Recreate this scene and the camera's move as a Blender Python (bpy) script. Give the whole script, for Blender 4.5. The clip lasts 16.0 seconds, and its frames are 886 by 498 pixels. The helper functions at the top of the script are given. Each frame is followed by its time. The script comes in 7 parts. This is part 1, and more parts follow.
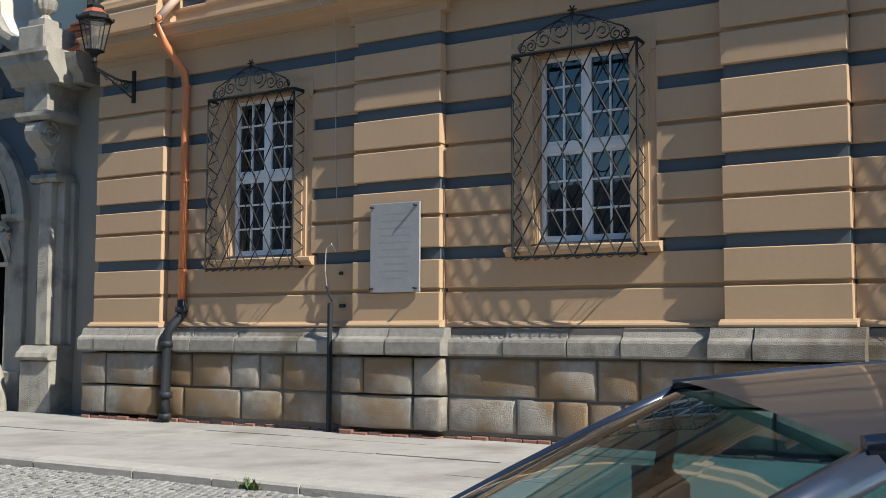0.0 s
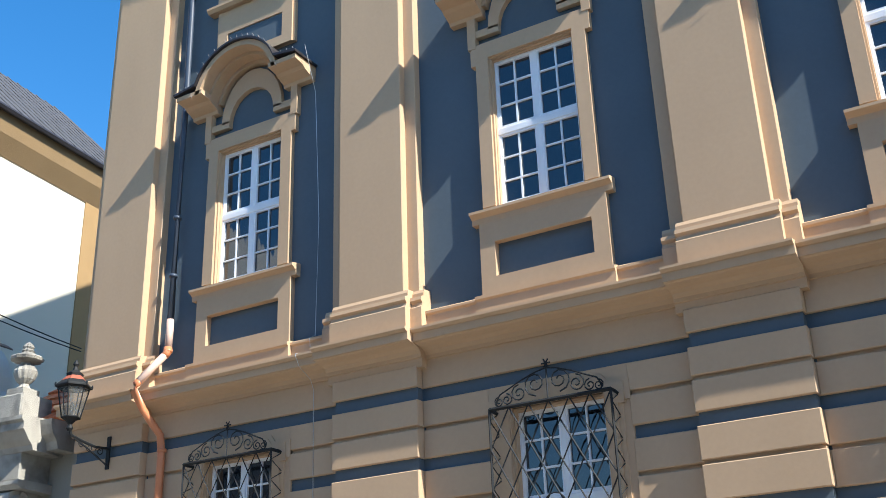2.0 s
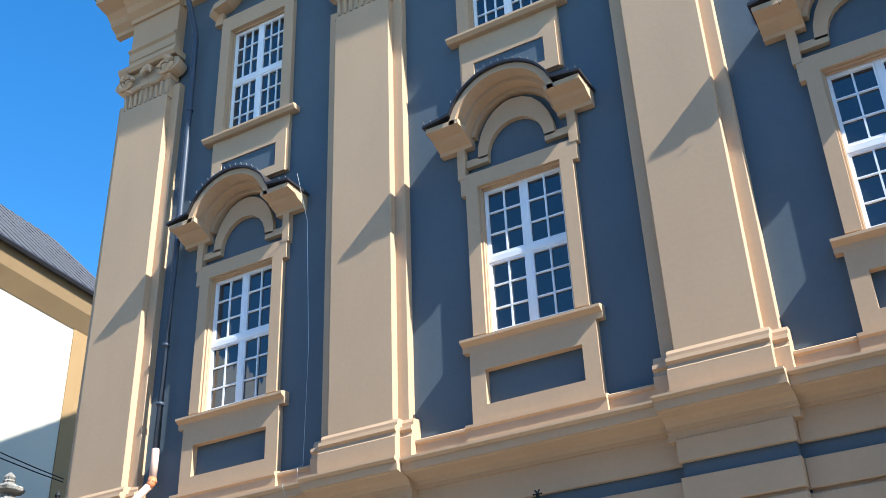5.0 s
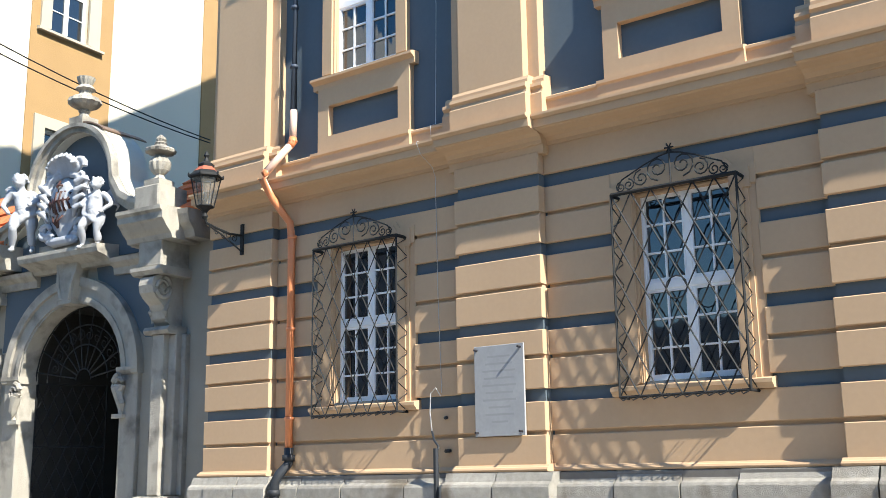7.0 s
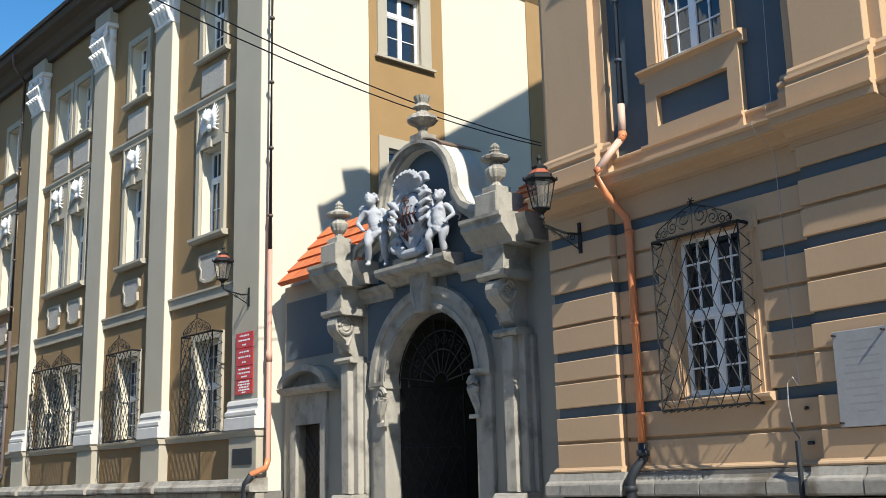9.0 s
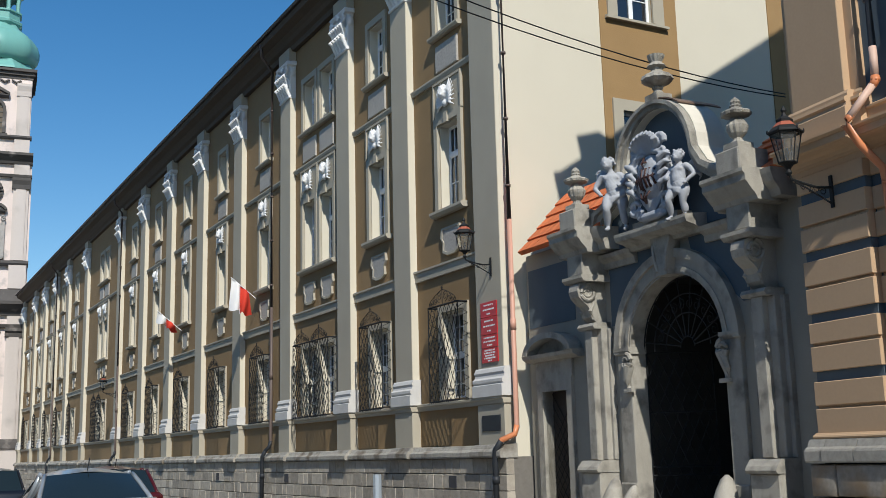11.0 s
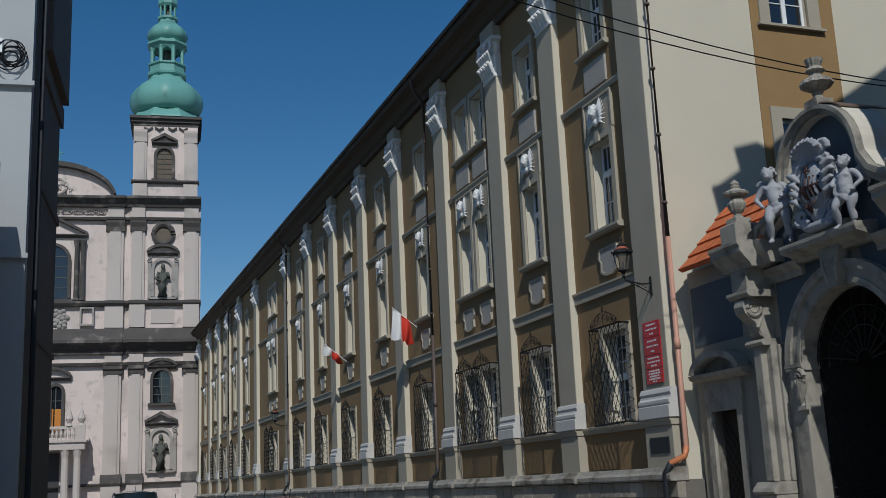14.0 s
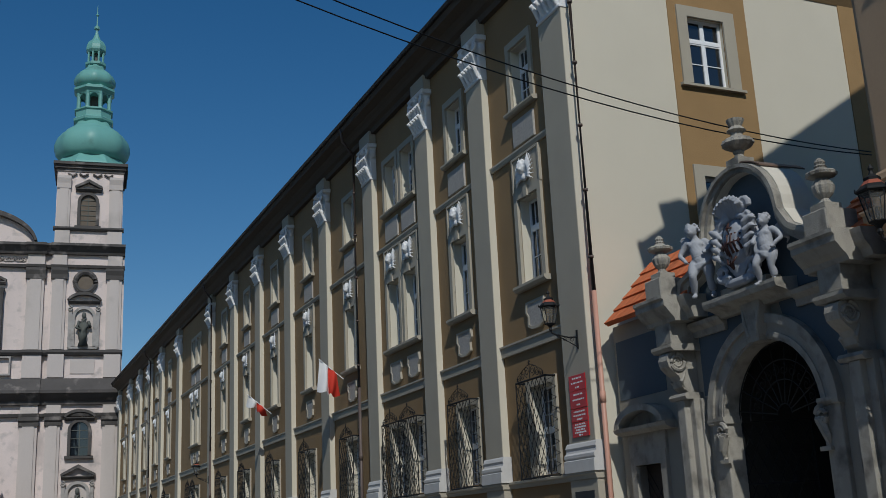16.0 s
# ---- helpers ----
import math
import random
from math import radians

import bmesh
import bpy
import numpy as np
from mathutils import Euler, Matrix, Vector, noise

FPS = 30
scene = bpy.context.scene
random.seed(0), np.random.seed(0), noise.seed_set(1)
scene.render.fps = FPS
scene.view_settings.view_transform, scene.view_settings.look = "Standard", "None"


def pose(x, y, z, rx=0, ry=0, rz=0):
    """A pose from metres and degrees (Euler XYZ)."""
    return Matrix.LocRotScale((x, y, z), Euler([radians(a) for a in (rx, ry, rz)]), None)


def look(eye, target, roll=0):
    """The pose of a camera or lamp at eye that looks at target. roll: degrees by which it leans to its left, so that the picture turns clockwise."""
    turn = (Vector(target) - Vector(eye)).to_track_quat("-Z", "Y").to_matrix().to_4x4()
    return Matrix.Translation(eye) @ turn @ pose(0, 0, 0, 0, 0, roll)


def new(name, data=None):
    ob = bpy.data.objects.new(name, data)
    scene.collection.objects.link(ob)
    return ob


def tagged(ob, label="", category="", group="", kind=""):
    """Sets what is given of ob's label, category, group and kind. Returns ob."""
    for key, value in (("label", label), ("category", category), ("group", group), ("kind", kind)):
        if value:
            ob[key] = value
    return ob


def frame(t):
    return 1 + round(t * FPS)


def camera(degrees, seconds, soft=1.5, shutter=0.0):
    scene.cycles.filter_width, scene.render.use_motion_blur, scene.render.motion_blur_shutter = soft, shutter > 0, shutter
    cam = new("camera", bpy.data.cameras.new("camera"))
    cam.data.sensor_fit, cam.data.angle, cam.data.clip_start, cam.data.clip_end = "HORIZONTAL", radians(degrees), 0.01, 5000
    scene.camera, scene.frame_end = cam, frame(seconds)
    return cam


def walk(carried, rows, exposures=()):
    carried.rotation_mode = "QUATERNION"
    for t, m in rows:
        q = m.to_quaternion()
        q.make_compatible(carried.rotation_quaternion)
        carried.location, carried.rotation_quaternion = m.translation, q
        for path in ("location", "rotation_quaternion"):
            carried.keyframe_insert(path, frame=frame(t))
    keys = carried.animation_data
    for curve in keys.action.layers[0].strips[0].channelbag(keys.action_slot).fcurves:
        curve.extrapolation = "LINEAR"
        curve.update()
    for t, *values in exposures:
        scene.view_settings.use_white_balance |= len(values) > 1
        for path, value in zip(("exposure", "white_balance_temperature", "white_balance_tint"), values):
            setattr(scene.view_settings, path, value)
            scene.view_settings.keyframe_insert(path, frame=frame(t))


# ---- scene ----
cam = camera(44.5, 16.0, soft=0.8)
PATH = [
    (0.0, pose(0, 0, 1.55, 94.45, -0.17, -58.66)),
    (0.5, pose(0, 0, 1.55, 95.38, -0.05, -60.14)),
    (1.0, pose(0, 0, 1.55, 101.04, 0.55, -59.77)),
    (1.5, pose(0, 0, 1.55, 107.27, 1.18, -59.60)),
    (2.0, pose(0, 0, 1.55, 113.09, 1.84, -59.37)),
    (2.5, pose(0, 0, 1.55, 118.61, 2.37, -59.14)),
    (3.0, pose(0, 0, 1.55, 123.93, 2.90, -58.87)),
    (3.2, pose(0, 0, 1.55, 125.95, 3.03, -58.76)),
    (3.6, pose(0, 0, 1.55, 128.55, 3.14, -58.71)),
    (4.0, pose(0, 0, 1.55, 128.54, 3.02, -58.93)),
    (4.5, pose(0, 0, 1.55, 125.50, 2.61, -59.41)),
    (4.9, pose(0, 0, 1.55, 121.12, 2.12, -59.79)),
    (5.3, pose(0, 0, 1.55, 115.44, 1.55, -60.06)),
    (5.5, pose(0, 0, 1.55, 112.35, 1.24, -60.15)),
    (6.0, pose(0, 0, 1.55, 106.52, 0.63, -60.22)),
    (6.5, pose(0, 0, 1.55, 102.90, 0.49, -59.34)),
    (7.0, pose(0, 0, 1.55, 101.99, 0.77, -53.06)),
    (7.5, pose(0, 0, 1.55, 102.15, 0.93, -47.40)),
    (8.0, pose(0, 0, 1.55, 102.15, 1.07, -42.91)),
    (8.5, pose(0, 0, 1.55, 102.14, 1.22, -38.85)),
    (9.0, pose(0, 0, 1.55, 102.12, 1.40, -34.78)),
    (9.2, pose(0, 0, 1.55, 102.14, 1.40, -33.05)),
    (9.8, pose(0, 0, 1.55, 101.93, 1.36, -28.64)),
    (10.4, pose(0, 0, 1.55, 101.36, 1.32, -25.22)),
    (10.9, pose(0, 0, 1.55, 100.80, 1.41, -22.49)),
    (11.3, pose(0, 0, 1.55, 100.39, 1.61, -20.01)),
    (11.5, pose(0, 0, 1.55, 100.21, 1.75, -18.65)),
    (12.0, pose(0, 0, 1.55, 100.43, 1.96, -16.07)),
    (12.5, pose(0, 0, 1.55, 100.72, 2.24, -13.25)),
    (13.0, pose(0, 0, 1.55, 101.12, 2.24, -13.18)),
    (13.5, pose(0, 0, 1.55, 101.51, 2.30, -13.23)),
    (14.0, pose(0, 0, 1.55, 102.30, 2.48, -13.25)),
    (14.5, pose(0, 0, 1.55, 104.69, 2.79, -13.28)),
    (15.0, pose(0, 0, 1.55, 104.79, 2.78, -13.26)),
    (15.5, pose(0, 0, 1.55, 104.88, 2.78, -14.01)),
    (16.0, pose(0, 0, 1.55, 104.87, 2.68, -17.10)),
]
EXPOSURES = [(0.0, 0.44, 6750, 9), (0.8, 0.56, 6750, 9), (2.0, 1.06, 6350, 9), (3.1, 0.98, 6000, 9), (5.5, 1.3, 6300, 9), (6.5, 1.32, 6750, 9), (7.5, 1.18, 6750, 9), (8.3, 0.84, 6750, 9), (9.2, 0.48, 6750, 9), (11.3, -0.2, 6450, 9), (12.5, -0.68, 6350, 9), (14.0, -0.96, 6200, 9), (16.0, -1.02, 6200, 9)]
walk(cam, PATH, EXPOSURES)

# ---- light: a high midday sun along the street, clear sky ----
SUN = Vector((1.0, 5.4, -5.2)).normalized()
world = bpy.data.worlds.new("sky")
scene.world = world
world.use_nodes = True
wn = world.node_tree.nodes
sky = wn.new("ShaderNodeTexSky")
sky.sky_type = "NISHITA"
sky.sun_disc = False
sky.sun_elevation = math.asin(-SUN.z)
sky.sun_rotation = math.atan2(-SUN.x, -SUN.y)
sky.air_density, sky.dust_density, sky.ozone_density = 1.0, 0.3, 1.2
tone = wn.new("ShaderNodeHueSaturation")
tone.inputs["Saturation"].default_value, tone.inputs["Value"].default_value = 1.4, 1.4
world.node_tree.links.new(sky.outputs["Color"], tone.inputs["Color"])
world.node_tree.links.new(tone.outputs["Color"], wn["Background"].inputs["Color"])
wn["Background"].inputs["Strength"].default_value = 0.092
sun_data = bpy.data.lights.new("sun", "SUN")
sun_data.energy, sun_data.angle, sun_data.color = 5.0, radians(0.5), (1.0, 0.97, 0.90)
sun = new("sun", sun_data)
sun.matrix_world = look((0, 0, 40), Vector((0, 0, 40)) + SUN)


# ---- materials ----
def mat(name, color, rough=0.8, metal=0.0, vary=0.12, scale=3.0, grain=60.0, bump=0.15, streak=0.0, island=0.0, spec=0.3):
    """Plaster, stone, metal and so on: large stains, fine grain and relief over a base colour."""
    m = bpy.data.materials.new(name)
    m.use_nodes = True
    n, l = m.node_tree.nodes, m.node_tree.links
    b = n["Principled BSDF"]
    b.inputs["Roughness"].default_value, b.inputs["Metallic"].default_value = rough, metal
    b.inputs["Specular IOR Level"].default_value = spec
    geo = n.new("ShaderNodeNewGeometry")
    big = n.new("ShaderNodeTexNoise")
    big.inputs["Scale"].default_value, big.inputs["Detail"].default_value = scale, 6
    fine = n.new("ShaderNodeTexNoise")
    fine.inputs["Scale"].default_value, fine.inputs["Detail"].default_value = grain, 3
    l.new(geo.outputs["Position"], fine.inputs["Vector"])
    if streak:
        mp = n.new("ShaderNodeMapping")
        mp.inputs["Scale"].default_value = (1, 1, streak)
        l.new(geo.outputs["Position"], mp.inputs["Vector"])
        l.new(mp.outputs["Vector"], big.inputs["Vector"])
    else:
        l.new(geo.outputs["Position"], big.inputs["Vector"])
    mix = n.new("ShaderNodeMix")
    mix.data_type, mix.blend_type = "RGBA", "MULTIPLY"
    mix.inputs["Factor"].default_value = 1.0
    mix.inputs["A"].default_value = (*color, 1)
    add = n.new("ShaderNodeMath")
    add.operation = "MULTIPLY_ADD"
    l.new(big.outputs["Fac"], add.inputs[0])
    add.inputs[1].default_value = 2.0 * vary
    add.inputs[2].default_value = 1.0 - vary
    add2 = n.new("ShaderNodeMath")
    add2.operation = "MULTIPLY_ADD"
    l.new(fine.outputs["Fac"], add2.inputs[0])
    add2.inputs[1].default_value = vary
    l.new(add.outputs[0], add2.inputs[2])
    last = add2
    if island:
        oi = n.new("ShaderNodeObjectInfo")
        ri = n.new("ShaderNodeMath")
        ri.operation = "ADD"
        l.new(oi.outputs["Random"], ri.inputs[0])
        l.new(geo.outputs["Random Per Island"], ri.inputs[1])
        fr = n.new("ShaderNodeMath")
        fr.operation = "FRACT"
        l.new(ri.outputs[0], fr.inputs[0])
        a3 = n.new("ShaderNodeMath")
        a3.operation = "MULTIPLY_ADD"
        l.new(fr.outputs[0], a3.inputs[0])
        a3.inputs[1].default_value = island
        sub = n.new("ShaderNodeMath")
        sub.operation = "SUBTRACT"
        l.new(add2.outputs[0], sub.inputs[0])
        sub.inputs[1].default_value = island / 2
        l.new(sub.outputs[0], a3.inputs[2])
        last = a3
    l.new(last.outputs[0], mix.inputs["B"])
    l.new(mix.outputs["Result"], b.inputs["Base Color"])
    if bump:
        bp = n.new("ShaderNodeBump")
        bp.inputs["Strength"].default_value, bp.inputs["Distance"].default_value = bump, 0.02
        l.new(fine.outputs["Fac"], bp.inputs["Height"])
        l.new(bp.outputs["Normal"], b.inputs["Normal"])
    return m


def two_tone(m, color, scale=1.5, low=0.5, high=0.65):
    """Stains of a second colour, with a shape of their own."""
    n, l = m.node_tree.nodes, m.node_tree.links
    b = n["Principled BSDF"]
    old = b.inputs["Base Color"].links[0].from_socket
    no = n.new("ShaderNodeTexNoise")
    no.inputs["Scale"].default_value, no.inputs["Detail"].default_value = scale, 8
    geo = n.new("ShaderNodeNewGeometry")
    l.new(geo.outputs["Position"], no.inputs["Vector"])
    mr = n.new("ShaderNodeMapRange")
    mr.inputs["From Min"].default_value, mr.inputs["From Max"].default_value = low, high
    l.new(no.outputs["Fac"], mr.inputs["Value"])
    mx = n.new("ShaderNodeMix")
    mx.data_type = "RGBA"
    l.new(mr.outputs["Result"], mx.inputs["Factor"])
    l.new(old, mx.inputs["A"])
    mx.inputs["B"].default_value = (*color, 1)
    l.new(mx.outputs["Result"], b.inputs["Base Color"])
    return m


ORANGE = mat("ochre_plaster", (0.475, 0.325, 0.20), vary=0.1, scale=0.9, grain=14, bump=0.045, streak=0.35)
BLUE = mat("slate_blue_plaster", (0.085, 0.112, 0.134), vary=0.14, scale=0.8, grain=16, bump=0.05)
STONE = two_tone(mat("granite_block", (0.27, 0.245, 0.21), vary=0.45, scale=9, grain=75, bump=0.9, island=0.5), (0.26, 0.18, 0.105), 0.8, 0.43, 0.56)
STONE_TOP = two_tone(mat("granite_ledge", (0.26, 0.245, 0.215), vary=0.45, scale=9, grain=75, bump=0.9, island=0.35), (0.15, 0.125, 0.095), 1.2, 0.52, 0.68)
MORTAR = mat("mortar", (0.15, 0.138, 0.122), vary=0.2, scale=8, grain=60)
BRICK = mat("red_brick_course", (0.24, 0.12, 0.09), vary=0.3, scale=10, grain=50, island=0.3)
WHITE = mat("white_window_paint", (0.80, 0.81, 0.82), rough=0.45, vary=0.03, bump=0.03)
IRON = mat("black_wrought_iron", (0.012, 0.013, 0.014), rough=0.65, vary=0.2, bump=0.1, spec=0.25)
DARKMETAL = mat("dark_sheet_metal", (0.035, 0.032, 0.035), rough=0.45, metal=0.3, vary=0.2, bump=0.05)
COPPER = mat("orange_brown_pipe", (0.56, 0.20, 0.085), rough=0.4, vary=0.12, scale=4, bump=0.03, spec=0.5)
PIPEBLUE = mat("dark_painted_pipe", (0.045, 0.06, 0.085), rough=0.45, vary=0.2, bump=0.03)
BLACKPIPE = mat("black_cast_pipe", (0.022, 0.025, 0.03), rough=0.55, vary=0.2)
MARBLE = mat("pale_grey_marble_plaque", (0.29, 0.295, 0.30), rough=0.55, vary=0.16, scale=6, grain=20, bump=0.03)
# near-black colour standing in for shade inside rooms and openings
INNER = mat("unlit_depth", (0.05, 0.05, 0.055), vary=0.2)
CURTAIN = mat("pale_curtain", (0.55, 0.54, 0.5), vary=0.15, scale=8)
glass = bpy.data.materials.new("window_glass")
glass.use_nodes = True
gb = glass.node_tree.nodes["Principled BSDF"]
gb.inputs["Base Color"].default_value = (0.012, 0.016, 0.022, 1)
gb.inputs["Roughness"].default_value = 0.03
gb.inputs["IOR"].default_value = 1.6
gb.inputs["Specular IOR Level"].default_value = 0.8
gn = glass.node_tree.nodes.new("ShaderNodeTexNoise")
gn.inputs["Scale"].default_value = 1.3
gbp = glass.node_tree.nodes.new("ShaderNodeBump")
gbp.inputs["Strength"].default_value, gbp.inputs["Distance"].default_value = 0.12, 0.05
glass.node_tree.links.new(gn.outputs["Fac"], gbp.inputs["Height"])
glass.node_tree.links.new(gbp.outputs["Normal"], gb.inputs["Normal"])


# ---- building helpers ----
def finish(bm, name, material, smooth=False):
    bmesh.ops.recalc_face_normals(bm, faces=bm.faces)
    me = bpy.data.meshes.new(name)
    bm.to_mesh(me)
    bm.free()
    me.materials.append(material)
    if smooth:
        me.shade_smooth()
    return me


def part(name, bm, material, parent, label="", smooth=False):
    ob = new(name, finish(bm, name, material, smooth))
    ob.parent = parent
    if label:
        ob["label"] = label
    return ob


def thing(name, label, category, m=None, group="", kind=""):
    ob = new(name)
    ob.empty_display_size = 0.2
    if m is not None:
        ob.matrix_world = m
    return tagged(ob, label, category, group, kind)


def solid(name, bm, material, label, category="", m=None, group="", kind="", smooth=False):
    ob = new(name, finish(bm, name, material, smooth))
    if m is not None:
        ob.matrix_world = m
    return tagged(ob, label, category, group, kind)


def box(bm, x0, x1, y0, y1, z0, z1, bev=0.0):
    """A box from its bounds; bev chamfers the edges of its +y side (the street face)."""
    x0, x1, y0, y1, z0, z1 = min(x0, x1), max(x0, x1), min(y0, y1), max(y0, y1), min(z0, z1), max(z0, z1)
    if bev:
        vs = [(x0, y0, z0), (x1, y0, z0), (x1, y0, z1), (x0, y0, z1), (x0, y1 - bev, z0), (x1, y1 - bev, z0), (x1, y1 - bev, z1), (x0, y1 - bev, z1),
              (x0 + bev, y1, z0 + bev), (x1 - bev, y1, z0 + bev), (x1 - bev, y1, z1 - bev), (x0 + bev, y1, z1 - bev)]
        fs = [(0, 1, 2, 3), (0, 1, 5, 4), (1, 2, 6, 5), (2, 3, 7, 6), (3, 0, 4, 7), (4, 5, 9, 8), (5, 6, 10, 9), (6, 7, 11, 10), (7, 4, 8, 11), (8, 9, 10, 11)]
    else:
        vs = [(x0, y0, z0), (x1, y0, z0), (x1, y0, z1), (x0, y0, z1), (x0, y1, z0), (x1, y1, z0), (x1, y1, z1), (x0, y1, z1)]
        fs = [(0, 1, 2, 3), (0, 1, 5, 4), (1, 2, 6, 5), (2, 3, 7, 6), (3, 0, 4, 7), (4, 5, 6, 7)]
    v = [bm.verts.new(c) for c in vs]
    for f in fs:
        bm.faces.new([v[i] for i in f])


def prism(bm, prof, x0, x1):
    """A profile of (y, z) points drawn out along x, with end caps."""
    a = [bm.verts.new((x0, p[0], p[1])) for p in prof]
    b = [bm.verts.new((x1, p[0], p[1])) for p in prof]
    k = len(prof)
    for i in range(k):
        bm.faces.new((a[i], a[(i + 1) % k], b[(i + 1) % k], b[i]))
    bm.faces.new(a)
    bm.faces.new(b)


def slab(bm, outline, y0, y1):
    """An outline of (x, z) points drawn out along y."""
    a = [bm.verts.new((p[0], y0, p[1])) for p in outline]
    b = [bm.verts.new((p[0], y1, p[1])) for p in outline]
    k = len(outline)
    for i in range(k):
        bm.faces.new((a[i], a[(i + 1) % k], b[(i + 1) % k], b[i]))
    bm.faces.new(a)
    bm.faces.new(b)


def strip(bm, inner, outer, y0, y1, closed=False):
    """A band between two (x, z) lines, from y0 to y1: architraves, archivolts, hoods."""
    k = len(inner)
    q = [[bm.verts.new((p[0], y, p[1])) for p in line] for line, y in ((inner, y0), (outer, y0), (outer, y1), (inner, y1))]
    for i in range(k if closed else k - 1):
        j = (i + 1) % k
        for a, b in ((0, 1), (1, 2), (2, 3), (3, 0)):
            bm.faces.new((q[a][i], q[a][j], q[b][j], q[b][i]))
    if not closed:
        for i in (0, k - 1):
            bm.faces.new([q[a][i] for a in range(4)])


def arc(cx, cz, r, a0, a1, k=12, rz=None):
    rz = rz or r
    return [(cx + r * math.cos(radians(a0 + (a1 - a0) * i / k)), cz + rz * math.sin(radians(a0 + (a1 - a0) * i / k))) for i in range(k + 1)]


def lathe(bm, prof, cx=0, cy=0, cz=0, seg=14, a0=0, a1=360, lobes=0, depth=0.0):
    """A turned body from (radius, z) points; lobes gives it gadroons."""
    full = a1 - a0 >= 360
    k = seg if full else seg + 1
    rings = []
    for r, z in prof:
        ring = []
        for i in range(k):
            a = radians(a0 + (a1 - a0) * i / seg)
            rr = r * (1 + depth * math.cos(lobes * a)) if lobes else r
            ring.append(bm.verts.new((cx + rr * math.cos(a), cy + rr * math.sin(a), cz + z)))
        rings.append(ring)
    for a, b in zip(rings, rings[1:]):
        for i in range(seg):
            j = (i + 1) % k
            bm.faces.new((a[i], a[j], b[j], b[i]))
    for ring in (rings[0], rings[-1]):
        if len(ring) > 2:
            bm.faces.new(ring)


def tube(bm, pts, r, seg=5, closed=False):
    """A bar of radius r along points."""
    pts = [Vector(p) for p in pts]
    rings = []
    k = len(pts)
    for i, p in enumerate(pts):
        a = pts[i - 1] if i or closed else p
        b = pts[(i + 1) % k] if i < k - 1 or closed else p
        t = (b - a).normalized()
        side = t.cross(Vector((0, 0, 1)))
        if side.length < 1e-3:
            side = t.cross(Vector((0, 1, 0)))
        side.normalize()
        up = side.cross(t)
        rad = r[i] if isinstance(r, (list, tuple)) else r
        rings.append([bm.verts.new(p + rad * (math.cos(2 * math.pi * s / seg) * side + math.sin(2 * math.pi * s / seg) * up)) for s in range(seg)])
    for i in range(k if closed else k - 1):
        a, b = rings[i], rings[(i + 1) % k]
        for s in range(seg):
            bm.faces.new((a[s], a[(s + 1) % seg], b[(s + 1) % seg], b[s]))
    if not closed:
        bm.faces.new(rings[0])
        bm.faces.new(rings[-1])


def blob(bm, c, r, u=8, v=6):
    """An ellipsoid at c with the radii r."""
    ret = bmesh.ops.create_uvsphere(bm, u_segments=u, v_segments=v, radius=1)
    for q in ret["verts"]:
        q.co = Vector((c[0] + q.co.x * r[0], c[1] + q.co.y * r[1], c[2] + q.co.z * r[2]))


def pierced(bm, x0, x1, z0, z1, y0, y1, holes):
    """A wall with rectangular openings (x0, x1, z0, z1) right through it."""
    xs = sorted({x0, x1, *[min(max(h[i], x0), x1) for h in holes for i in (0, 1)]})
    zs = sorted({z0, z1, *[min(max(h[i], z0), z1) for h in holes for i in (2, 3)]})

    def free(i, j):
        if not (0 <= i < len(xs) - 1 and 0 <= j < len(zs) - 1):
            return True
        cx, cz = (xs[i] + xs[i + 1]) / 2, (zs[j] + zs[j + 1]) / 2
        return any(h[0] < cx < h[1] and h[2] < cz < h[3] for h in holes)
    for i in range(len(xs) - 1):
        for j in range(len(zs) - 1):
            if free(i, j):
                continue
            a, b, c, d = xs[i], xs[i + 1], zs[j], zs[j + 1]
            for y in (y0, y1):
                bm.faces.new([bm.verts.new(q) for q in ((a, y, c), (b, y, c), (b, y, d), (a, y, d))])
            for di, dj, q in ((-1, 0, ((a, c), (a, d))), (1, 0, ((b, c), (b, d))), (0, -1, ((a, c), (b, c))), (0, 1, ((a, d), (b, d)))):
                if free(i + di, j + dj):
                    bm.faces.new([bm.verts.new(v) for v in ((q[0][0], y0, q[0][1]), (q[1][0], y0, q[1][1]), (q[1][0], y1, q[1][1]), (q[0][0], y1, q[0][1]))])
    bmesh.ops.remove_doubles(bm, verts=bm.verts, dist=1e-4)


def spiral(cx, cz, r0, turns, start, d, hand=1, k=10):
    """Points of a scroll in the plane y = d."""
    out = []
    for i in range(int(turns * k) + 1):
        a = radians(start) + hand * 2 * math.pi * i / k
        r = r0 * (1 - 0.8 * i / (turns * k))
        out.append((cx + r * math.cos(a), d, cz + r * math.sin(a)))
    return out


def melt(ob, size):
    """Runs overlapping lumps together into one carved surface."""
    m = ob.modifiers.new("carve", "REMESH")
    m.mode, m.voxel_size, m.use_smooth_shade = "VOXEL", size, True
    k = ob.modifiers.new("soften", "SMOOTH")
    k.iterations, k.factor = 2, 0.5
    return ob


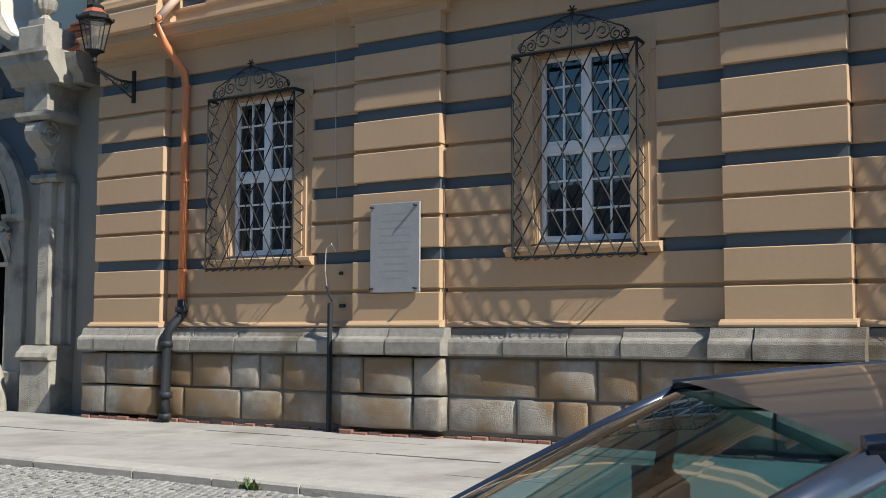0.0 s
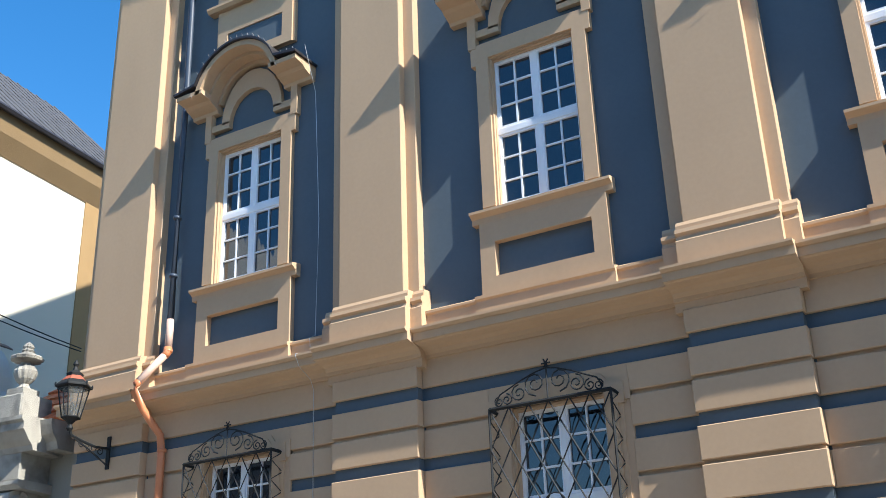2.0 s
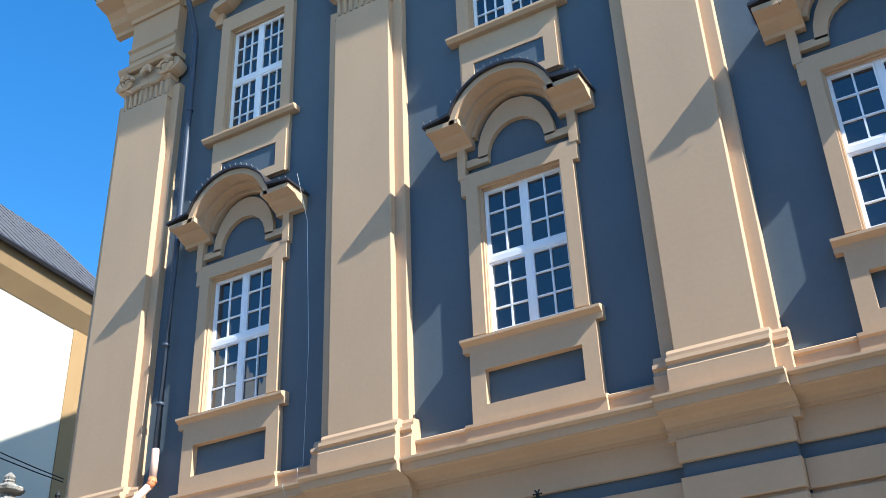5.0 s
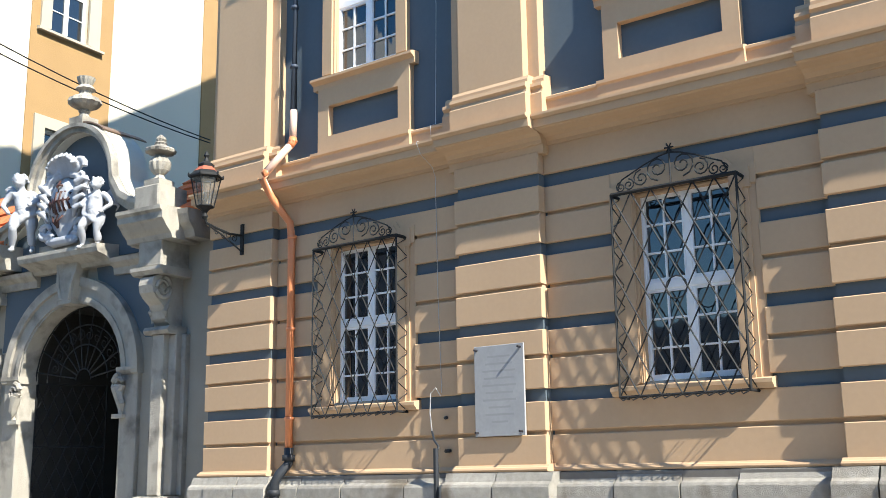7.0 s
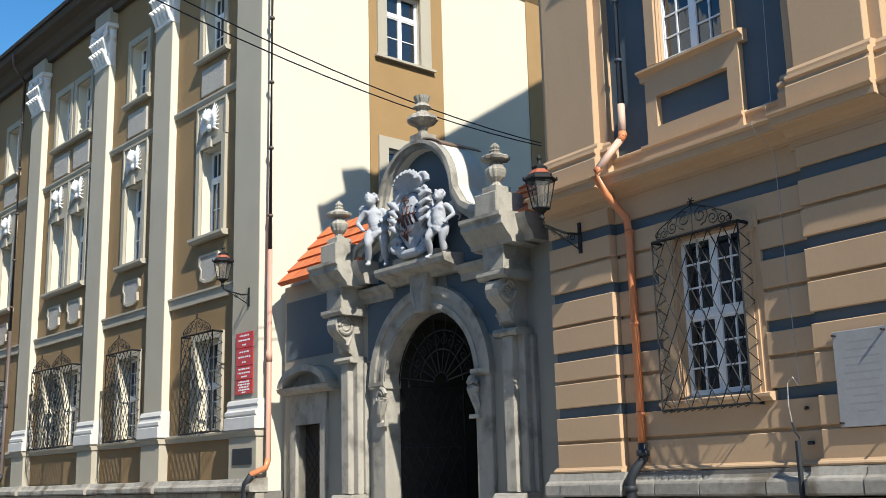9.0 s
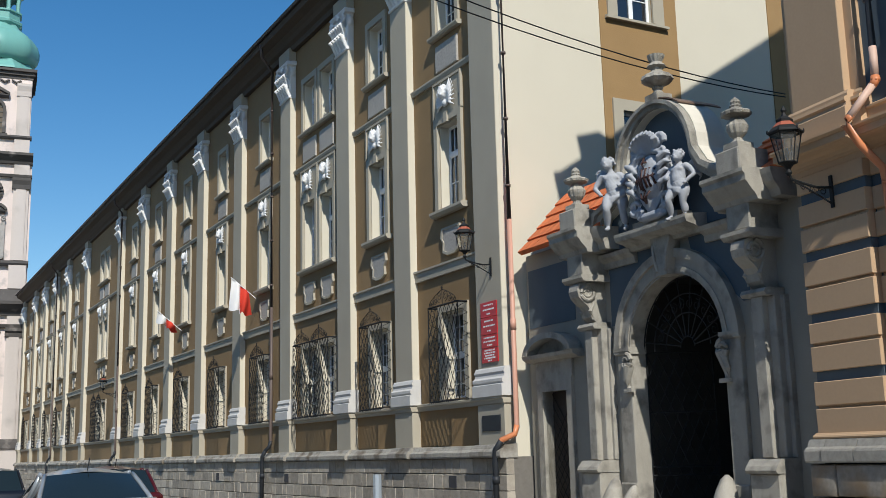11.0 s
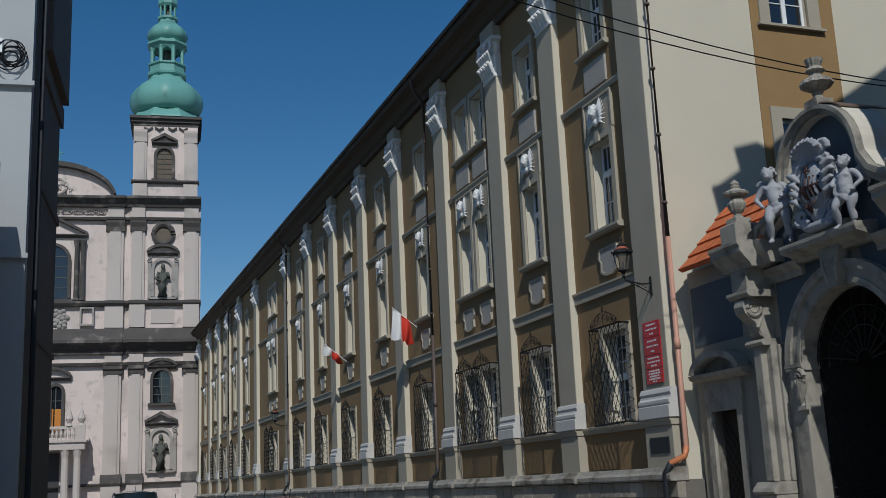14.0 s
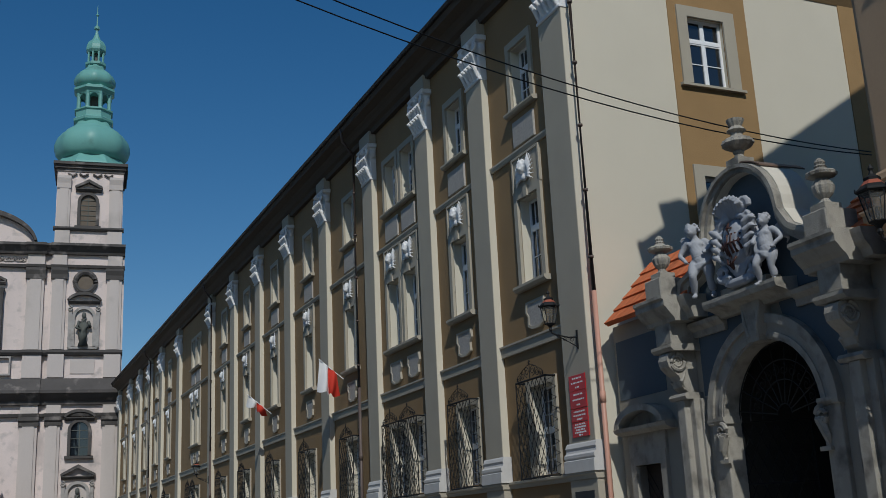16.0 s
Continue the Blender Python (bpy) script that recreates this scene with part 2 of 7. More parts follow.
def tall_window(parent, cx, z0, w, h, d, rows=(3, 3), curtain=False, mullions=2, paint=None):
    """A casement window of two wings and two tiers, each with glazing bars."""
    paint = paint or WHITE
    f = 0.055
    mid = z0 + h * rows[0] / (rows[0] + rows[1])
    bm = bmesh.new()
    ring = [(cx - w / 2, z0), (cx + w / 2, z0), (cx + w / 2, z0 + h), (cx - w / 2, z0 + h)]
    strip(bm, [(cx - w / 2 + f, z0 + f), (cx + w / 2 - f, z0 + f), (cx + w / 2 - f, z0 + h - f), (cx - w / 2 + f, z0 + h - f)], ring, d - 0.06, d + 0.03, True)
    win = part("window", bm, paint, parent)
    bm = bmesh.new()
    box(bm, cx - 0.05, cx + 0.05, d - 0.058, d + 0.028, z0 + 0.02, z0 + h - 0.02, 0.012)
    part("mullion", bm, paint, win)
    bm = bmesh.new()
    box(bm, cx - w / 2 + 0.02, cx + w / 2 - 0.02, d - 0.055, d + 0.036, mid - 0.065, mid + 0.065, 0.012)
    part("transom", bm, paint, win)
    bars = bmesh.new()
    for side in (-1, 1):
        xa, xb = (cx - w / 2 + f, cx - 0.05) if side < 0 else (cx + 0.05, cx + w / 2 - f)
        for za, zb, nr in ((z0 + f, mid - 0.065, rows[0]), (mid + 0.065, z0 + h - f, rows[1])):
            box(bars, xa, xa + 0.028, d - 0.045, d + 0.02, za, zb)
            box(bars, xb - 0.028, xb, d - 0.045, d + 0.02, za, zb)
            box(bars, xa, xb, d - 0.043, d + 0.018, za, za + 0.04)
            box(bars, xa, xb, d - 0.043, d + 0.018, zb - 0.035, zb)
            for i in range(1, mullions):
                x = xa + (xb - xa) * i / mullions
                box(bars, x - 0.014, x + 0.014, d - 0.04, d + 0.012, za, zb)
            for j in range(1, nr):
                z = za + (zb - za) * j / nr
                box(bars, xa, xb, d - 0.039, d + 0.011, z - 0.014, z + 0.014)
            pane = bmesh.new()
            tilt = random.uniform(-0.004, 0.004)
            v = [pane.verts.new(c) for c in ((xa, d - 0.022 - tilt, za), (xb, d - 0.022 + tilt, za), (xb, d - 0.022 + tilt, zb), (xa, d - 0.022 - tilt, zb))]
            pane.faces.new(v)
            part("pane", pane, glass, win)
    part("glazing_lattice", bars, paint, win)
    return win


def bulging_grille(parent, cx, z0, z1, w, d0, d1, crest=True, n=6, label=""):
    """A wrought-iron basket grille with a diamond net and a scrolled crest."""
    bm = bmesh.new()
    x0, x1 = cx - w / 2, cx + w / 2
    h = z1 - z0
    for z in (z0, z1):
        tube(bm, [(x0, d0, z), (x0, d1, z), (x1, d1, z), (x1, d0, z)], 0.03 if z == z1 else 0.02, 4)
    for x in (x0, x1):
        tube(bm, [(x, d1, z0), (x, d1, z1)], 0.02, 4)
        for k in range(9):
            za, zb = z0 + h * k / 9, z0 + h * (k + 1) / 9
            tube(bm, [(x, d0, za), (x, d1, (za + zb) / 2), (x, d0, zb)], 0.011, 4)
    step = w / n
    m = max(2, round(h / (step * 1.72)))
    for i in range(-m, n):
        for s in (1, -1):
            a0, a1 = max(0.0, -i / m) if m else 0, min(1.0, (n - i) / m)
            if a1 <= a0:
                continue
            pa = (i + a0 * m) * step
            pb = (i + a1 * m) * step
            xa, xb = (x0 + pa, x0 + pb) if s > 0 else (x1 - pa, x1 - pb)
            tube(bm, [(xa, d1 + 0.006 * s, z0 + a0 * h), (xb, d1 + 0.006 * s, z0 + a1 * h)], 0.0115, 4)
    for i in range(2 * n):
        x = x0 + (i + 0.5) * step / 2
        tube(bm, [(x - step / 4, d1, z0), (x, d1 + 0.07, z0 - 0.05), (x + step / 4, d1, z0)], 0.010, 4)
    tube(bm, [(x0 + w * 0.5 + 0.16 * math.cos(a), d1 + 0.01, z0 + h * 0.5 + 0.16 * math.sin(a)) for a in [i * math.pi / 6 for i in range(12)]], 0.010, 4, True)
    if crest:
        r = w * 0.095
        for s in (1, -1):
            tube(bm, spiral(cx + s * w * 0.41, z1 + 0.09, 0.08, 1.6, 90, d1, -s), 0.010, 4)
        for s in (1, -1):
            tube(bm, spiral(cx + s * r * 1.05, z1 + r * 1.5, r, 1.7, 270, d1, s), 0.013, 4)
            tube(bm, spiral(cx + s * r * 2.5, z1 + r * 0.95, r * 0.72, 1.6, 90, d1, -s), 0.012, 4)
            tube(bm, spiral(cx + s * r * 3.6, z1 + r * 0.6, r * 0.5, 1.5, 90, d1, s), 0.011, 4)
            tube(bm, [(cx + s * r * 0.1, d1, z1 + r * 2.6), (cx + s * r * 0.9, d1, z1 + r * 2.45), (cx + s * r * 2.2, d1, z1 + r * 2.0), (cx + s * r * 3.3, d1, z1 + r * 1.5), (cx + s * r * 4.2, d1, z1 + r * 1.1), (cx + s * r * 4.6, d1, z1 + r * 0.5), (cx + s * r * 4.4, d1, z1)], 0.012, 4)
        tube(bm, [(cx, d1, z1), (cx, d1, z1 + r * 3.1)], 0.014, 4)
        for a in (0, 60, 120):
            tube(bm, [(cx - 0.07 * math.cos(radians(a)), d1, z1 + r * 3 - 0.07 * math.sin(radians(a))), (cx + 0.07 * math.cos(radians(a)), d1, z1 + r * 3 + 0.07 * math.sin(radians(a)))], 0.012, 4)
    return part("window_grille", bm, IRON, parent, label)


def wall_lamp(m, label):
    """A four-sided street lantern on a scrolled iron bracket; local y points away from the wall."""
    lamp = thing("wall_lamp", label, "street lamp", m, "wall lanterns")
    bm = bmesh.new()
    box(bm, -0.035, 0.035, 0, 0.03, -0.32, 0.22)
    tube(bm, [(0, 0.02, 0.02), (0, 0.3, 0.0), (0, 0.6, 0.05), (0, 0.82, 0.1), (0, 0.86, 0.2)], 0.022, 6)
    tube(bm, [(0, 0.02, -0.26), (0, 0.25, -0.15), (0, 0.5, -0.03), (0, 0.75, 0.06)], 0.016, 5)
    for c, r, h in ((0.2, 0.09, 1), (0.42, 0.07, -1), (0.6, 0.05, 1)):
        tube(bm, [(0, c + r * (1 - i / 16) * math.cos(i * 0.7), -0.07 + c * 0.08 + h * r * (1 - i / 16) * math.sin(i * 0.7)) for i in range(14)], 0.009, 4)
    part("bracket", bm, IRON, lamp)
    bm = bmesh.new()
    lathe(bm, [(0.03, 0.16), (0.055, 0.2), (0.035, 0.26), (0.06, 0.3), (0.09, 0.33), (0.14, 0.36)], 0, 0.86, 0, 8)
    ring = [(0.145, 0.37), (0.25, 0.86)]
    for i in range(6):
        a = math.pi / 3 * i
        tube(bm, [(ring[0][0] * math.cos(a), 0.86 + ring[0][0] * math.sin(a), ring[0][1]), (ring[1][0] * math.cos(a), 0.86 + ring[1][0] * math.sin(a), ring[1][1])], 0.011, 4)
    for r, z in ring:
        tube(bm, [(r * math.cos(math.pi / 3 * i), 0.86 + r * math.sin(math.pi / 3 * i), z) for i in range(6)], 0.018, 4, True)
    lathe(bm, [(0.13, 1.05), (0.14, 1.1), (0.05, 1.16), (0.03, 1.22), (0.05, 1.26), (0.01, 1.34)], 0, 0.86, 0, 6)
    lathe(bm, [(0.3, 0.865), (0.3, 0.885)], 0, 0.86, 0, 6)
    for i in range(6):
        a = math.pi / 3 * i
        blob(bm, (0.29 * math.cos(a), 0.86 + 0.29 * math.sin(a), 0.9), (0.018, 0.018, 0.04), 6, 5)
    lathe(bm, [(0.02, 0.38), (0.035, 0.5), (0.02, 0.62)], 0, 0.86, 0, 6)
    part("lantern_frame", bm, IRON, lamp)
    bm = bmesh.new()
    lathe(bm, [(0.135, 0.375), (0.24, 0.855)], 0, 0.86, 0, 6)
    part("lantern_glass", bm, LAMPGLASS, lamp, "dusty clear lantern panes")
    bm = bmesh.new()
    lathe(bm, [(0.285, 0.886), (0.27, 0.91), (0.2, 0.975)], 0, 0.86, 0, 6)
    part("lantern_cap", bm, IRON, lamp)
    bm = bmesh.new()
    lathe(bm, [(0.205, 0.976), (0.17, 1.01), (0.13, 1.055)], 0, 0.86, 0, 6)
    part("cap_top", bm, CAPRED, lamp, "faded red cap top")
    return lamp


LAMPGLASS = bpy.data.materials.new("lamp_glass")
LAMPGLASS.use_nodes = True
lt = LAMPGLASS.node_tree
lamp_see = lt.nodes.new("ShaderNodeBsdfTransparent")
lamp_see.inputs["Color"].default_value = (0.85, 0.86, 0.85, 1)
lamp_mix = lt.nodes.new("ShaderNodeMixShader")
lamp_mix.inputs[0].default_value = 0.16
lt.nodes["Principled BSDF"].inputs["Base Color"].default_value = (0.45, 0.45, 0.43, 1)
lt.nodes["Principled BSDF"].inputs["Roughness"].default_value = 0.12
lt.links.new(lamp_see.outputs[0], lamp_mix.inputs[1])
lt.links.new(lt.nodes["Principled BSDF"].outputs[0], lamp_mix.inputs[2])
lt.links.new(lamp_mix.outputs[0], lt.nodes["Material Output"].inputs["Surface"])
CAPRED = mat("faded_red_metal", (0.30, 0.085, 0.05), rough=0.5, vary=0.2, scale=8, bump=0.05)

# ---- ground: street falling gently towards the church, pavement with a kerb ----
def ground_z(y):
    return 0.0 if y < 20 else -0.0155 * (min(y, 66) - 20)


ASPHALT = mat("worn_asphalt", (0.10, 0.098, 0.095), vary=0.25, scale=1.5, grain=70, bump=0.4)
SETT = mat("granite_setts", (0.22, 0.215, 0.205), vary=0.2, scale=6, grain=40, bump=0.4, island=0.4)
PAVE = two_tone(mat("pale_pavement_slab", (0.31, 0.297, 0.275), vary=0.22, scale=3.0, grain=40, bump=0.35, island=0.14), (0.24, 0.225, 0.20), 0.9, 0.5, 0.72)
KERB = mat("granite_kerb", (0.36, 0.34, 0.31), vary=0.2, scale=5, grain=40, bump=0.4, island=0.2)

bm = bmesh.new()
ys = [-2500, -60, 20, 30, 40, 50, 58, 66, 140, 2500]
grid = [[bm.verts.new((x, y, ground_z(y) - 0.13)) for x in (-2500, 2500)] for y in ys]
for a, b in zip(grid, grid[1:]):
    bm.faces.new((a[0], a[1], b[1], b[0]))
solid("ground", bm, ASPHALT, "worn grey asphalt street surface", "ground", kind="structure")

bm = bmesh.new()
yp = [-40, 20, 30, 40, 50, 58, 66, 131]
for a, b in zip(yp, yp[1:]):
    for dz, x0, x1 in ((0.0, 9.08, 15.0),):
        off = lambda y: max(0.0, y - 27) * 0.105
        v = [bm.verts.new(c) for c in ((x0 - off(a), a, ground_z(a) - 0.02), (x1, a, ground_z(a) - 0.02), (x1, b, ground_z(b) - 0.02), (x0 - off(b), b, ground_z(b) - 0.02))]
        w = [bm.verts.new(q.co - Vector((0, 0, 0.3))) for q in v]
        bm.faces.new(v)
        bm.faces.new(w)
        for i in range(4):
            bm.faces.new((v[i], v[(i + 1) % 4], w[(i + 1) % 4], w[i]))
pavement = solid("pavement", bm, MORTAR, "pale concrete slab pavement along the facades", "pavement", kind="structure")

# ---- the ochre and slate-blue palace ----
A = pose(14.0, 0, 0, 0, 0, 90)
palace = thing("palace", "baroque palace, ochre and slate-blue plaster over granite plinth", "house", A)
BAYS = [12.15, 6.22, 0.42, -5.4]
PILS = [(14.28, 16.0), (8.47, 10.08), (2.58, 4.17), (-3.3, -1.72), (-9.1, -7.5)]
END = -9.1
GW, GH = 0.73, (2.86, 5.6)
FW, FH = 0.77, (8.9, 11.66)
SW, SH = 0.75, (15.08, 17.93)
holes = []
for c in BAYS:
    holes += [(c - GW, c + GW, *GH), (c - FW, c + FW, *FH), (c - SW, c + SW, *SH)]
bm = bmesh.new()
pierced(bm, END, 15.95, 1.0, 19.9, -0.65, -0.03, holes)
part("wall", bm, BLUE, palace, "slate-blue plastered wall field")
for b in ((END, 15.95, -14, -13.5, 0, 19.6), (15.5, 15.95, -13.5, -0.65, 0, 19.6), (END, END + 0.4, -13.5, -0.65, 0, 19.6)):
    bm = bmesh.new()
    box(bm, *b)
    part("wall", bm, BLUE, palace)
# floors and back wall in the unlit interior colour
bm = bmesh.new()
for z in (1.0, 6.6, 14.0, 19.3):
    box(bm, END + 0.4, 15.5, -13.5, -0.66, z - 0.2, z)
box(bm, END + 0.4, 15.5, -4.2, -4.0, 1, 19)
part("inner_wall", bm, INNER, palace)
bm = bmesh.new()
for c in BAYS[:3]:
    for s in (-1, 1):
        box(bm, c + s * 0.4, c + s * 0.77, -0.75, -0.72, 8.9, 11.64)
part("curtain", bm, CURTAIN, palace, "pale curtains behind the first-floor windows")

# rusticated courses: pairs of blocks with a thin joint, blue recessed bands between
COURSES = [(1.72, 2.66, 2.2), (2.85, 3.73, 3.33), (3.91, 4.88, 4.4), (5.07, 5.96, 5.53), (6.17, 6.5, None)]


def rusticated(label, x0, x1, d, z0, z1, joint, back):
    for a, b in ((z0, joint - 0.03), (joint + 0.03, z1)) if joint else ((z0, z1),):
        bm = bmesh.new()
        box(bm, x0, x1, back, d, a, b, 0.012)
        part("course_block", bm, ORANGE, palace, label)
    if joint:
        bm = bmesh.new()
        box(bm, x0 + 0.02, x1 - 0.02, back, d - (0.06 if d > 0.1 else 0.058), joint - 0.036, joint + 0.036)
        part("course_joint", bm, ORANGE, palace)


edges = []
for (pa, pb), (qa, qb) in zip(PILS, PILS[1:]):
    edges.append((qb, pa))
for (x0, x1), c in zip(edges, BAYS):
    for z0, z1, j in COURSES:
        if 2.8 < z0 < 5.9:
            rusticated("", x0, c - 1.1, 0.036, z0, z1, j, -0.05)
            rusticated("", c + 1.1, x1, 0.036, z0, z1, j, -0.05)
        else:
            rusticated("", x0, x1, 0.036, z0, z1, j, -0.05)
for x0, x1 in PILS:
    for z0, z1, j in COURSES:
        rusticated("", x0, x1, 0.2, z0, z1, j, -0.04)
    bm = bmesh.new()
    prism(bm, [(-0.03, 1.64), (0.27, 1.64), (0.285, 1.67), (0.27, 1.7), (0.235, 1.71), (0.21, 1.74), (-0.03, 1.76)], x0 - 0.05, x1 + 0.05)
    part("pilaster_foot", bm, ORANGE, palace)
    bm = bmesh.new()
    box(bm, x0 + 0.03, x1 - 0.03, -0.03, 0.13, 1.72, 6.3)
    part("pilaster_band", bm, BLUE, palace, "slate-blue recessed bands")
bm = bmesh.new()
for x0, x1 in edges:
    prism(bm, [(-0.03, 1.64), (0.09, 1.64), (0.105, 1.67), (0.09, 1.7), (0.055, 1.71), (0.03, 1.74), (-0.03, 1.76)], x0 + 0.05, x1 - 0.05)
part("base_moulding", bm, ORANGE, palace)

# cornice between the storeys, breaking forward over every pilaster
CORN = [(-0.03, 6.47), (0.035, 6.47), (0.035, 6.61), (0.07, 6.615), (0.075, 6.67), (0.12, 6.73), (0.2, 6.765), (0.38, 6.785), (0.4, 6.8), (0.45, 6.8), (0.46, 6.925), (0.49, 6.93), (0.53, 6.96), (0.53, 6.995), (0.1, 7.04), (-0.03, 7.04)]
for x0, x1 in edges:
    bm = bmesh.new()
    prism(bm, CORN, x0 + 0.06, x1 - 0.06)
    part("cornice", bm, ORANGE, palace, "moulded ochre storey cornice")
    bm = bmesh.new()
    prism(bm, [(-0.02, 7.03), (0.12, 7.03), (0.12, 7.3), (0.15, 7.33), (0.15, 7.37), (0.1, 7.4), (-0.02, 7.42)], x0 + 0.02, x1 - 0.02)
    part("attic_band", bm, ORANGE, palace)
for x0, x1 in PILS:
    bm = bmesh.new()
    prism(bm, [(p[0] + 0.15 if p[0] > 0 else p[0], p[1]) for p in CORN], x0 - 0.1, x1 + 0.1)
    part("cornice", bm, ORANGE, palace, "moulded ochre storey cornice")

# giant order: stepped pilasters with bases and scrolled capitals
EAVE = [(-0.03, 19.35), (0.12, 19.35), (0.14, 19.45), (0.3, 19.55), (0.36, 19.67), (0.5, 19.8), (0.85, 19.87), (0.88, 20.05), (0.95, 20.15), (0.95, 20.25), (-0.4, 20.35)]
for x0, x1 in PILS:
    m0, m1 = x0 + 0.15, x1 - 0.19
    bm = bmesh.new()
    box(bm, m0, m1, -0.03, 0.29, 7.7, 16.7, 0.012)
    box(bm, x0 - 0.06, x1 + 0.05, -0.03, 0.14, 7.6, 17.0, 0.012)
    for a, b, da in ((m0, m1, 0.28), (x0 - 0.02, x1 + 0.02, 0.14)):
        prism(bm, [(-0.03, 7.03), (da + 0.13, 7.03), (da + 0.13, 7.42), (da + 0.1, 7.45), (da + 0.09, 7.5), (da + 0.13, 7.54), (da + 0.12, 7.6), (da + 0.05, 7.63), (da + 0.05, 7.68), (da + 0.02, 7.74), (-0.03, 7.76)], a - (0.1 if da > 0.2 else 0.14), b + (0.1 if da > 0.2 else 0.14))
    part("pilaster", bm, ORANGE, palace, "tall ochre plaster pilaster")
    bm = bmesh.new()
    w = (m1 - m0) / 2
    c = (m0 + m1) / 2
    prism(bm, [(0, 16.62), (0.25, 16.62), (0.28, 16.66), (0.25, 16.7), (0, 16.7)], m0 - 0.03, m1 + 0.03)
    box(bm, m0, m1, 0, 0.23, 16.7, 17.75)
    for i in range(9):
        x = m0 + (i + 0.5) * (m1 - m0) / 9
        tube(bm, [(x, 0.235, 16.74), (x, 0.25, 17.12)], 0.045, 6)
    prism(bm, [(0, 17.15), (0.25, 17.15), (0.31, 17.22), (0.31, 17.3), (0.25, 17.35), (0, 17.35)], m0 - 0.02, m1 + 0.02)
    for s in (-1, 1):
        tube(bm, spiral(c + s * w * 0.82, 17.48, 0.24, 2.0, 90, 0.34, -s, 12), [0.07 - 0.05 * i / 24 for i in range(25)], 6)
        tube(bm, [(c + s * (w + 0.06), 0.02, 17.45), (c + s * (w + 0.06), 0.3, 17.5)], [0.2, 0.22], 12)
        blob(bm, (c + s * w * 0.82, 0.33, 17.48), (0.07, 0.05, 0.07))
        tube(bm, [(c + s * w * 0.82, 0.32, 17.24), (c + s * w * 0.5, 0.34, 17.1), (c + s * w * 0.2, 0.34, 17.18)], 0.035, 5)
    for i in range(5):
        a = radians(30 + 30 * i)
        blob(bm, (c + 0.15 * math.cos(a), 0.34, 17.5 + 0.17 * math.sin(a)), (0.06, 0.05, 0.1), 6, 5)
    prism(bm, [(0, 17.75), (0.34, 17.75), (0.4, 17.83), (0.4, 17.9), (0, 17.92)], m0 - 0.16, m1 + 0.16)
    part("capital", bm, ORANGE, palace, "ochre scrolled plaster capital")
    bm = bmesh.new()
    prism(bm, [(-0.03, 17.92), (0.22, 17.92), (0.22, 18.15), (0.25, 18.18), (0.25, 18.4), (0.31, 18.45), (0.31, 18.5), (0.22, 18.54), (0.22, 19.36), (-0.03, 19.36)], m0 - 0.02, m1 + 0.02)
    prism(bm, [(p[0] + 0.16 if p[0] > 0 else p[0], p[1] - 0.002) for p in EAVE[:-3]] + [(-0.03, 20.13)], m0 - 0.05, m1 + 0.05)
    part("entablature_block", bm, ORANGE, palace)
bm = bmesh.new()
prism(bm, EAVE, END, 16.55)
part("eaves_cornice", bm, ORANGE, palace, "deep moulded ochre eaves")
bm = bmesh.new()
tube(bm, [(END, 1.02, 20.27), (16.7, 1.02, 20.27)], 0.09, 8)
tube(bm, [(16.7, 1.02, 20.27), (16.7, -13, 20.27)], 0.09, 8)
part("gutter", bm, DARKMETAL, palace, "dark metal eaves gutter")
bm = bmesh.new()
prism(bm, [(1.0, 20.25), (1.0, 20.33), (-9.5, 28.3), (-14.6, 20.5), (-14.6, 20.0)], END, 16.7)
part("roof", bm, DARKMETAL, palace, "dark gabled roof")
bm = bmesh.new()
box(bm, 15.3, 16.1, -1.2, 0.2, 20.5, 22.1)
prism(bm, [(0.32, 22.1), (0.32, 22.18), (-0.5, 22.5), (-1.32, 22.18), (-1.32, 22.1)], 15.22, 16.18)
part("chimney", bm, DARKMETAL, palace, "dark capped chimney behind the eaves")


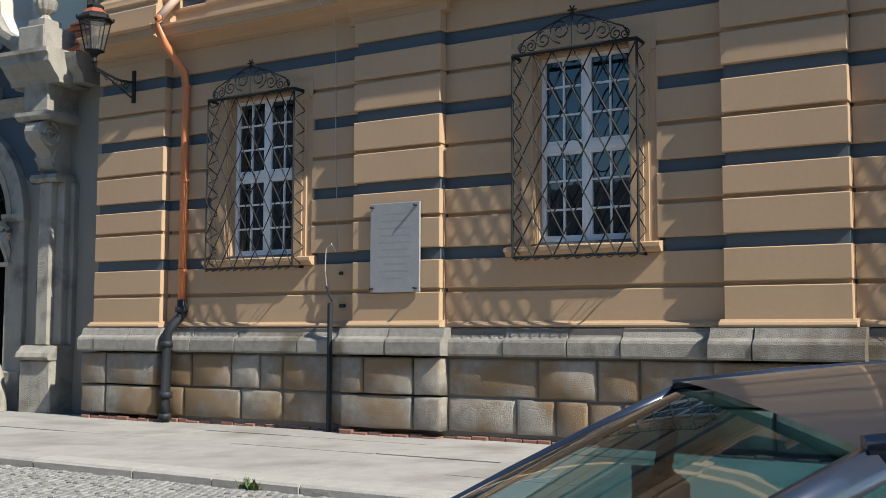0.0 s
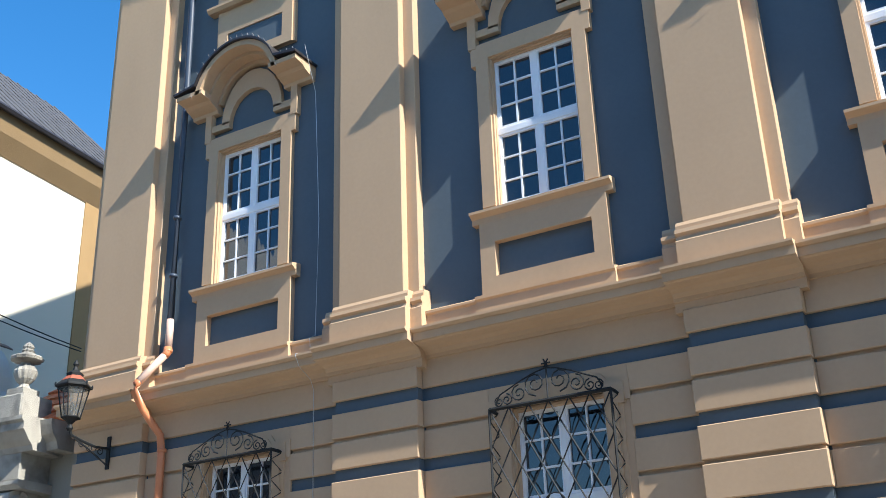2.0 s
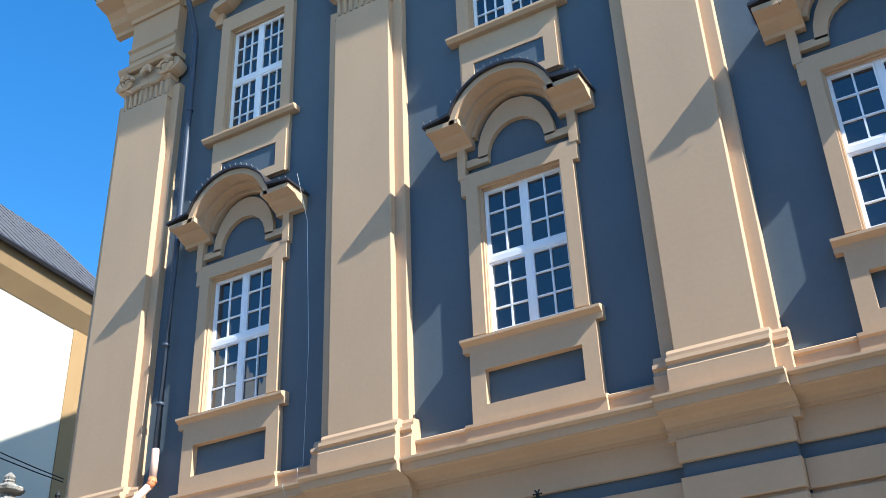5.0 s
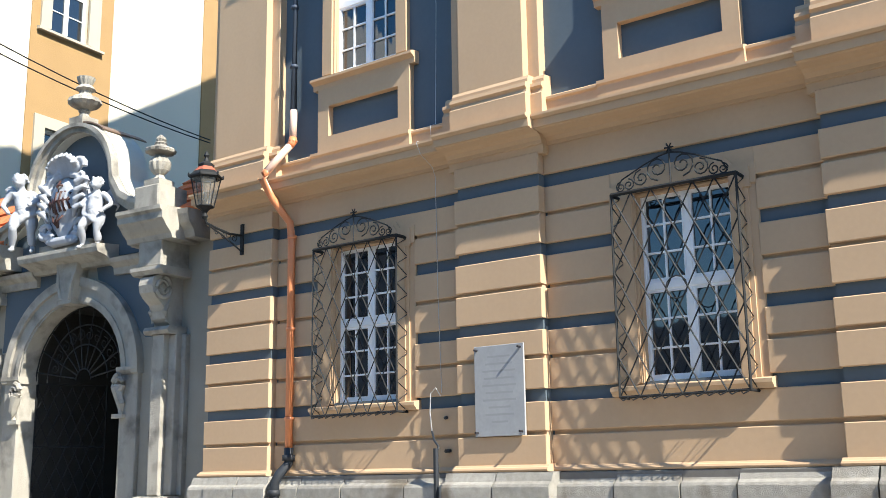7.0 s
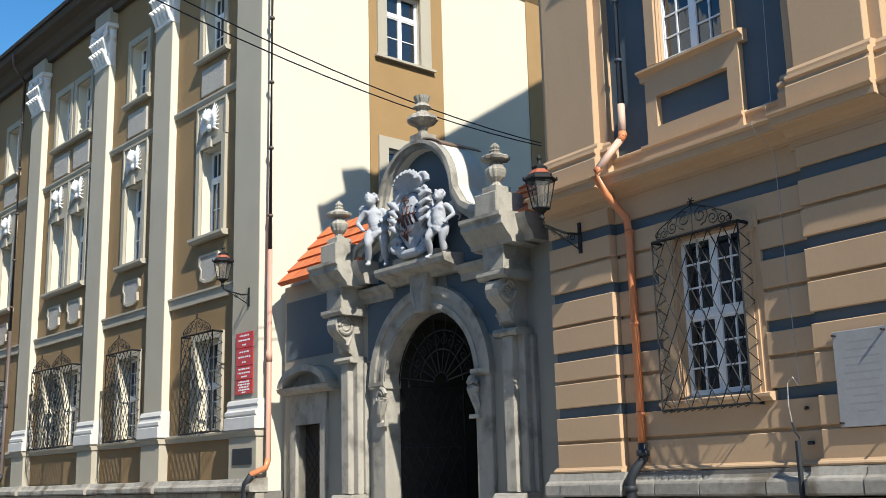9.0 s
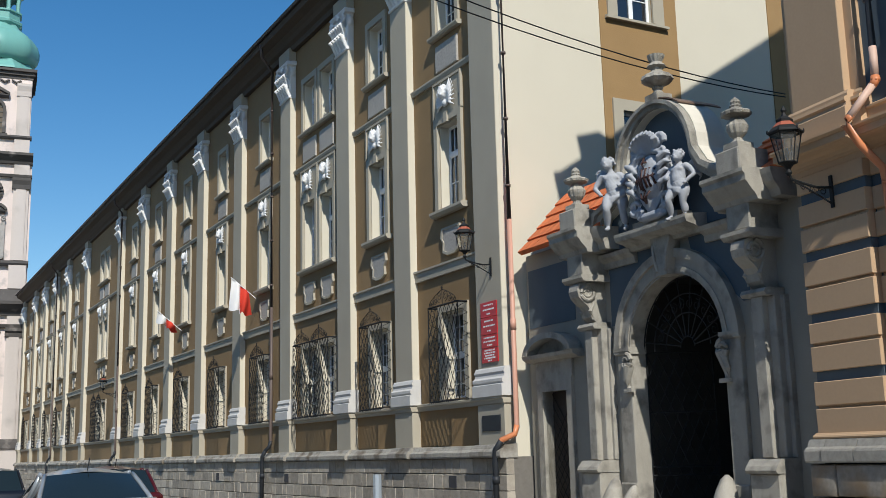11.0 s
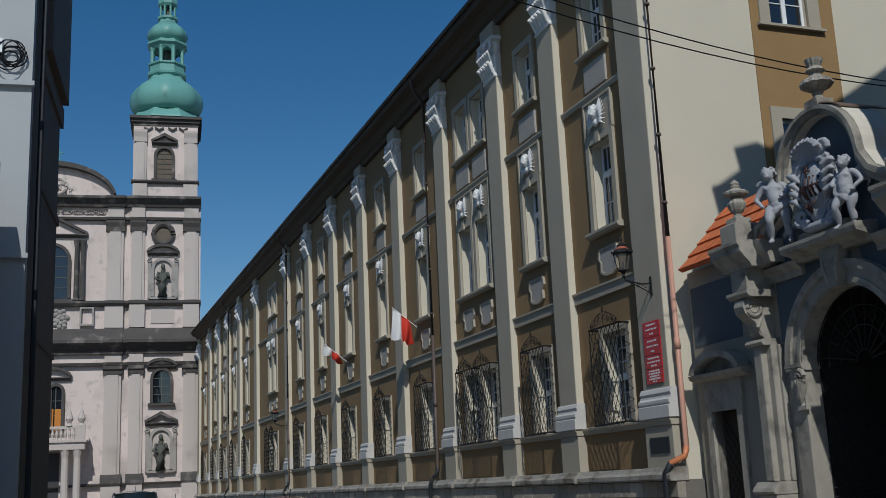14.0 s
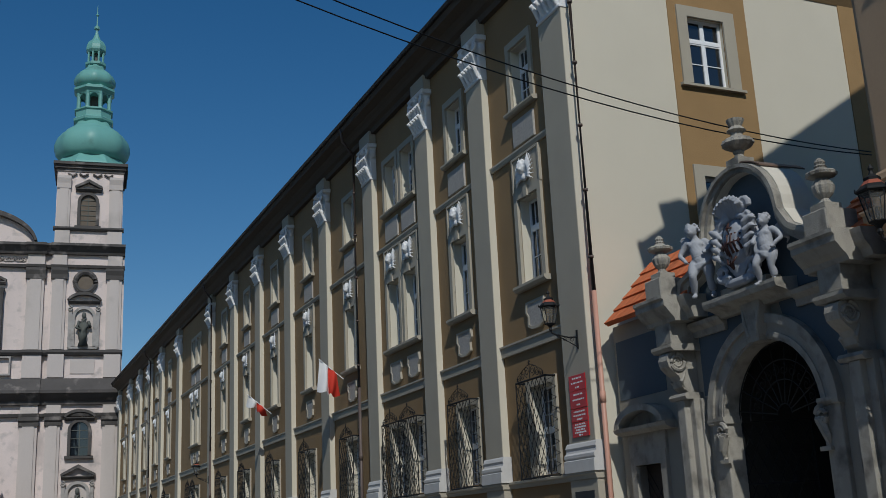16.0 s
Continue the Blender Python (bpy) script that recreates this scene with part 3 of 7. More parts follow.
def palace_ground_window(c):
    bm = bmesh.new()
    o = [(c - 1.0, 2.74), (c - 1.0, 5.45), (c - 1.12, 5.45), (c - 1.12, 5.75), (c - 0.8, 5.75), (c - 0.72, 5.86), (c + 0.72, 5.86), (c + 0.8, 5.75), (c + 1.12, 5.75), (c + 1.12, 5.45), (c + 1.0, 5.45), (c + 1.0, 2.74)]
    i = [(c - 0.73, 2.84), (c - 0.73, 5.4), (c - 0.73, 5.45), (c - 0.73, 5.6), (c - 0.7, 5.6), (c - 0.5, 5.6), (c + 0.5, 5.6), (c + 0.7, 5.6), (c + 0.73, 5.6), (c + 0.73, 5.45), (c + 0.73, 5.4), (c + 0.73, 2.84)]
    strip(bm, i, o, -0.04, 0.05)
    o2 = [(c + (p[0] - c) * 0.93, p[1] - 0.05 if p[1] > 4 else p[1]) for p in o]
    i2 = [(c + (p[0] - c) * 1.03, p[1] + 0.02 if p[1] > 4 else p[1]) for p in i]
    strip(bm, i2, o2, -0.038, 0.075)
    for b in ((c - 1.12, c - 0.98, -0.04, 0.02, 2.7, 5.96), (c + 0.98, c + 1.12, -0.04, 0.02, 2.7, 5.96), (c - 1.12, c + 1.12, -0.04, 0.021, 5.6, 5.963)):
        back_panel = bmesh.new()
        box(back_panel, *b)
        part("wall_strip", back_panel, ORANGE, palace)
    part("window_surround", bm, ORANGE, palace, "ochre eared window surround")
    bm = bmesh.new()
    prism(bm, [(-0.3, 2.66), (0.1, 2.66), (0.13, 2.7), (0.17, 2.73), (0.17, 2.78), (0.08, 2.8), (-0.3, 2.87)], c - 1.18, c + 1.18)
    part("window_sill", bm, ORANGE, palace)
    bm = bmesh.new()
    for s in (-1, 1):
        box(bm, c + s * 0.705, c + s * 0.76, -0.62, -0.031, 2.86, 5.6)
    box(bm, c - 0.73, c + 0.73, -0.36, -0.02, 5.56, 5.605)
    part("window_reveal", bm, ORANGE, palace)
    tall_window(palace, c, 2.86, 1.46, 2.74, -0.17, (3, 3), mullions=2)
    bulging_grille(palace, c, 2.63, 5.55, 1.9, 0.02, 0.32, n=6, label="black wrought-iron basket grille")


def palace_upper_window(c, z0, hw, h, second):
    bm = bmesh.new()
    if second:
        top = z0 + h
        box(bm, c - 1.0, c + 1.0, -0.04, 0.05, z0 - 1.5, z0 - 0.08)
        o = [(c - 1.0, z0), (c - 1.0, top + 0.42), (c + 1.0, top + 0.42), (c + 1.0, z0)]
        i = [(c - hw, z0), (c - hw, top), (c + hw, top), (c + hw, z0)]
        strip(bm, i, o, -0.04, 0.08)
        for s in (-1, 1):
            k = [(c + s * 1.2, top + 0.62), (c + s * 1.1, top + 0.78), (c + s * 0.75, top + 0.86), (c + s * 0.48, top + 1.12), (c + s * 0.2, top + 1.18)]
            b2 = [(x + s * 0.02, z - 0.16) for x, z in k]
            strip(bm, b2, k, -0.04, 0.3)
            tube(bm, spiral(c + s * 0.26, top + 1.0, 0.2, 1.6, 90, 0.22, s, 10), 0.05, 6)
            box(bm, c + s * 1.0, c + s * 1.2, -0.04, 0.1, top + 0.3, top + 0.62)
        strip(bm, [(c - hw + 0.05, z0 - 0.75), (c + hw - 0.05, z0 - 0.75), (c + hw - 0.05, z0 - 1.3), (c - hw + 0.05, z0 - 1.3)], [(c - 0.95, z0 - 0.5), (c + 0.95, z0 - 0.5), (c + 0.95, z0 - 1.5), (c - 0.95, z0 - 1.5)], 0.03, 0.085, True)
        prism(bm, [(-0.2, z0 - 0.14), (0.14, z0 - 0.14), (0.2, z0 - 0.08), (0.2, z0 - 0.03), (-0.2, z0 + 0.01)], c - 1.2, c + 1.2)
    else:
        top = z0 + h
        o = [(c - 1.0, z0), (c - 1.0, top - 0.1), (c - 1.09, top - 0.1), (c - 1.09, top + 0.3), (c + 1.09, top + 0.3), (c + 1.09, top - 0.1), (c + 1.0, top - 0.1), (c + 1.0, z0)]
        i = [(c - hw, z0), (c - hw, top - 0.1), (c - hw, top - 0.05), (c - hw, top), (c + hw, top), (c + hw, top - 0.05), (c + hw, top - 0.1), (c + hw, z0)]
        strip(bm, i, o, -0.04, 0.09)
        strip(bm, [(c + (p[0] - c) * 0.96, p[1] - 0.025 if p[1] > z0 + 1 else p[1]) for p in i], [(c + (p[0] - c) * 0.84, p[1] - 0.12 if p[1] > top else p[1]) for p in o], -0.04, 0.04)
        part("window_surround", bm, ORANGE, palace, "ochre eared window surround")
        bm = bmesh.new()
        strip(bm, [(c - 0.82, 7.7), (c + 0.82, 7.7), (c + 0.82, 8.28), (c - 0.82, 8.28)], [(c - 1.08, 7.38), (c + 1.08, 7.38), (c + 1.08, 8.64), (c - 1.08, 8.64)], -0.04, 0.1, True)
        prism(bm, [(-0.03, 7.04), (0.2, 7.04), (0.2, 7.3), (0.23, 7.33), (0.23, 7.38), (0.1, 7.42), (-0.03, 7.42)], c - 1.15, c + 1.15)
        prism(bm, [(-0.2, 8.63), (0.1, 8.63), (0.11, 8.72), (0.17, 8.76), (0.21, 8.775), (0.21, 8.82), (0.1, 8.85), (-0.25, 8.9)], c - 1.2, c + 1.2)
        part("window_apron", bm, ORANGE, palace, "ochre apron with sunk panel and sill")
        bm = bmesh.new()
        hz = 12.55
        for s in (-1, 1):
            box(bm, c + s * 0.98, c + s * 1.13, -0.04, 0.1, 11.9, hz)
            x0, x1 = sorted((c + s * 0.82, c + s * 1.46))
            prism(bm, [(-0.03, hz - 0.04), (0.1, hz - 0.04), (0.12, hz + 0.02), (0.3, hz + 0.09), (0.36, hz + 0.14), (0.6, hz + 0.17), (0.6, hz + 0.26), (-0.03, hz + 0.28)], x0, x1)
        for r0, r1, dd in ((0.76, 0.86, 0.12), (0.84, 0.95, 0.34), (0.91, 1.02, 0.6)):
            strip(bm, arc(c, hz, r0, 170, 10, 16, r0 * 1.02), arc(c, hz, r1, 170, 10, 16, r1 * 1.02), -0.03, dd)
        strip(bm, arc(c, 12.22, 0.54, 180, 0, 12, 0.6), arc(c, 12.22, 0.74, 180, 0, 12, 1.03), -0.03, 0.07)
        box(bm, c - 1.0, c - 0.54, -0.04, 0.07, 12.12, 12.26)
        box(bm, c + 0.54, c + 1.0, -0.04, 0.07, 12.12, 12.26)
    part("window_surround" if second else "window_hood", bm, ORANGE, palace, "ochre arched window hood" if not second else "ochre window surround with scrolled pediment")
    bm = bmesh.new()
    for s in (-1, 1):
        box(bm, c + s * (hw - 0.04), c + s * (hw + 0.005), -0.3, -0.02, z0, z0 + h)
    box(bm, c - hw, c + hw, -0.3, -0.02, z0 + h - 0.04, z0 + h + 0.005)
    part("window_reveal", bm, ORANGE, palace)
    bm = bmesh.new()
    if second:
        box(bm, c - hw + 0.06, c + hw - 0.06, 0, 0.056, z0 - 1.3, z0 - 0.75)
        part("apron_panel", bm, BLUE, palace)
    else:
        hz = 12.55
        k = [(c - 1.5, hz + 0.27), (c - 1.06, hz + 0.33)] + arc(c, hz, 1.03, 160, 20, 16, 1.04) + [(c + 1.06, hz + 0.33), (c + 1.5, hz + 0.27)]
        strip(bm, k, [(x, z + 0.05) for x, z in k], -0.03, 0.66)
        for j in range(22):
            x = c - 1.45 + j * 2.9 / 21
            z = hz + 0.3 if abs(x - c) > 1.05 else hz + 1.0 * math.sqrt(max(0, 1.08 - (x - c) ** 2)) + 0.02
            tube(bm, [(x, 0.62, z), (x + 0.02, 0.66, z + 0.09)], 0.006, 3)
        part("hood_cover", bm, DARKMETAL, palace, "dark sheet-metal hood cover with bird spikes")
    tall_window(palace, c, z0, hw * 2 - 0.02, h - 0.01, -0.11, (3, 3), mullions=2 if not second else 3)


for c in BAYS:
    palace_ground_window(c)
    palace_upper_window(c, FH[0], FW, FH[1] - FH[0], False)
    palace_upper_window(c, SH[0], SW, SH[1] - SH[0], True)

# granite plinth: block by block, with a sloped top course
plinth = part("plinth", (lambda b: (box(b, END, 15.98, -0.6, 0.12, -0.3, 1.62), b)[1])(bmesh.new()), MORTAR, palace, "granite block plinth")


def stone(x0, x1, d, z0, z1, parent, material, rng, r=0.042, dome=0.014):
    """One rough block with rounded arrises, slightly uneven."""
    g = 0.014 if r > 0.02 else 0.01
    d += rng.uniform(-0.014, 0.014) if r > 0.02 else 0
    b = bmesh.new()
    j = lambda k=0.008: rng.uniform(-k, k)
    lx, hx, lz, hz = x0 + g, x1 - g, z0 + g, z1 - g
    q = []
    for dep, ins in ((d - 0.25, 0.0), (d - 0.03, 0.0), (d - 0.008, r * 0.5), (d + 0.004, r * 1.3)):
        q.append([b.verts.new((x + j(), dep + j(0.004), z + j())) for x, z in ((lx + ins, lz + ins), ((lx + hx) / 2, lz + ins), (hx - ins, lz + ins), (hx - ins, (lz + hz) / 2), (hx - ins, hz - ins), ((lx + hx) / 2, hz - ins), (lx + ins, hz - ins), (lx + ins, (lz + hz) / 2))])
    for a, c in zip(q, q[1:]):
        for i in range(8):
            b.faces.new((a[i], a[(i + 1) % 8], c[(i + 1) % 8], c[i]))
    ctr = b.verts.new(((lx + hx) / 2, d + dome + j(dome * 0.6), (lz + hz) / 2))
    for i in range(8):
        b.faces.new((q[-1][i], q[-1][(i + 1) % 8], ctr))
    ob = part("stone", b, material, parent)
    for p in ob.data.polygons:
        p.use_smooth = r > 0.02
    return ob


rng = random.Random(5)
spans = []
for x0, x1 in PILS:
    spans.append((x0 - 0.12, x1 + 0.12, 0.36))
for x0, x1 in edges:
    spans.append((x0 + 0.12, x1 - 0.12, 0.16))
for x0, x1, d in spans:
    for z0, z1 in ((0.1, 0.62), (0.62, 1.2)):
        x = x0
        while x < x1 - 0.01:
            w = rng.choice((0.5, 0.62, 0.9, 1.05, 1.3))
            e = x + w if x1 - x - w > 0.35 else x1
            stone(x, e, d, z0, z1, plinth, STONE, rng)
            x = e
    x = x0 - 0.05
    while x < x1 + 0.04:
        w = rng.choice((0.8, 1.0, 1.35))
        e = x + w if x1 + 0.05 - x - w > 0.4 else x1 + 0.05
        b = bmesh.new()
        g = 0.013
        d2, d = d, d + rng.uniform(-0.015, 0.015)
        prism(b, [(0, 1.22), (d + 0.05, 1.22), (d + 0.07, 1.25), (d + 0.07, 1.42), (d + 0.05, 1.46), (d - 0.02, 1.5), (d - 0.07, 1.63), (0, 1.64)], x + g, e - g)
        part("ledge_stone", b, STONE_TOP, plinth)
        d = d2
        x = e
x = 2.0
while x < 15.9:
    d = next((s[2] for s in spans if s[0] - 0.02 <= x + 0.12 <= s[1] + 0.02), 0.16)
    b = bmesh.new()
    w = rng.uniform(0.2, 0.27)
    box(b, x, x + w, 0, d + rng.uniform(-0.03, 0.03), -0.05, 0.05 + rng.uniform(-0.025, 0.02), 0.014)
    part("brick", b, BRICK, plinth)
    x += w + 0.014

# plaque on four pins
plaque = thing("plaque", "pale grey marble memorial plaque on four pins", "plaque", A @ Matrix.Translation((9.25, 0.2, 2.86)))
bm = bmesh.new()
box(bm, -0.455, 0.455, 0.02, 0.05, -0.69, 0.69, 0.006)
slab_ob = part("slab", bm, MARBLE, plaque)
for x in (-0.4, 0.4):
    for z in (-0.63, 0.63):
        bm = bmesh.new()
        tube(bm, [(x, 0.0, z), (x, 0.13, z)], 0.018, 6)
        part("pin", bm, DARKMETAL, plaque)
GREYTEXT = mat("engraved_grey", (0.265, 0.27, 0.275), vary=0.1, bump=0)
for k, w in enumerate((0.42, 0.5, 0.6, 0.56, 0.62, 0.5, 0.6, 0.4, 0.52, 0.3)):
    bm = bmesh.new()
    box(bm, -w / 2, w / 2, 0.045, 0.0504, 0.5 - k * 0.11, 0.53 - k * 0.11)
    part("inscription_line", bm, GREYTEXT, plaque)

# rain pipe down the facade
pipe = thing("rain_pipe", "rain pipe, dark above, orange-brown below, black cast foot", "rain pipe", A)
bm = bmesh.new()
tube(bm, [(13.9, 1.0, 20.2), (13.88, 0.78, 19.65), (13.86, 0.2, 18.3), (13.84, 0.16, 18.0), (13.8, 0.16, 12.6), (13.8, 0.16, 8.35)], 0.065, 8)
for z in (16, 13.2, 10.4, 9.2):
    tube(bm, [(13.81, 0.16, z), (13.81, 0.16, z + 0.06)], 0.08, 8)
part("upper_pipe", bm, PIPEBLUE, pipe, "dark painted upper pipe", True)
bm = bmesh.new()
tube(bm, [(13.8, 0.17, 7.82), (13.8, 0.18, 7.72), (13.815, 0.24, 7.64)], 0.078, 8)
tube(bm, [(13.98, 0.62, 7.12), (14.01, 0.68, 7.05), (14.02, 0.7, 6.92), (13.95, 0.52, 6.6), (13.9, 0.32, 6.38), (13.86, 0.15, 6.2), (13.84, 0.12, 5.9), (13.83, 0.12, 2.1)], 0.07, 8)
pale = bmesh.new()
tube(pale, [(13.8, 0.16, 8.36), (13.8, 0.17, 7.78)], 0.07, 8)
tube(pale, [(13.81, 0.22, 7.67), (13.99, 0.645, 7.09)], 0.07, 8)
part("jog_pipe", pale, mat("faded_pink_pipe", (0.55, 0.38, 0.30), rough=0.5, vary=0.15, scale=4, bump=0.03), pipe, "faded pinkish offset pipe", True)
for z in (7.72, 5.9, 4.2, 2.6):
    tube(bm, [(13.83 if z < 7 else 13.8, 0.12 if z < 7 else 0.17, z), (13.83 if z < 7 else 13.8, 0.12 if z < 7 else 0.17, z + 0.06)], 0.085, 8)
part("middle_pipe", bm, COPPER, pipe, "glossy orange-brown pipe", True)
bm = bmesh.new()
tube(bm, [(13.83, 0.12, 2.12), (13.83, 0.12, 1.85), (13.88, 0.28, 1.68), (13.95, 0.33, 1.55), (13.97, 0.33, 0.4), (13.97, 0.33, -0.02)], 0.085, 8)
for z in (1.9, 1.3, 0.42, 0.05):
    tube(bm, [(13.97 if z < 1.8 else 13.83, 0.33 if z < 1.8 else 0.12, z), (13.97 if z < 1.8 else 13.83, 0.33 if z < 1.8 else 0.12, z + 0.1)], 0.115, 8)
part("lower_pipe", bm, BLACKPIPE, pipe, "black cast-iron foot pipe", True)

# thin lightning wire with its test pipe
wire = thing("lightning_wire", "thin pale lightning wire ending in a dark pipe", "wire", A)
bm = bmesh.new()
tube(bm, [(10.55, 0.5, 13.0), (10.6, 0.08, 12.2), (10.52, 0.03, 9.6), (10.57, 0.02, 7.45), (10.57, 0.17, 7.37), (10.57, 0.14, 7.06), (10.57, 0.545, 7.0), (10.57, 0.54, 6.95), (10.57, 0.44, 6.8), (10.57, 0.13, 6.66), (10.56, 0.06, 6.5), (10.55, 0.04, 4.5), (10.5, 0.04, 2.9)], 0.006, 4)
tube(bm, [(10.5, 0.07, 2.85), (10.56, 0.12, 2.98), (10.66, 0.12, 2.9), (10.68, 0.12, 2.6), (10.66, 0.1, 2.3)], 0.01, 4)
part("wire", bm, mat("bare_wire", (0.5, 0.5, 0.48), rough=0.4, metal=0.5, bump=0), wire)
bm = bmesh.new()
tube(bm, [(10.66, 0.1, 2.3), (10.6, 0.12, 2.15), (10.5, 0.14, 2.05), (10.5, 0.2, 1.95)], 0.02, 5)
tube(bm, [(10.48, 0.24, 2.02), (10.48, 0.24, 0.0)], 0.045, 6)
tube(bm, [(10.42, 0.06, 2.5), (10.36, 0.1, 2.5)], 0.03, 5)
tube(bm, [(10.42, 0.06, 1.98), (10.3, 0.1, 1.98)], 0.03, 5)
part("foot_pipe", bm, BLACKPIPE, wire)

wall_lamp(A @ Matrix.Translation((15.06, 0.2, 6.1)) @ Matrix.Scale(1.1, 4), "black iron lantern with reddish cap on palace corner")

# ---- the long brown school building with the giant pilasters ----
B = pose(13.2, 27.5, 0, 0, 0, 96.3)
BROWN = mat("umber_plaster", (0.25, 0.165, 0.082), vary=0.12, scale=0.8, grain=70, bump=0.35)
GREY = mat("warm_grey_plaster", (0.38, 0.345, 0.275), vary=0.1, scale=0.8, grain=50, bump=0.1)
CREAM = mat("cream_plaster", (0.60, 0.555, 0.45), vary=0.05, scale=0.6, grain=40, bump=0.1)
STUCCO = mat("white_stucco", (0.70, 0.70, 0.69), vary=0.06, scale=4, grain=50, bump=0.1)
BASEGREY = mat("pale_grey_base_stone", (0.52, 0.51, 0.49), vary=0.12, scale=3, grain=40, bump=0.2)
ROUGH = mat("pebbled_grey_render", (0.34, 0.32, 0.29), vary=0.35, scale=14, grain=22, bump=1.0)
SOFFIT = mat("dark_timber_eaves", (0.075, 0.06, 0.046), vary=0.15, scale=3, grain=30)
SLATE = mat("dark_slate_roof", (0.07, 0.07, 0.075), rough=0.6, vary=0.2, scale=2, grain=30)
OCHRE2 = mat("ochre_brown_strip", (0.30, 0.19, 0.085), vary=0.12, scale=1.2, grain=30, bump=0.3)
PIPEBROWN = mat("brown_pipe", (0.10, 0.075, 0.065), rough=0.45, vary=0.15, bump=0.03)
PIPEPINK = mat("pinkish_copper_pipe", (0.50, 0.27, 0.20), rough=0.45, vary=0.12, bump=0.03)
school = thing("school_building", "long umber-plastered baroque building with grey giant pilasters", "house", B)
UWIN = [(3.22, 1), (8.58, 1), (14.36, 2), (20.9, 1), (27.6, 1), (34.4, 1), (41.2, 1), (47.8, 1), (57.8, 2), (69.5, 1), (76.3, 1), (82.8, 1), (89.4, 1), (97.0, 1)]
UPIL = [0.72, 6.3, 11.3, 17.65, 24.4, 31.0, 37.7, 44.5, 51.6, 64.4, 73.0, 79.5, 86.1, 92.8, 101.6]
PW = 0.61
LONG = 102.4
cols = []
for c, k in UWIN:
    cols += [(c, c)] if k == 1 else [(c - 0.95, c), (c + 0.95, c)]
holes = []
for c, _ in cols:
    holes += [(c - 0.72, c + 0.72, 3.2, 5.9), (c - 0.68, c + 0.68, 9.15, 12.0), (c - 0.66, c + 0.66, 15.12, 17.3)]
bm = bmesh.new()
pierced(bm, 0.05, LONG, 1.4, 19.4, -0.6, 0.0, holes)
part("wall", bm, BROWN, school, "umber rough-plastered wall field")
# school interior, its darkness likewise put into the colour
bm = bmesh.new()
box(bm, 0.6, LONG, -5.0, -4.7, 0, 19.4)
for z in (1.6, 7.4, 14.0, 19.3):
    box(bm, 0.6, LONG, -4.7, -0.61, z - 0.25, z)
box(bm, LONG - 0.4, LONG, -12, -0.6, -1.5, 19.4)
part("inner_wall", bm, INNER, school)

# the cream side wall with its brown window strip
side_holes = [(4.43, 5.87, 15.1, 17.43), (4.43, 5.87, 9.7, 11.97)]
tmp = bmesh.new()
pierced(tmp, 0.02, 13.6, -0.5, 19.6, -0.5, 0.0, side_holes)
for v in tmp.verts:
    x, y, z = v.co
    v.co = (-y + 0.044, -x, z)
part("side_wall", tmp, CREAM, school, "smooth cream plastered side wall")
tmp = bmesh.new()
pierced(tmp, 3.75, 6.88, 8.0, 19.4, -0.02, 0.02, side_holes)
pierced(tmp, 11.05, 12.9, 3.0, 19.4, -0.02, 0.02, [])
for v in tmp.verts:
    x, y, z = v.co
    v.co = (0.03 - y, -x, z)
part("window_strip", tmp, OCHRE2, school, "ochre-brown plaster window strip")
for z0, z1 in ((15.1, 17.43), (9.7, 11.97)):
    fr = bmesh.new()
    strip(fr, [(-5.87, z0), (-5.87, z1), (-4.43, z1), (-4.43, z0)], [(-6.32, z0 - 0.05), (-6.32, z1 + 0.36), (-4.05, z1 + 0.36), (-4.05, z0 - 0.05)], -0.02, 0.06)
    prism(fr, [(-0.1, z0 - 0.14), (0.14, z0 - 0.14), (0.14, z0 - 0.06), (-0.1, z0)], -6.45, -3.95)
    for v in fr.verts:
        x, y, z = v.co
        v.co = (-y, x, z)
    ob = part("window_surround", fr, GREY, school, "pale plaster window surround")
    w = tall_window(school, -5.15, z0, 1.44, z1 - z0, -0.2, (2, 1), mullions=1)
    w.matrix_basis = Matrix.Rotation(radians(90), 4, "Z")
# near-black screen standing for the unlit room behind the side windows
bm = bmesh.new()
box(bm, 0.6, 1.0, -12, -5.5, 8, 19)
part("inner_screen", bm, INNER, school)

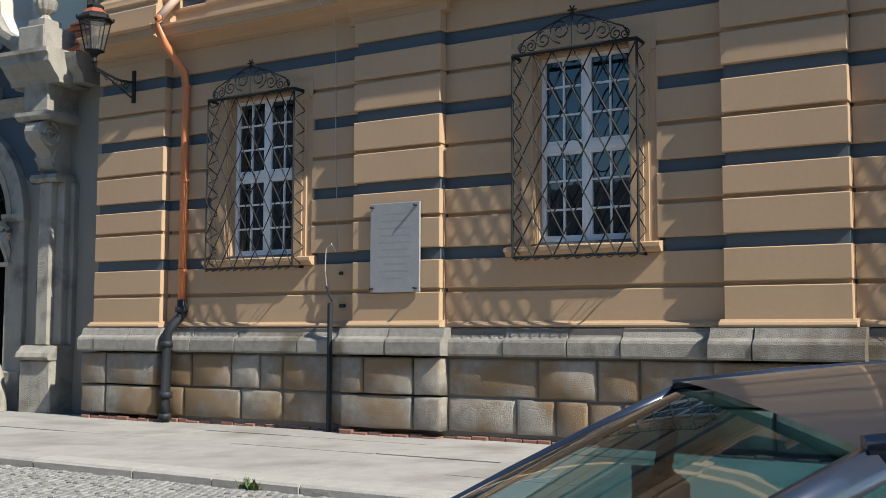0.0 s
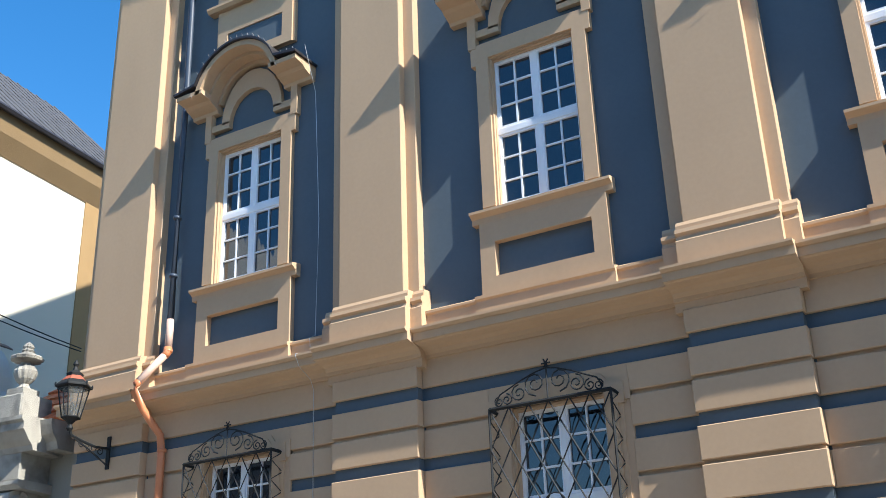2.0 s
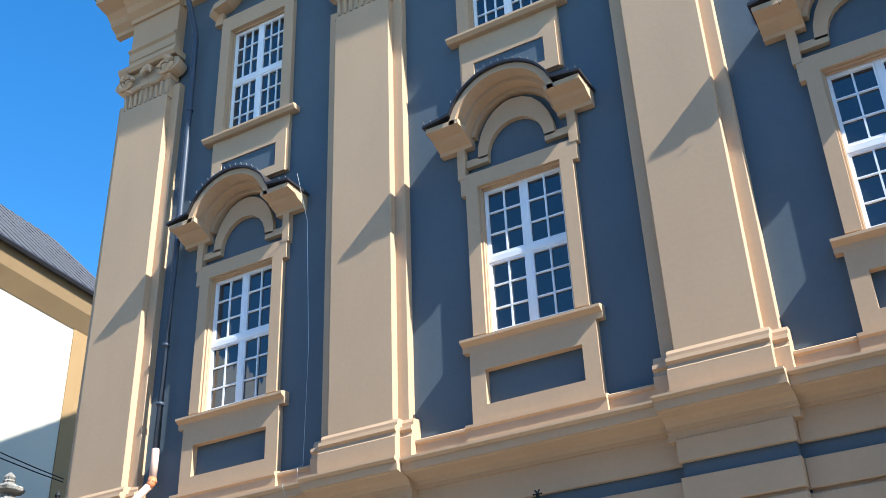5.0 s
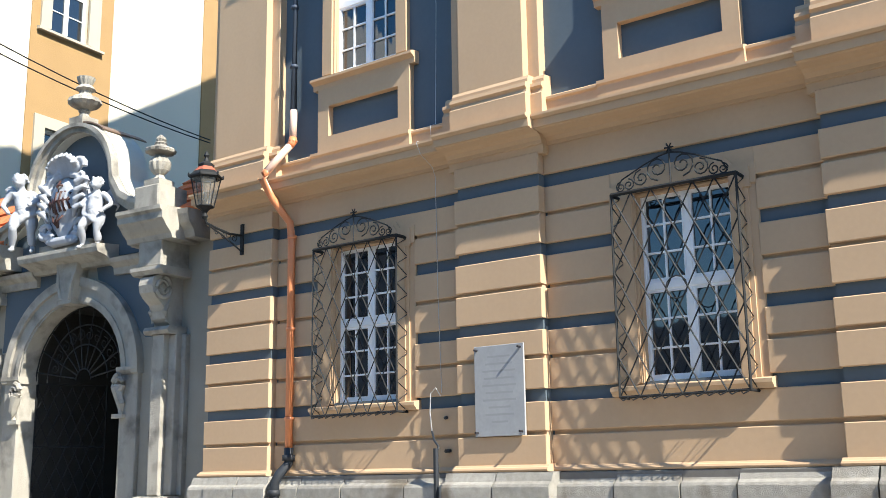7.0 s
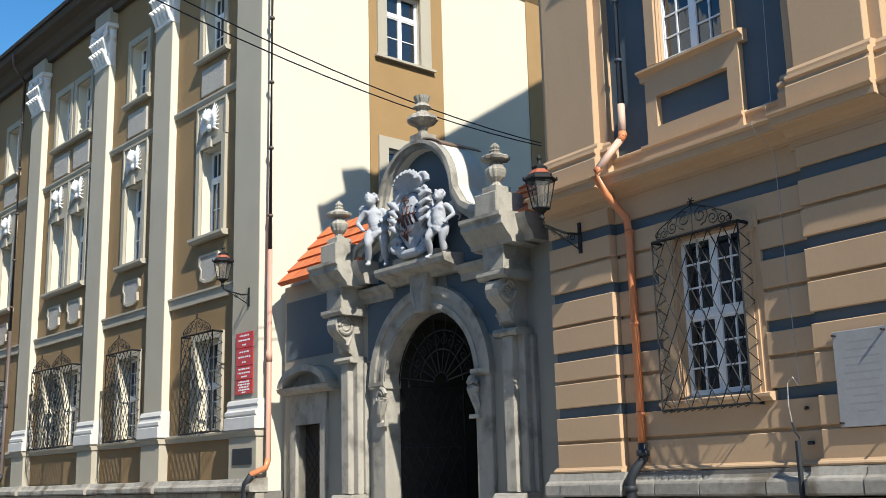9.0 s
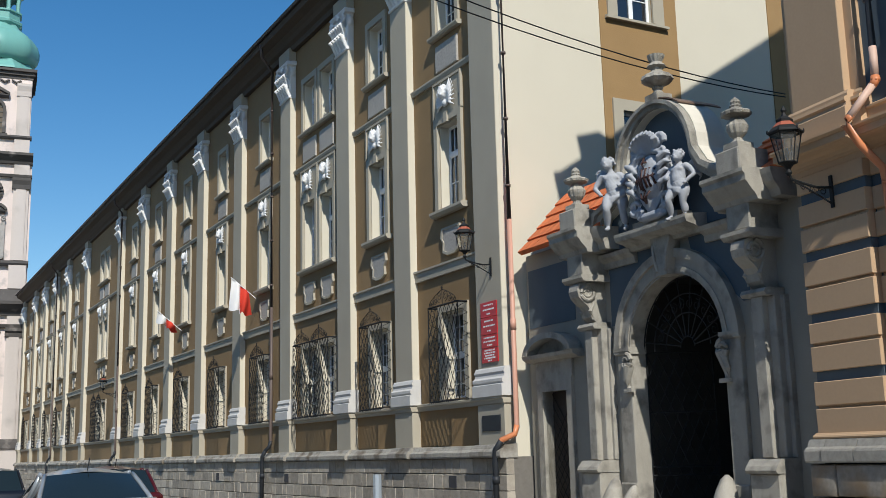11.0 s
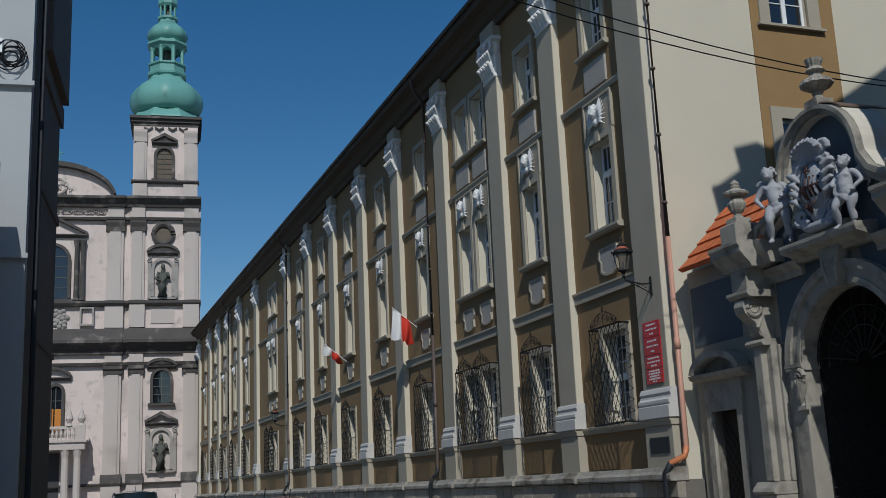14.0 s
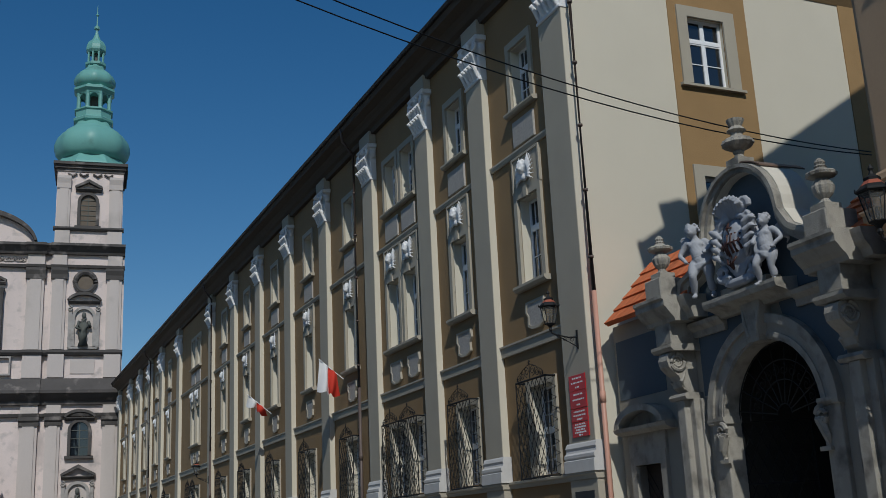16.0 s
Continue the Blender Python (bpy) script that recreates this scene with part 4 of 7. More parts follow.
# giant pilasters, pedestals, bases, capitals
for u in UPIL:
    near = u < 60
    bm = bmesh.new()
    a, b = (0.0, 1.42) if u < 1 else (u - PW, u + PW)
    box(bm, a, b, -0.03, 0.26, 3.9, 17.05, 0.012)
    part("pilaster", bm, GREY, school, "warm grey giant pilaster")
    # cream sides brighten the sun-facing returns beyond the grey front
    bm = bmesh.new()
    box(bm, a - 0.006, b + 0.006, -0.03, 0.245, 3.9, 17.0)
    part("lightened_edge", bm, CREAM, school, "cream pilaster edge, lightened to read as sunlit")
    bm = bmesh.new()
    box(bm, a - 0.02, b + 0.02, -0.03, 0.3, 1.72, 2.9, 0.01)
    part("pedestal", bm, GREY, school)
    bm = bmesh.new()
    prism(bm, [(-0.02, 3.1), (0.42, 3.1), (0.42, 3.42), (0.36, 3.45), (0.4, 3.5), (0.4, 3.58), (0.33, 3.64), (0.31, 3.72), (0.34, 3.78), (0.3, 3.88), (0.27, 3.92), (-0.02, 3.92)], a - 0.11, b + 0.11)
    part("pilaster_base", bm, BASEGREY, school, "pale grey moulded pilaster base")
    bm = bmesh.new()
    m, w = (a + b) / 2, (b - a) / 2
    prism(bm, [(0, 17.0), (0.3, 17.0), (0.33, 17.05), (0.3, 17.1), (0.25, 17.12), (0.3, 18.5), (0, 18.5)], a - 0.03, b + 0.03)
    n = 5 if near else 3
    for row, z, h in ((0, 17.15, 0.5), (1, 17.5, 0.6)):
        for i in range(n + row):
            x = m - w + (i + 0.5) * 2 * w / (n + row)
            tube(bm, [(x, 0.28, z), (x, 0.4, z + h * 0.6), (x, 0.54, z + h * 0.95), (x, 0.6, z + h * 0.78)], [0.075, 0.09, 0.08, 0.04], 7)
    for s in (-1, 1):
        tube(bm, [(m + s * w * 0.2, 0.34, 17.9), (m + s * w * 0.5, 0.36, 18.25), (m + s * w * 0.95, 0.42, 18.42)] + [(p[0], 0.44, p[2]) for p in spiral(m + s * w * 0.95, 18.26, 0.17, 1.3, 90, 0.4, -s, 8)], 0.06, 5)
        blob(bm, (m + s * w * 1.08, 0.16, 18.2), (0.12, 0.16, 0.2), 6, 5)
    blob(bm, (m, 0.42, 18.45), (0.13, 0.1, 0.14), 6, 5)
    prism(bm, [(0, 18.5), (0.4, 18.5), (0.46, 18.6), (0.44, 18.68), (0, 18.7)], a - 0.15, b + 0.15)
    melt(part("capital", bm, STUCCO, school, "white leafy stucco capital", True), 0.03 if near else 0.06)
    bm = bmesh.new()
    box(bm, a - 0.05, b + 0.05, -0.02, 0.32, 18.7, 19.3)
    part("entablature_block", bm, GREY, school)

# string courses and eaves
def course(prof, a, b):
    bm = bmesh.new()
    prism(bm, prof, a, b)
    part("string_course", bm, GREY, school, "grey moulded string course")


for u0, u1 in zip(UPIL, UPIL[1:]):
    a, b = (1.44 if u0 < 1 else u0 + PW), u1 - PW
    course([(-0.01, 7.1), (0.09, 7.1), (0.1, 7.38), (0.15, 7.4), (0.15, 7.46), (-0.01, 7.5)], a, b)
    course([(-0.01, 2.9), (0.08, 2.9), (0.1, 3.0), (0.14, 3.04), (0.14, 3.1), (-0.01, 3.14)], a, b)
    course([(-0.01, 13.5), (0.07, 13.5), (0.12, 13.62), (0.12, 13.68), (-0.01, 13.72)], a, b)
for u in UPIL:
    a, b = (0.0, 1.42) if u < 1 else (u - PW, u + PW)
    course([(-0.01, 2.9), (0.34, 2.9), (0.36, 3.0), (0.4, 3.04), (0.4, 3.1), (-0.01, 3.1)], a - 0.06, b + 0.06)
bm = bmesh.new()
prism(bm, [(-0.02, 19.15), (0.2, 19.15), (0.25, 19.35), (0.4, 19.45), (0.5, 19.6), (0.62, 19.72), (0.95, 19.85), (1.0, 20.05), (1.0, 20.2), (-0.5, 20.4)], -0.25, LONG)
part("eaves_cornice", bm, SOFFIT, school, "dark brown stepped eaves")
bm = bmesh.new()
tube(bm, [(-0.35, 1.06, 20.18), (LONG, 1.06, 20.18)], 0.1, 6)
part("gutter", bm, DARKMETAL, school)
bm = bmesh.new()
v = [bm.verts.new(c) for c in ((-0.66, 1.08, 20.24), (LONG, 1.08, 20.24), (LONG, -4.2, 25.4), (4.6, -4.2, 25.4), (4.6, -14, 25.4), (LONG, -14, 20.2), (12, -14, 20.2))]
bm.faces.new([v[k] for k in (0, 1, 2, 3)])
bm.faces.new([v[k] for k in (2, 5, 6, 4, 3)])
part("roof", bm, SLATE, school, "dark slate pitched roof")
bm = bmesh.new()
prism(bm, [(0.5, 19.6), (0.02, 18.9), (-0.35, 19.5), (-0.45, 19.9), (-0.5, 20.2), (0.5, 20.3)], -1.0, 14.0)
for v in bm.verts:
    x, y, z = v.co
    v.co = (y, -x, z)
part("side_eave", bm, BROWN, school, "moulded side eaves")
bm = bmesh.new()
tube(bm, [(-0.62, 1.0, 20.2), (-0.62, -13.6, 20.2)], 0.11, 6)
part("side_gutter", bm, DARKMETAL, school)
bm = bmesh.new()
v = [bm.verts.new(c) for c in ((-0.66, 1.08, 20.25), (-0.66, -14, 20.25), (4.6, -14, 25.41), (4.6, -4.2, 25.41))]
bm.faces.new(v)
for k in range(28):
    y = 0.6 - k * 0.52
    top = min(4.6, 0.98 - y - 0.66) if y > -4.2 else 4.6
    tube(bm, [(-0.66, y, 20.27), (top, y, 20.27 + (top + 0.66) * 0.981)], 0.022, 4)
part("side_roof", bm, SLATE, school, "standing-seam side roof")


def winged_head(c, z, s=1.0):
    bm = bmesh.new()
    blob(bm, (c, 0.22, z), (0.17 * s, 0.16, 0.21 * s), 12, 10)
    for i in range(16):
        a = radians(-25 + 230 * (i % 8) / 7)
        r = 0.17 if i < 8 else 0.1
        blob(bm, (c + r * s * math.cos(a), 0.2 + (0.0 if i < 8 else 0.09), z + 0.06 + 1.1 * r * s * math.sin(a)), (0.06 * s, 0.06, 0.06 * s), 6, 5)
    blob(bm, (c, 0.375, z - 0.03), (0.03, 0.03, 0.045), 6, 5)
    for q in (-1, 1):
        blob(bm, (c + q * 0.075, 0.33, z - 0.08), (0.055, 0.045, 0.055), 8, 6)
        for i in range(8):
            a = radians(-28 + 15 * i)
            p, t = (c + q * 0.1, 0.1, z - 0.24), (c + q * (0.2 + 0.42 * math.cos(a)) * s, 0.13, z - 0.2 + 0.66 * math.sin(a) * s)
            tube(bm, [p, ((p[0] + t[0]) / 2 + q * 0.04, 0.19, (p[2] + t[2]) / 2 - 0.03), t], [0.06, 0.05, 0.02], 6)
    blob(bm, (c, 0.14, z - 0.32), (0.15, 0.1, 0.12), 8, 6)
    return melt(part("winged_head_relief", bm, STUCCO, school, "white stucco winged head relief", True), 0.024 if c < 30 else 0.04)


for c, mid in cols:
    near = c < 52
    pair = abs(c - mid) > 0.1
    # ground floor surround and grille
    bm = bmesh.new()
    strip(bm, [(c - 0.72, 3.2), (c - 0.72, 5.9), (c + 0.72, 5.9), (c + 0.72, 3.2)], [(c - 0.93, 3.1), (c - 0.93, 6.1), (c + 0.93, 6.1), (c + 0.93, 3.1)], -0.02, 0.09)
    part("window_surround", bm, GREY, school, "grey plaster window surround")
    bm = bmesh.new()
    strip(bm, [(c - 0.68, 9.15), (c - 0.68, 12.0), (c + 0.68, 12.0), (c + 0.68, 9.15)], [(c - 0.9, 9.1), (c - 0.9, 12.25), (c + 0.9, 12.25), (c + 0.9, 9.1)], -0.02, 0.1)
    prism(bm, [(-0.3, 8.98), (0.18, 8.98), (0.26, 9.06), (0.26, 9.14), (-0.3, 9.2)], c - 1.05 if not pair else c - 0.95, c + 1.05 if not pair else c + 0.95)
    strip(bm, [(c - 0.85, 12.3), (c - 0.85, 13.38), (c + 0.85, 13.38), (c + 0.85, 12.3)], [(c - 0.93, 12.22), (c - 0.93, 13.46), (c + 0.93, 13.46), (c + 0.93, 12.22)], -0.02, 0.1)
    box(bm, c - 0.87, c + 0.87, -0.02, 0.055, 12.26, 13.42)
    box(bm, c - 0.12, c + 0.12, -0.02, 0.16, 11.95, 12.3)
    part("window_surround", bm, GREY, school, "grey surround with sill and relief panel")
    bm = bmesh.new()
    strip(bm, [(c - 0.66, 15.12), (c - 0.66, 17.3), (c + 0.66, 17.3), (c + 0.66, 15.12)], [(c - 0.88, 15.05), (c - 0.88, 17.55), (c + 0.88, 17.55), (c + 0.88, 15.05)], -0.02, 0.08)
    prism(bm, [(-0.3, 14.93), (0.16, 14.93), (0.22, 15.0), (0.22, 15.06), (-0.3, 15.14)], c - 1.0 if not pair else c - 0.95, c + 1.0 if not pair else c + 0.95)
    part("window_surround", bm, GREY, school, "grey plaster window surround")
    for w, z0, z1 in ((0.72, 3.2, 5.9), (0.68, 9.15, 12.0), (0.66, 15.12, 17.3)):
        bm = bmesh.new()
        for s in (-1, 1):
            box(bm, c + s * (w - 0.03), c + s * (w + 0.004), -0.42, -0.01, z0, z1)
        box(bm, c - w, c + w, -0.42, -0.01, z1 - 0.03, z1 + 0.004)
        part("window_reveal", bm, CREAM, school, "cream window reveal")
    bm = bmesh.new()
    box(bm, c - 0.72, c + 0.72, 0.0, 0.07, 13.8, 14.7, 0.02)
    part("pebbled_panel", bm, ROUGH, school, "pebbled grey render panel")
    bm = bmesh.new()
    o = [(c - 0.5, 8.5), (c - 0.55, 8.25), (c - 0.42, 8.1), (c - 0.45, 7.85), (c - 0.2, 7.75), (c + 0.2, 7.75), (c + 0.45, 7.85), (c + 0.42, 8.1), (c + 0.55, 8.25), (c + 0.5, 8.5)]
    slab(bm, o, -0.01, 0.06)
    part("cartouche", bm, ROUGH, school, "pebbled grey cartouche")
    bm = bmesh.new()
    strip(bm, o, [(c + (x - c) * 1.17, 8.15 + (z - 8.15) * 1.2) for x, z in o], -0.01, 0.09, True)
    part("cartouche_rim", bm, GREY, school)
    tall_window(school, c, 3.2, 1.4, 2.7, -0.36, (3, 3) if near else (2, 2))
    tall_window(school, c, 9.15, 1.32, 2.83, -0.36, (2, 1))
    tall_window(school, c, 15.12, 1.28, 2.16, -0.36, (2, 1))
    if near or pair:
        winged_head(c, 12.9)
    else:
        winged_head(c, 12.9, 0.95)
    bulging_grille(school, c, 3.12, 6.05, 1.9 if not pair else 1.86, 0.08, 0.42, crest=True, n=7 if c < 30 else 6, label="black wrought-iron basket grille")

# stone plinth: blocks near the camera, joined courses farther off
splinth = part("plinth", (lambda b: (box(b, -0.12, LONG, -0.6, 0.3, -1.2, 1.42), b)[1])(bmesh.new()), MORTAR, school, "grey stone block plinth")
STONE2 = mat("grey_plinth_stone", (0.33, 0.295, 0.245), vary=0.35, scale=5, grain=40, bump=0.8, island=0.6)
rng = random.Random(9)
rest = bmesh.new()
for k in range(5):
    z0 = -0.85 + k * 0.45
    x = -0.14
    while x < LONG - 0.5:
        w = rng.choice((0.45, 0.6, 0.8, 1.05))
        if x + w > 0:
            if x < 19:
                stone(x, x + w, 0.36, z0, z0 + 0.45, splinth, STONE2, rng, 0.012, 0.003)
            else:
                box(rest, x + 0.012, x + w - 0.012, 0.1, 0.36 + rng.uniform(-0.01, 0.015), z0 + 0.012, z0 + 0.438, 0.015)
        x += w
ob = part("far_stonework", rest, STONE2, splinth)
ob["kind"] = "stuff"
bm = bmesh.new()
prism(bm, [(0, 1.4), (0.45, 1.4), (0.47, 1.45), (0.47, 1.56), (0.42, 1.6), (0.36, 1.63), (0.3, 1.74), (0, 1.76)], -0.16, LONG)
for u in UPIL:
    a, b = (-0.05, 1.42) if u < 1 else (u - PW, u + PW)
    prism(bm, [(0, 1.402), (0.55, 1.402), (0.58, 1.45), (0.58, 1.57), (0.52, 1.62), (0.46, 1.65), (0.4, 1.76), (0, 1.78)], a - 0.1, b + 0.1)
part("plinth_ledge", bm, STONE_TOP, splinth)
# vents are surface slabs; the hole's shade is only their colour
for u in (2.7, 16.9, 26.5):
    bm = bmesh.new()
    box(bm, u, u + 0.45, 0.3, 0.385, 0.55, 0.9)
    part("cellar_vent", bm, INNER, school, "near-black slab for a shaded cellar vent")

# rain pipes
for u, du in ((-0.32, 0), (19.2, 1), (50.9, 1), (78.7, 1)):
    p = thing("rain_pipe", "brown rain pipe with dark foot on the school facade", "rain pipe", B, "rain pipes of the school")
    d = 0.32 if du else 0.1
    bm = bmesh.new()
    tube(bm, [(u - 0.3, 1.0, 20.05), (u - 0.1, 0.85, 19.5), (u, d, 18.9), (u, d, 8.0)], 0.065, 8)
    for z in (17, 15, 13, 11, 9):
        tube(bm, [(u, d, z), (u, d, z + 0.07)], 0.082, 8)
    part("upper_pipe", bm, PIPEBROWN, p, "", True)
    bm = bmesh.new()
    tube(bm, [(u, d, 8.05), (u, d, 2.2), (u + 0.03, d + 0.05, 2.05)], 0.072, 8)
    tube(bm, [(u, d, 4.9), (u, d, 5.2)], 0.09, 8)
    part("middle_pipe", bm, PIPEPINK if u < 1 else PIPEBROWN, p, "", True)
    bm = bmesh.new()
    tube(bm, [(u, d, 2.27), (u + 0.02, d + 0.06, 2.03), (u + 0.2, 0.49, 1.87), (u + 0.26, 0.51, 1.81)], 0.08, 8)
    part("elbow", bm, COPPER if u < 1 else BLACKPIPE, p, "", True)
    bm = bmesh.new()
    tube(bm, [(u + 0.2, 0.49, 1.87), (u + 0.42, 0.56, 1.6), (u + 0.45, 0.56, 1.3), (u + 0.45, 0.55, -0.6)], 0.085, 8)
    tube(bm, [(u + 0.45, 0.55, 0.7), (u + 0.45, 0.55, 0.9)], 0.11, 8)
    part("foot_pipe", bm, BLACKPIPE, p, "", True)

# red sign boards on the corner pilaster
RED = mat("red_sign_enamel", (0.50, 0.02, 0.025), rough=0.3, vary=0.05, bump=0)
WHITEINK = mat("white_lettering", (0.8, 0.8, 0.8), vary=0.02, bump=0)
sign = thing("sign_board", "stack of red enamel signs with white lettering", "sign", B @ Matrix.Translation((0.68, 0.27, 4.95)))
for z0, z1, lines in ((0.42, 0.86, (0.5, 0.62, 0.2)), (-0.08, 0.41, (0.5, 0.66, 0.2)), (-0.46, -0.1, (0.6, 0.66, 0.3)), (-0.88, -0.48, (0.55, 0.62, 0.5, 0.6, 0.2))):
    bm = bmesh.new()
    box(bm, -0.45, 0.45, 0, 0.025, z0, z1, 0.005)
    board = part("board", bm, RED, sign)
    for i, w in enumerate(lines):
        z = z1 - (z1 - z0) * (i + 0.7) / (len(lines) + 0.4)
        x = -w / 2
        while x < w / 2:
            ww = random.uniform(0.05, 0.14)
            bm = bmesh.new()
            box(bm, x, min(x + ww, w / 2), 0.025, 0.028, z - 0.022, z + 0.022)
            part("lettering_bar", bm, WHITEINK, board)
            x += ww + 0.03
bm = bmesh.new()
box(bm, -0.5, 0.5, 0, 0.03, -0.22, 0.22, 0.006)
solid("dark_plate", bm, BLACKPIPE, "dark bronze plate on the corner pedestal", "plaque", B @ Matrix.Translation((0.68, 0.3, 2.36)))
wall_lamp(B @ Matrix.Translation((0.5, 0.26, 6.85)), "black iron lantern with reddish cap on school pilaster")
wall_lamp(B @ Matrix.Translation((51.6, 0.26, 6.2)), "black iron lantern on the school facade")

# flags
CLOTHW = mat("white_flag_cloth", (0.8, 0.8, 0.8), vary=0.04, bump=0.05)
CLOTHR = mat("red_flag_cloth", (0.62, 0.05, 0.03), vary=0.05, bump=0.05)


def flag(u, z, reach, fall, label):
    """A two-coloured cloth hanging in folds from a short slanted pole."""
    f = thing("flag", label, "flag", B @ Matrix.Translation((u, 0.2, z)), "flags on the school")
    tip = Vector((0.1, 1.0, 0.82)) * reach
    bm = bmesh.new()
    tube(bm, [(0, 0, 0), tip], 0.02, 5)
    part("pole", bm, WHITE, f)
    for name, k0, k1, m in (("white_half", 0, 8, CLOTHW), ("red_half", 8, 16, CLOTHR)):
        bm = bmesh.new()
        g = []
        for i in range(k0, k1 + 1):
            row = []
            for j in range(13):
                p, s = tip * (0.98 - 0.045 * i), j / 12
                fold = math.sin(i * 0.85 + 2.2 * s) * (0.05 + 0.16 * s)
                row.append(bm.verts.new((p.x + fold + 0.22 * s * s, p.y - 0.1 * s + 0.1 * s * math.sin(i * 0.6 + 1.5), p.z - fall * s * (1 - 0.018 * i) - 0.05 * s * math.sin(i * 1.1))))
            g.append(row)
        for a, b in zip(g, g[1:]):
            for j in range(12):
                bm.faces.new((a[j], a[j + 1], b[j + 1], b[j]))
        part(name, bm, m, f, "", True)
    return f


flag(21.7, 8.8, 1.15, 1.45, "white and red flag hanging from a slanted pole")
flag(34.7, 8.75, 1.35, 0.62, "small white and red flag drooping from a pole")

# ---- the stone gateway between the two buildings ----
# local x runs along the gateway, y towards the street; the wall face is y = 0
pb = radians(4.6)
PO = Vector((13.95, 17.95, 0)) + 3.08 * Vector((-math.sin(pb), math.cos(pb), 0)) + 0.75 * Vector((math.cos(pb), math.sin(pb), 0))
NEAR = Matrix.Translation((0, 0, 1.55)) @ Matrix.Scale(0.983, 4) @ Matrix.Translation((0, 0, -1.55))
G = NEAR @ pose(PO.x, PO.y, 0, 0, 0, 94.6)
SAND = two_tone(mat("grey_sandstone", (0.30, 0.28, 0.24), vary=0.36, scale=3, grain=60, bump=0.7, streak=0.4), (0.15, 0.14, 0.122), 2.2, 0.5, 0.74)
LIME = mat("pale_lime_render", (0.29, 0.27, 0.225), vary=0.15, scale=1.5, grain=40, bump=0.15)
TILE = mat("orange_clay_tile", (0.52, 0.14, 0.05), rough=0.7, vary=0.2, scale=6, grain=30, bump=0.2, island=0.3)
gate = thing("gateway", "baroque sandstone gateway with urns and arched passage", "gateway", G)
CX, R, SPR = 0.1, 1.72, 3.85
bm = bmesh.new()
# wall with the arch cut out, and the link walls at both sides
pierced(bm, -5.2, 6.7, -0.4, SPR, -0.34, 0.0, [(CX - R, CX + R, -0.5, SPR), (4.75, 5.95, -0.5, 3.15)])
top = arc(CX, SPR, R, 180, 0, 24)
strip(bm, top, [(x, 7.1) for x, z in top], -0.34, 0.0)
box(bm, -5.2, CX - R, -0.34, 0.0, SPR, 7.1)
box(bm, CX + R, 6.7, -0.34, 0.0, SPR, 7.1)
part("wall", bm, LIME, gate, "pale rendered gateway wall")
bm = bmesh.new()
box(bm, 4.25, 6.6, -0.01, 0.012, 4.98, 6.64)
part("blue_field", bm, BLUE, gate, "slate-blue painted wall field")
for s, edge in ((1, 2.62), (-1, -2.42)):
    bm = bmesh.new()
    slab(bm, [(CX + s * 2.3, 4.6)] + [(CX + s * 2.28 * math.cos(radians(a)), SPR + 2.28 * math.sin(radians(a))) for a in range(24, 76, 6)] + [(CX + s * 0.6, 6.4), (edge, 6.4), (edge, 4.6)], -0.01, 0.014)
    part("blue_field", bm, BLUE, gate, "slate-blue painted spandrel field")
# archivolt, jambs and keystone
bm = bmesh.new()
strip(bm, arc(CX, SPR, R - 0.03, 180, 0, 24), arc(CX, SPR, R + 0.52, 180, 0, 24), -0.36, 0.12)
archivolt = part("archivolt", bm, SAND, gate, "moulded sandstone arch ring")
for r0, r1, dd in ((0.34, 0.55, 0.19), (0.02, 0.14, 0.15)):
    bm = bmesh.new()
    strip(bm, arc(CX, SPR, R + r0, 180, 0, 24), arc(CX, SPR, R + r1, 180, 0, 24), 0.0, dd)
    part("arch_moulding", bm, SAND, archivolt)
for s in (-1, 1):
    bm = bmesh.new()
    a, b = sorted((CX + s * (R - 0.03), CX + s * (R + 0.5)))
    box(bm, a, b, -0.36, 0.12, -0.3, SPR, 0.02)
    box(bm, a - 0.02, b + 0.05, -0.36, 0.18, -0.3, 0.75, 0.03)
    prism(bm, [(-0.34, SPR - 0.02), (0.14, SPR - 0.02), (0.2, SPR + 0.06), (0.2, SPR + 0.14), (-0.34, SPR + 0.16)], a - 0.05, b + 0.06)
    part("jamb", bm, SAND, gate, "sandstone jamb")
    bm = bmesh.new()
    x = CX + s * (R + 0.02)
    tube(bm, [(p[0], 0.2, p[2]) for p in spiral(x, SPR - 0.22, 0.2, 1.8, 90, 0.2, s, 10)], 0.06, 6)
    tube(bm, [(x - s * 0.05, 0.18, SPR - 0.3), (x + s * 0.06, 0.16, SPR - 0.65), (x + s * 0.04, 0.14, SPR - 0.85)], [0.14, 0.1, 0.06], 6)
    box(bm, x - 0.16, x + 0.16, 0.1, 0.22, SPR - 0.95, SPR - 0.86)
    part("impost_scroll", bm, SAND, gate, "carved impost scroll")
bm = bmesh.new()
slab(bm, [(CX - 0.2, 5.5), (CX - 0.36, 6.45), (CX + 0.36, 6.45), (CX + 0.2, 5.5)], 0.0, 0.34)
for s in (-1, 1):
    tube(bm, [(CX + s * 0.3, 0.3, 6.35), (CX + s * 0.22, 0.36, 5.95), (CX + s * 0.15, 0.34, 5.6)], 0.05, 5)
part("keystone", bm, SAND, gate, "scrolled keystone")
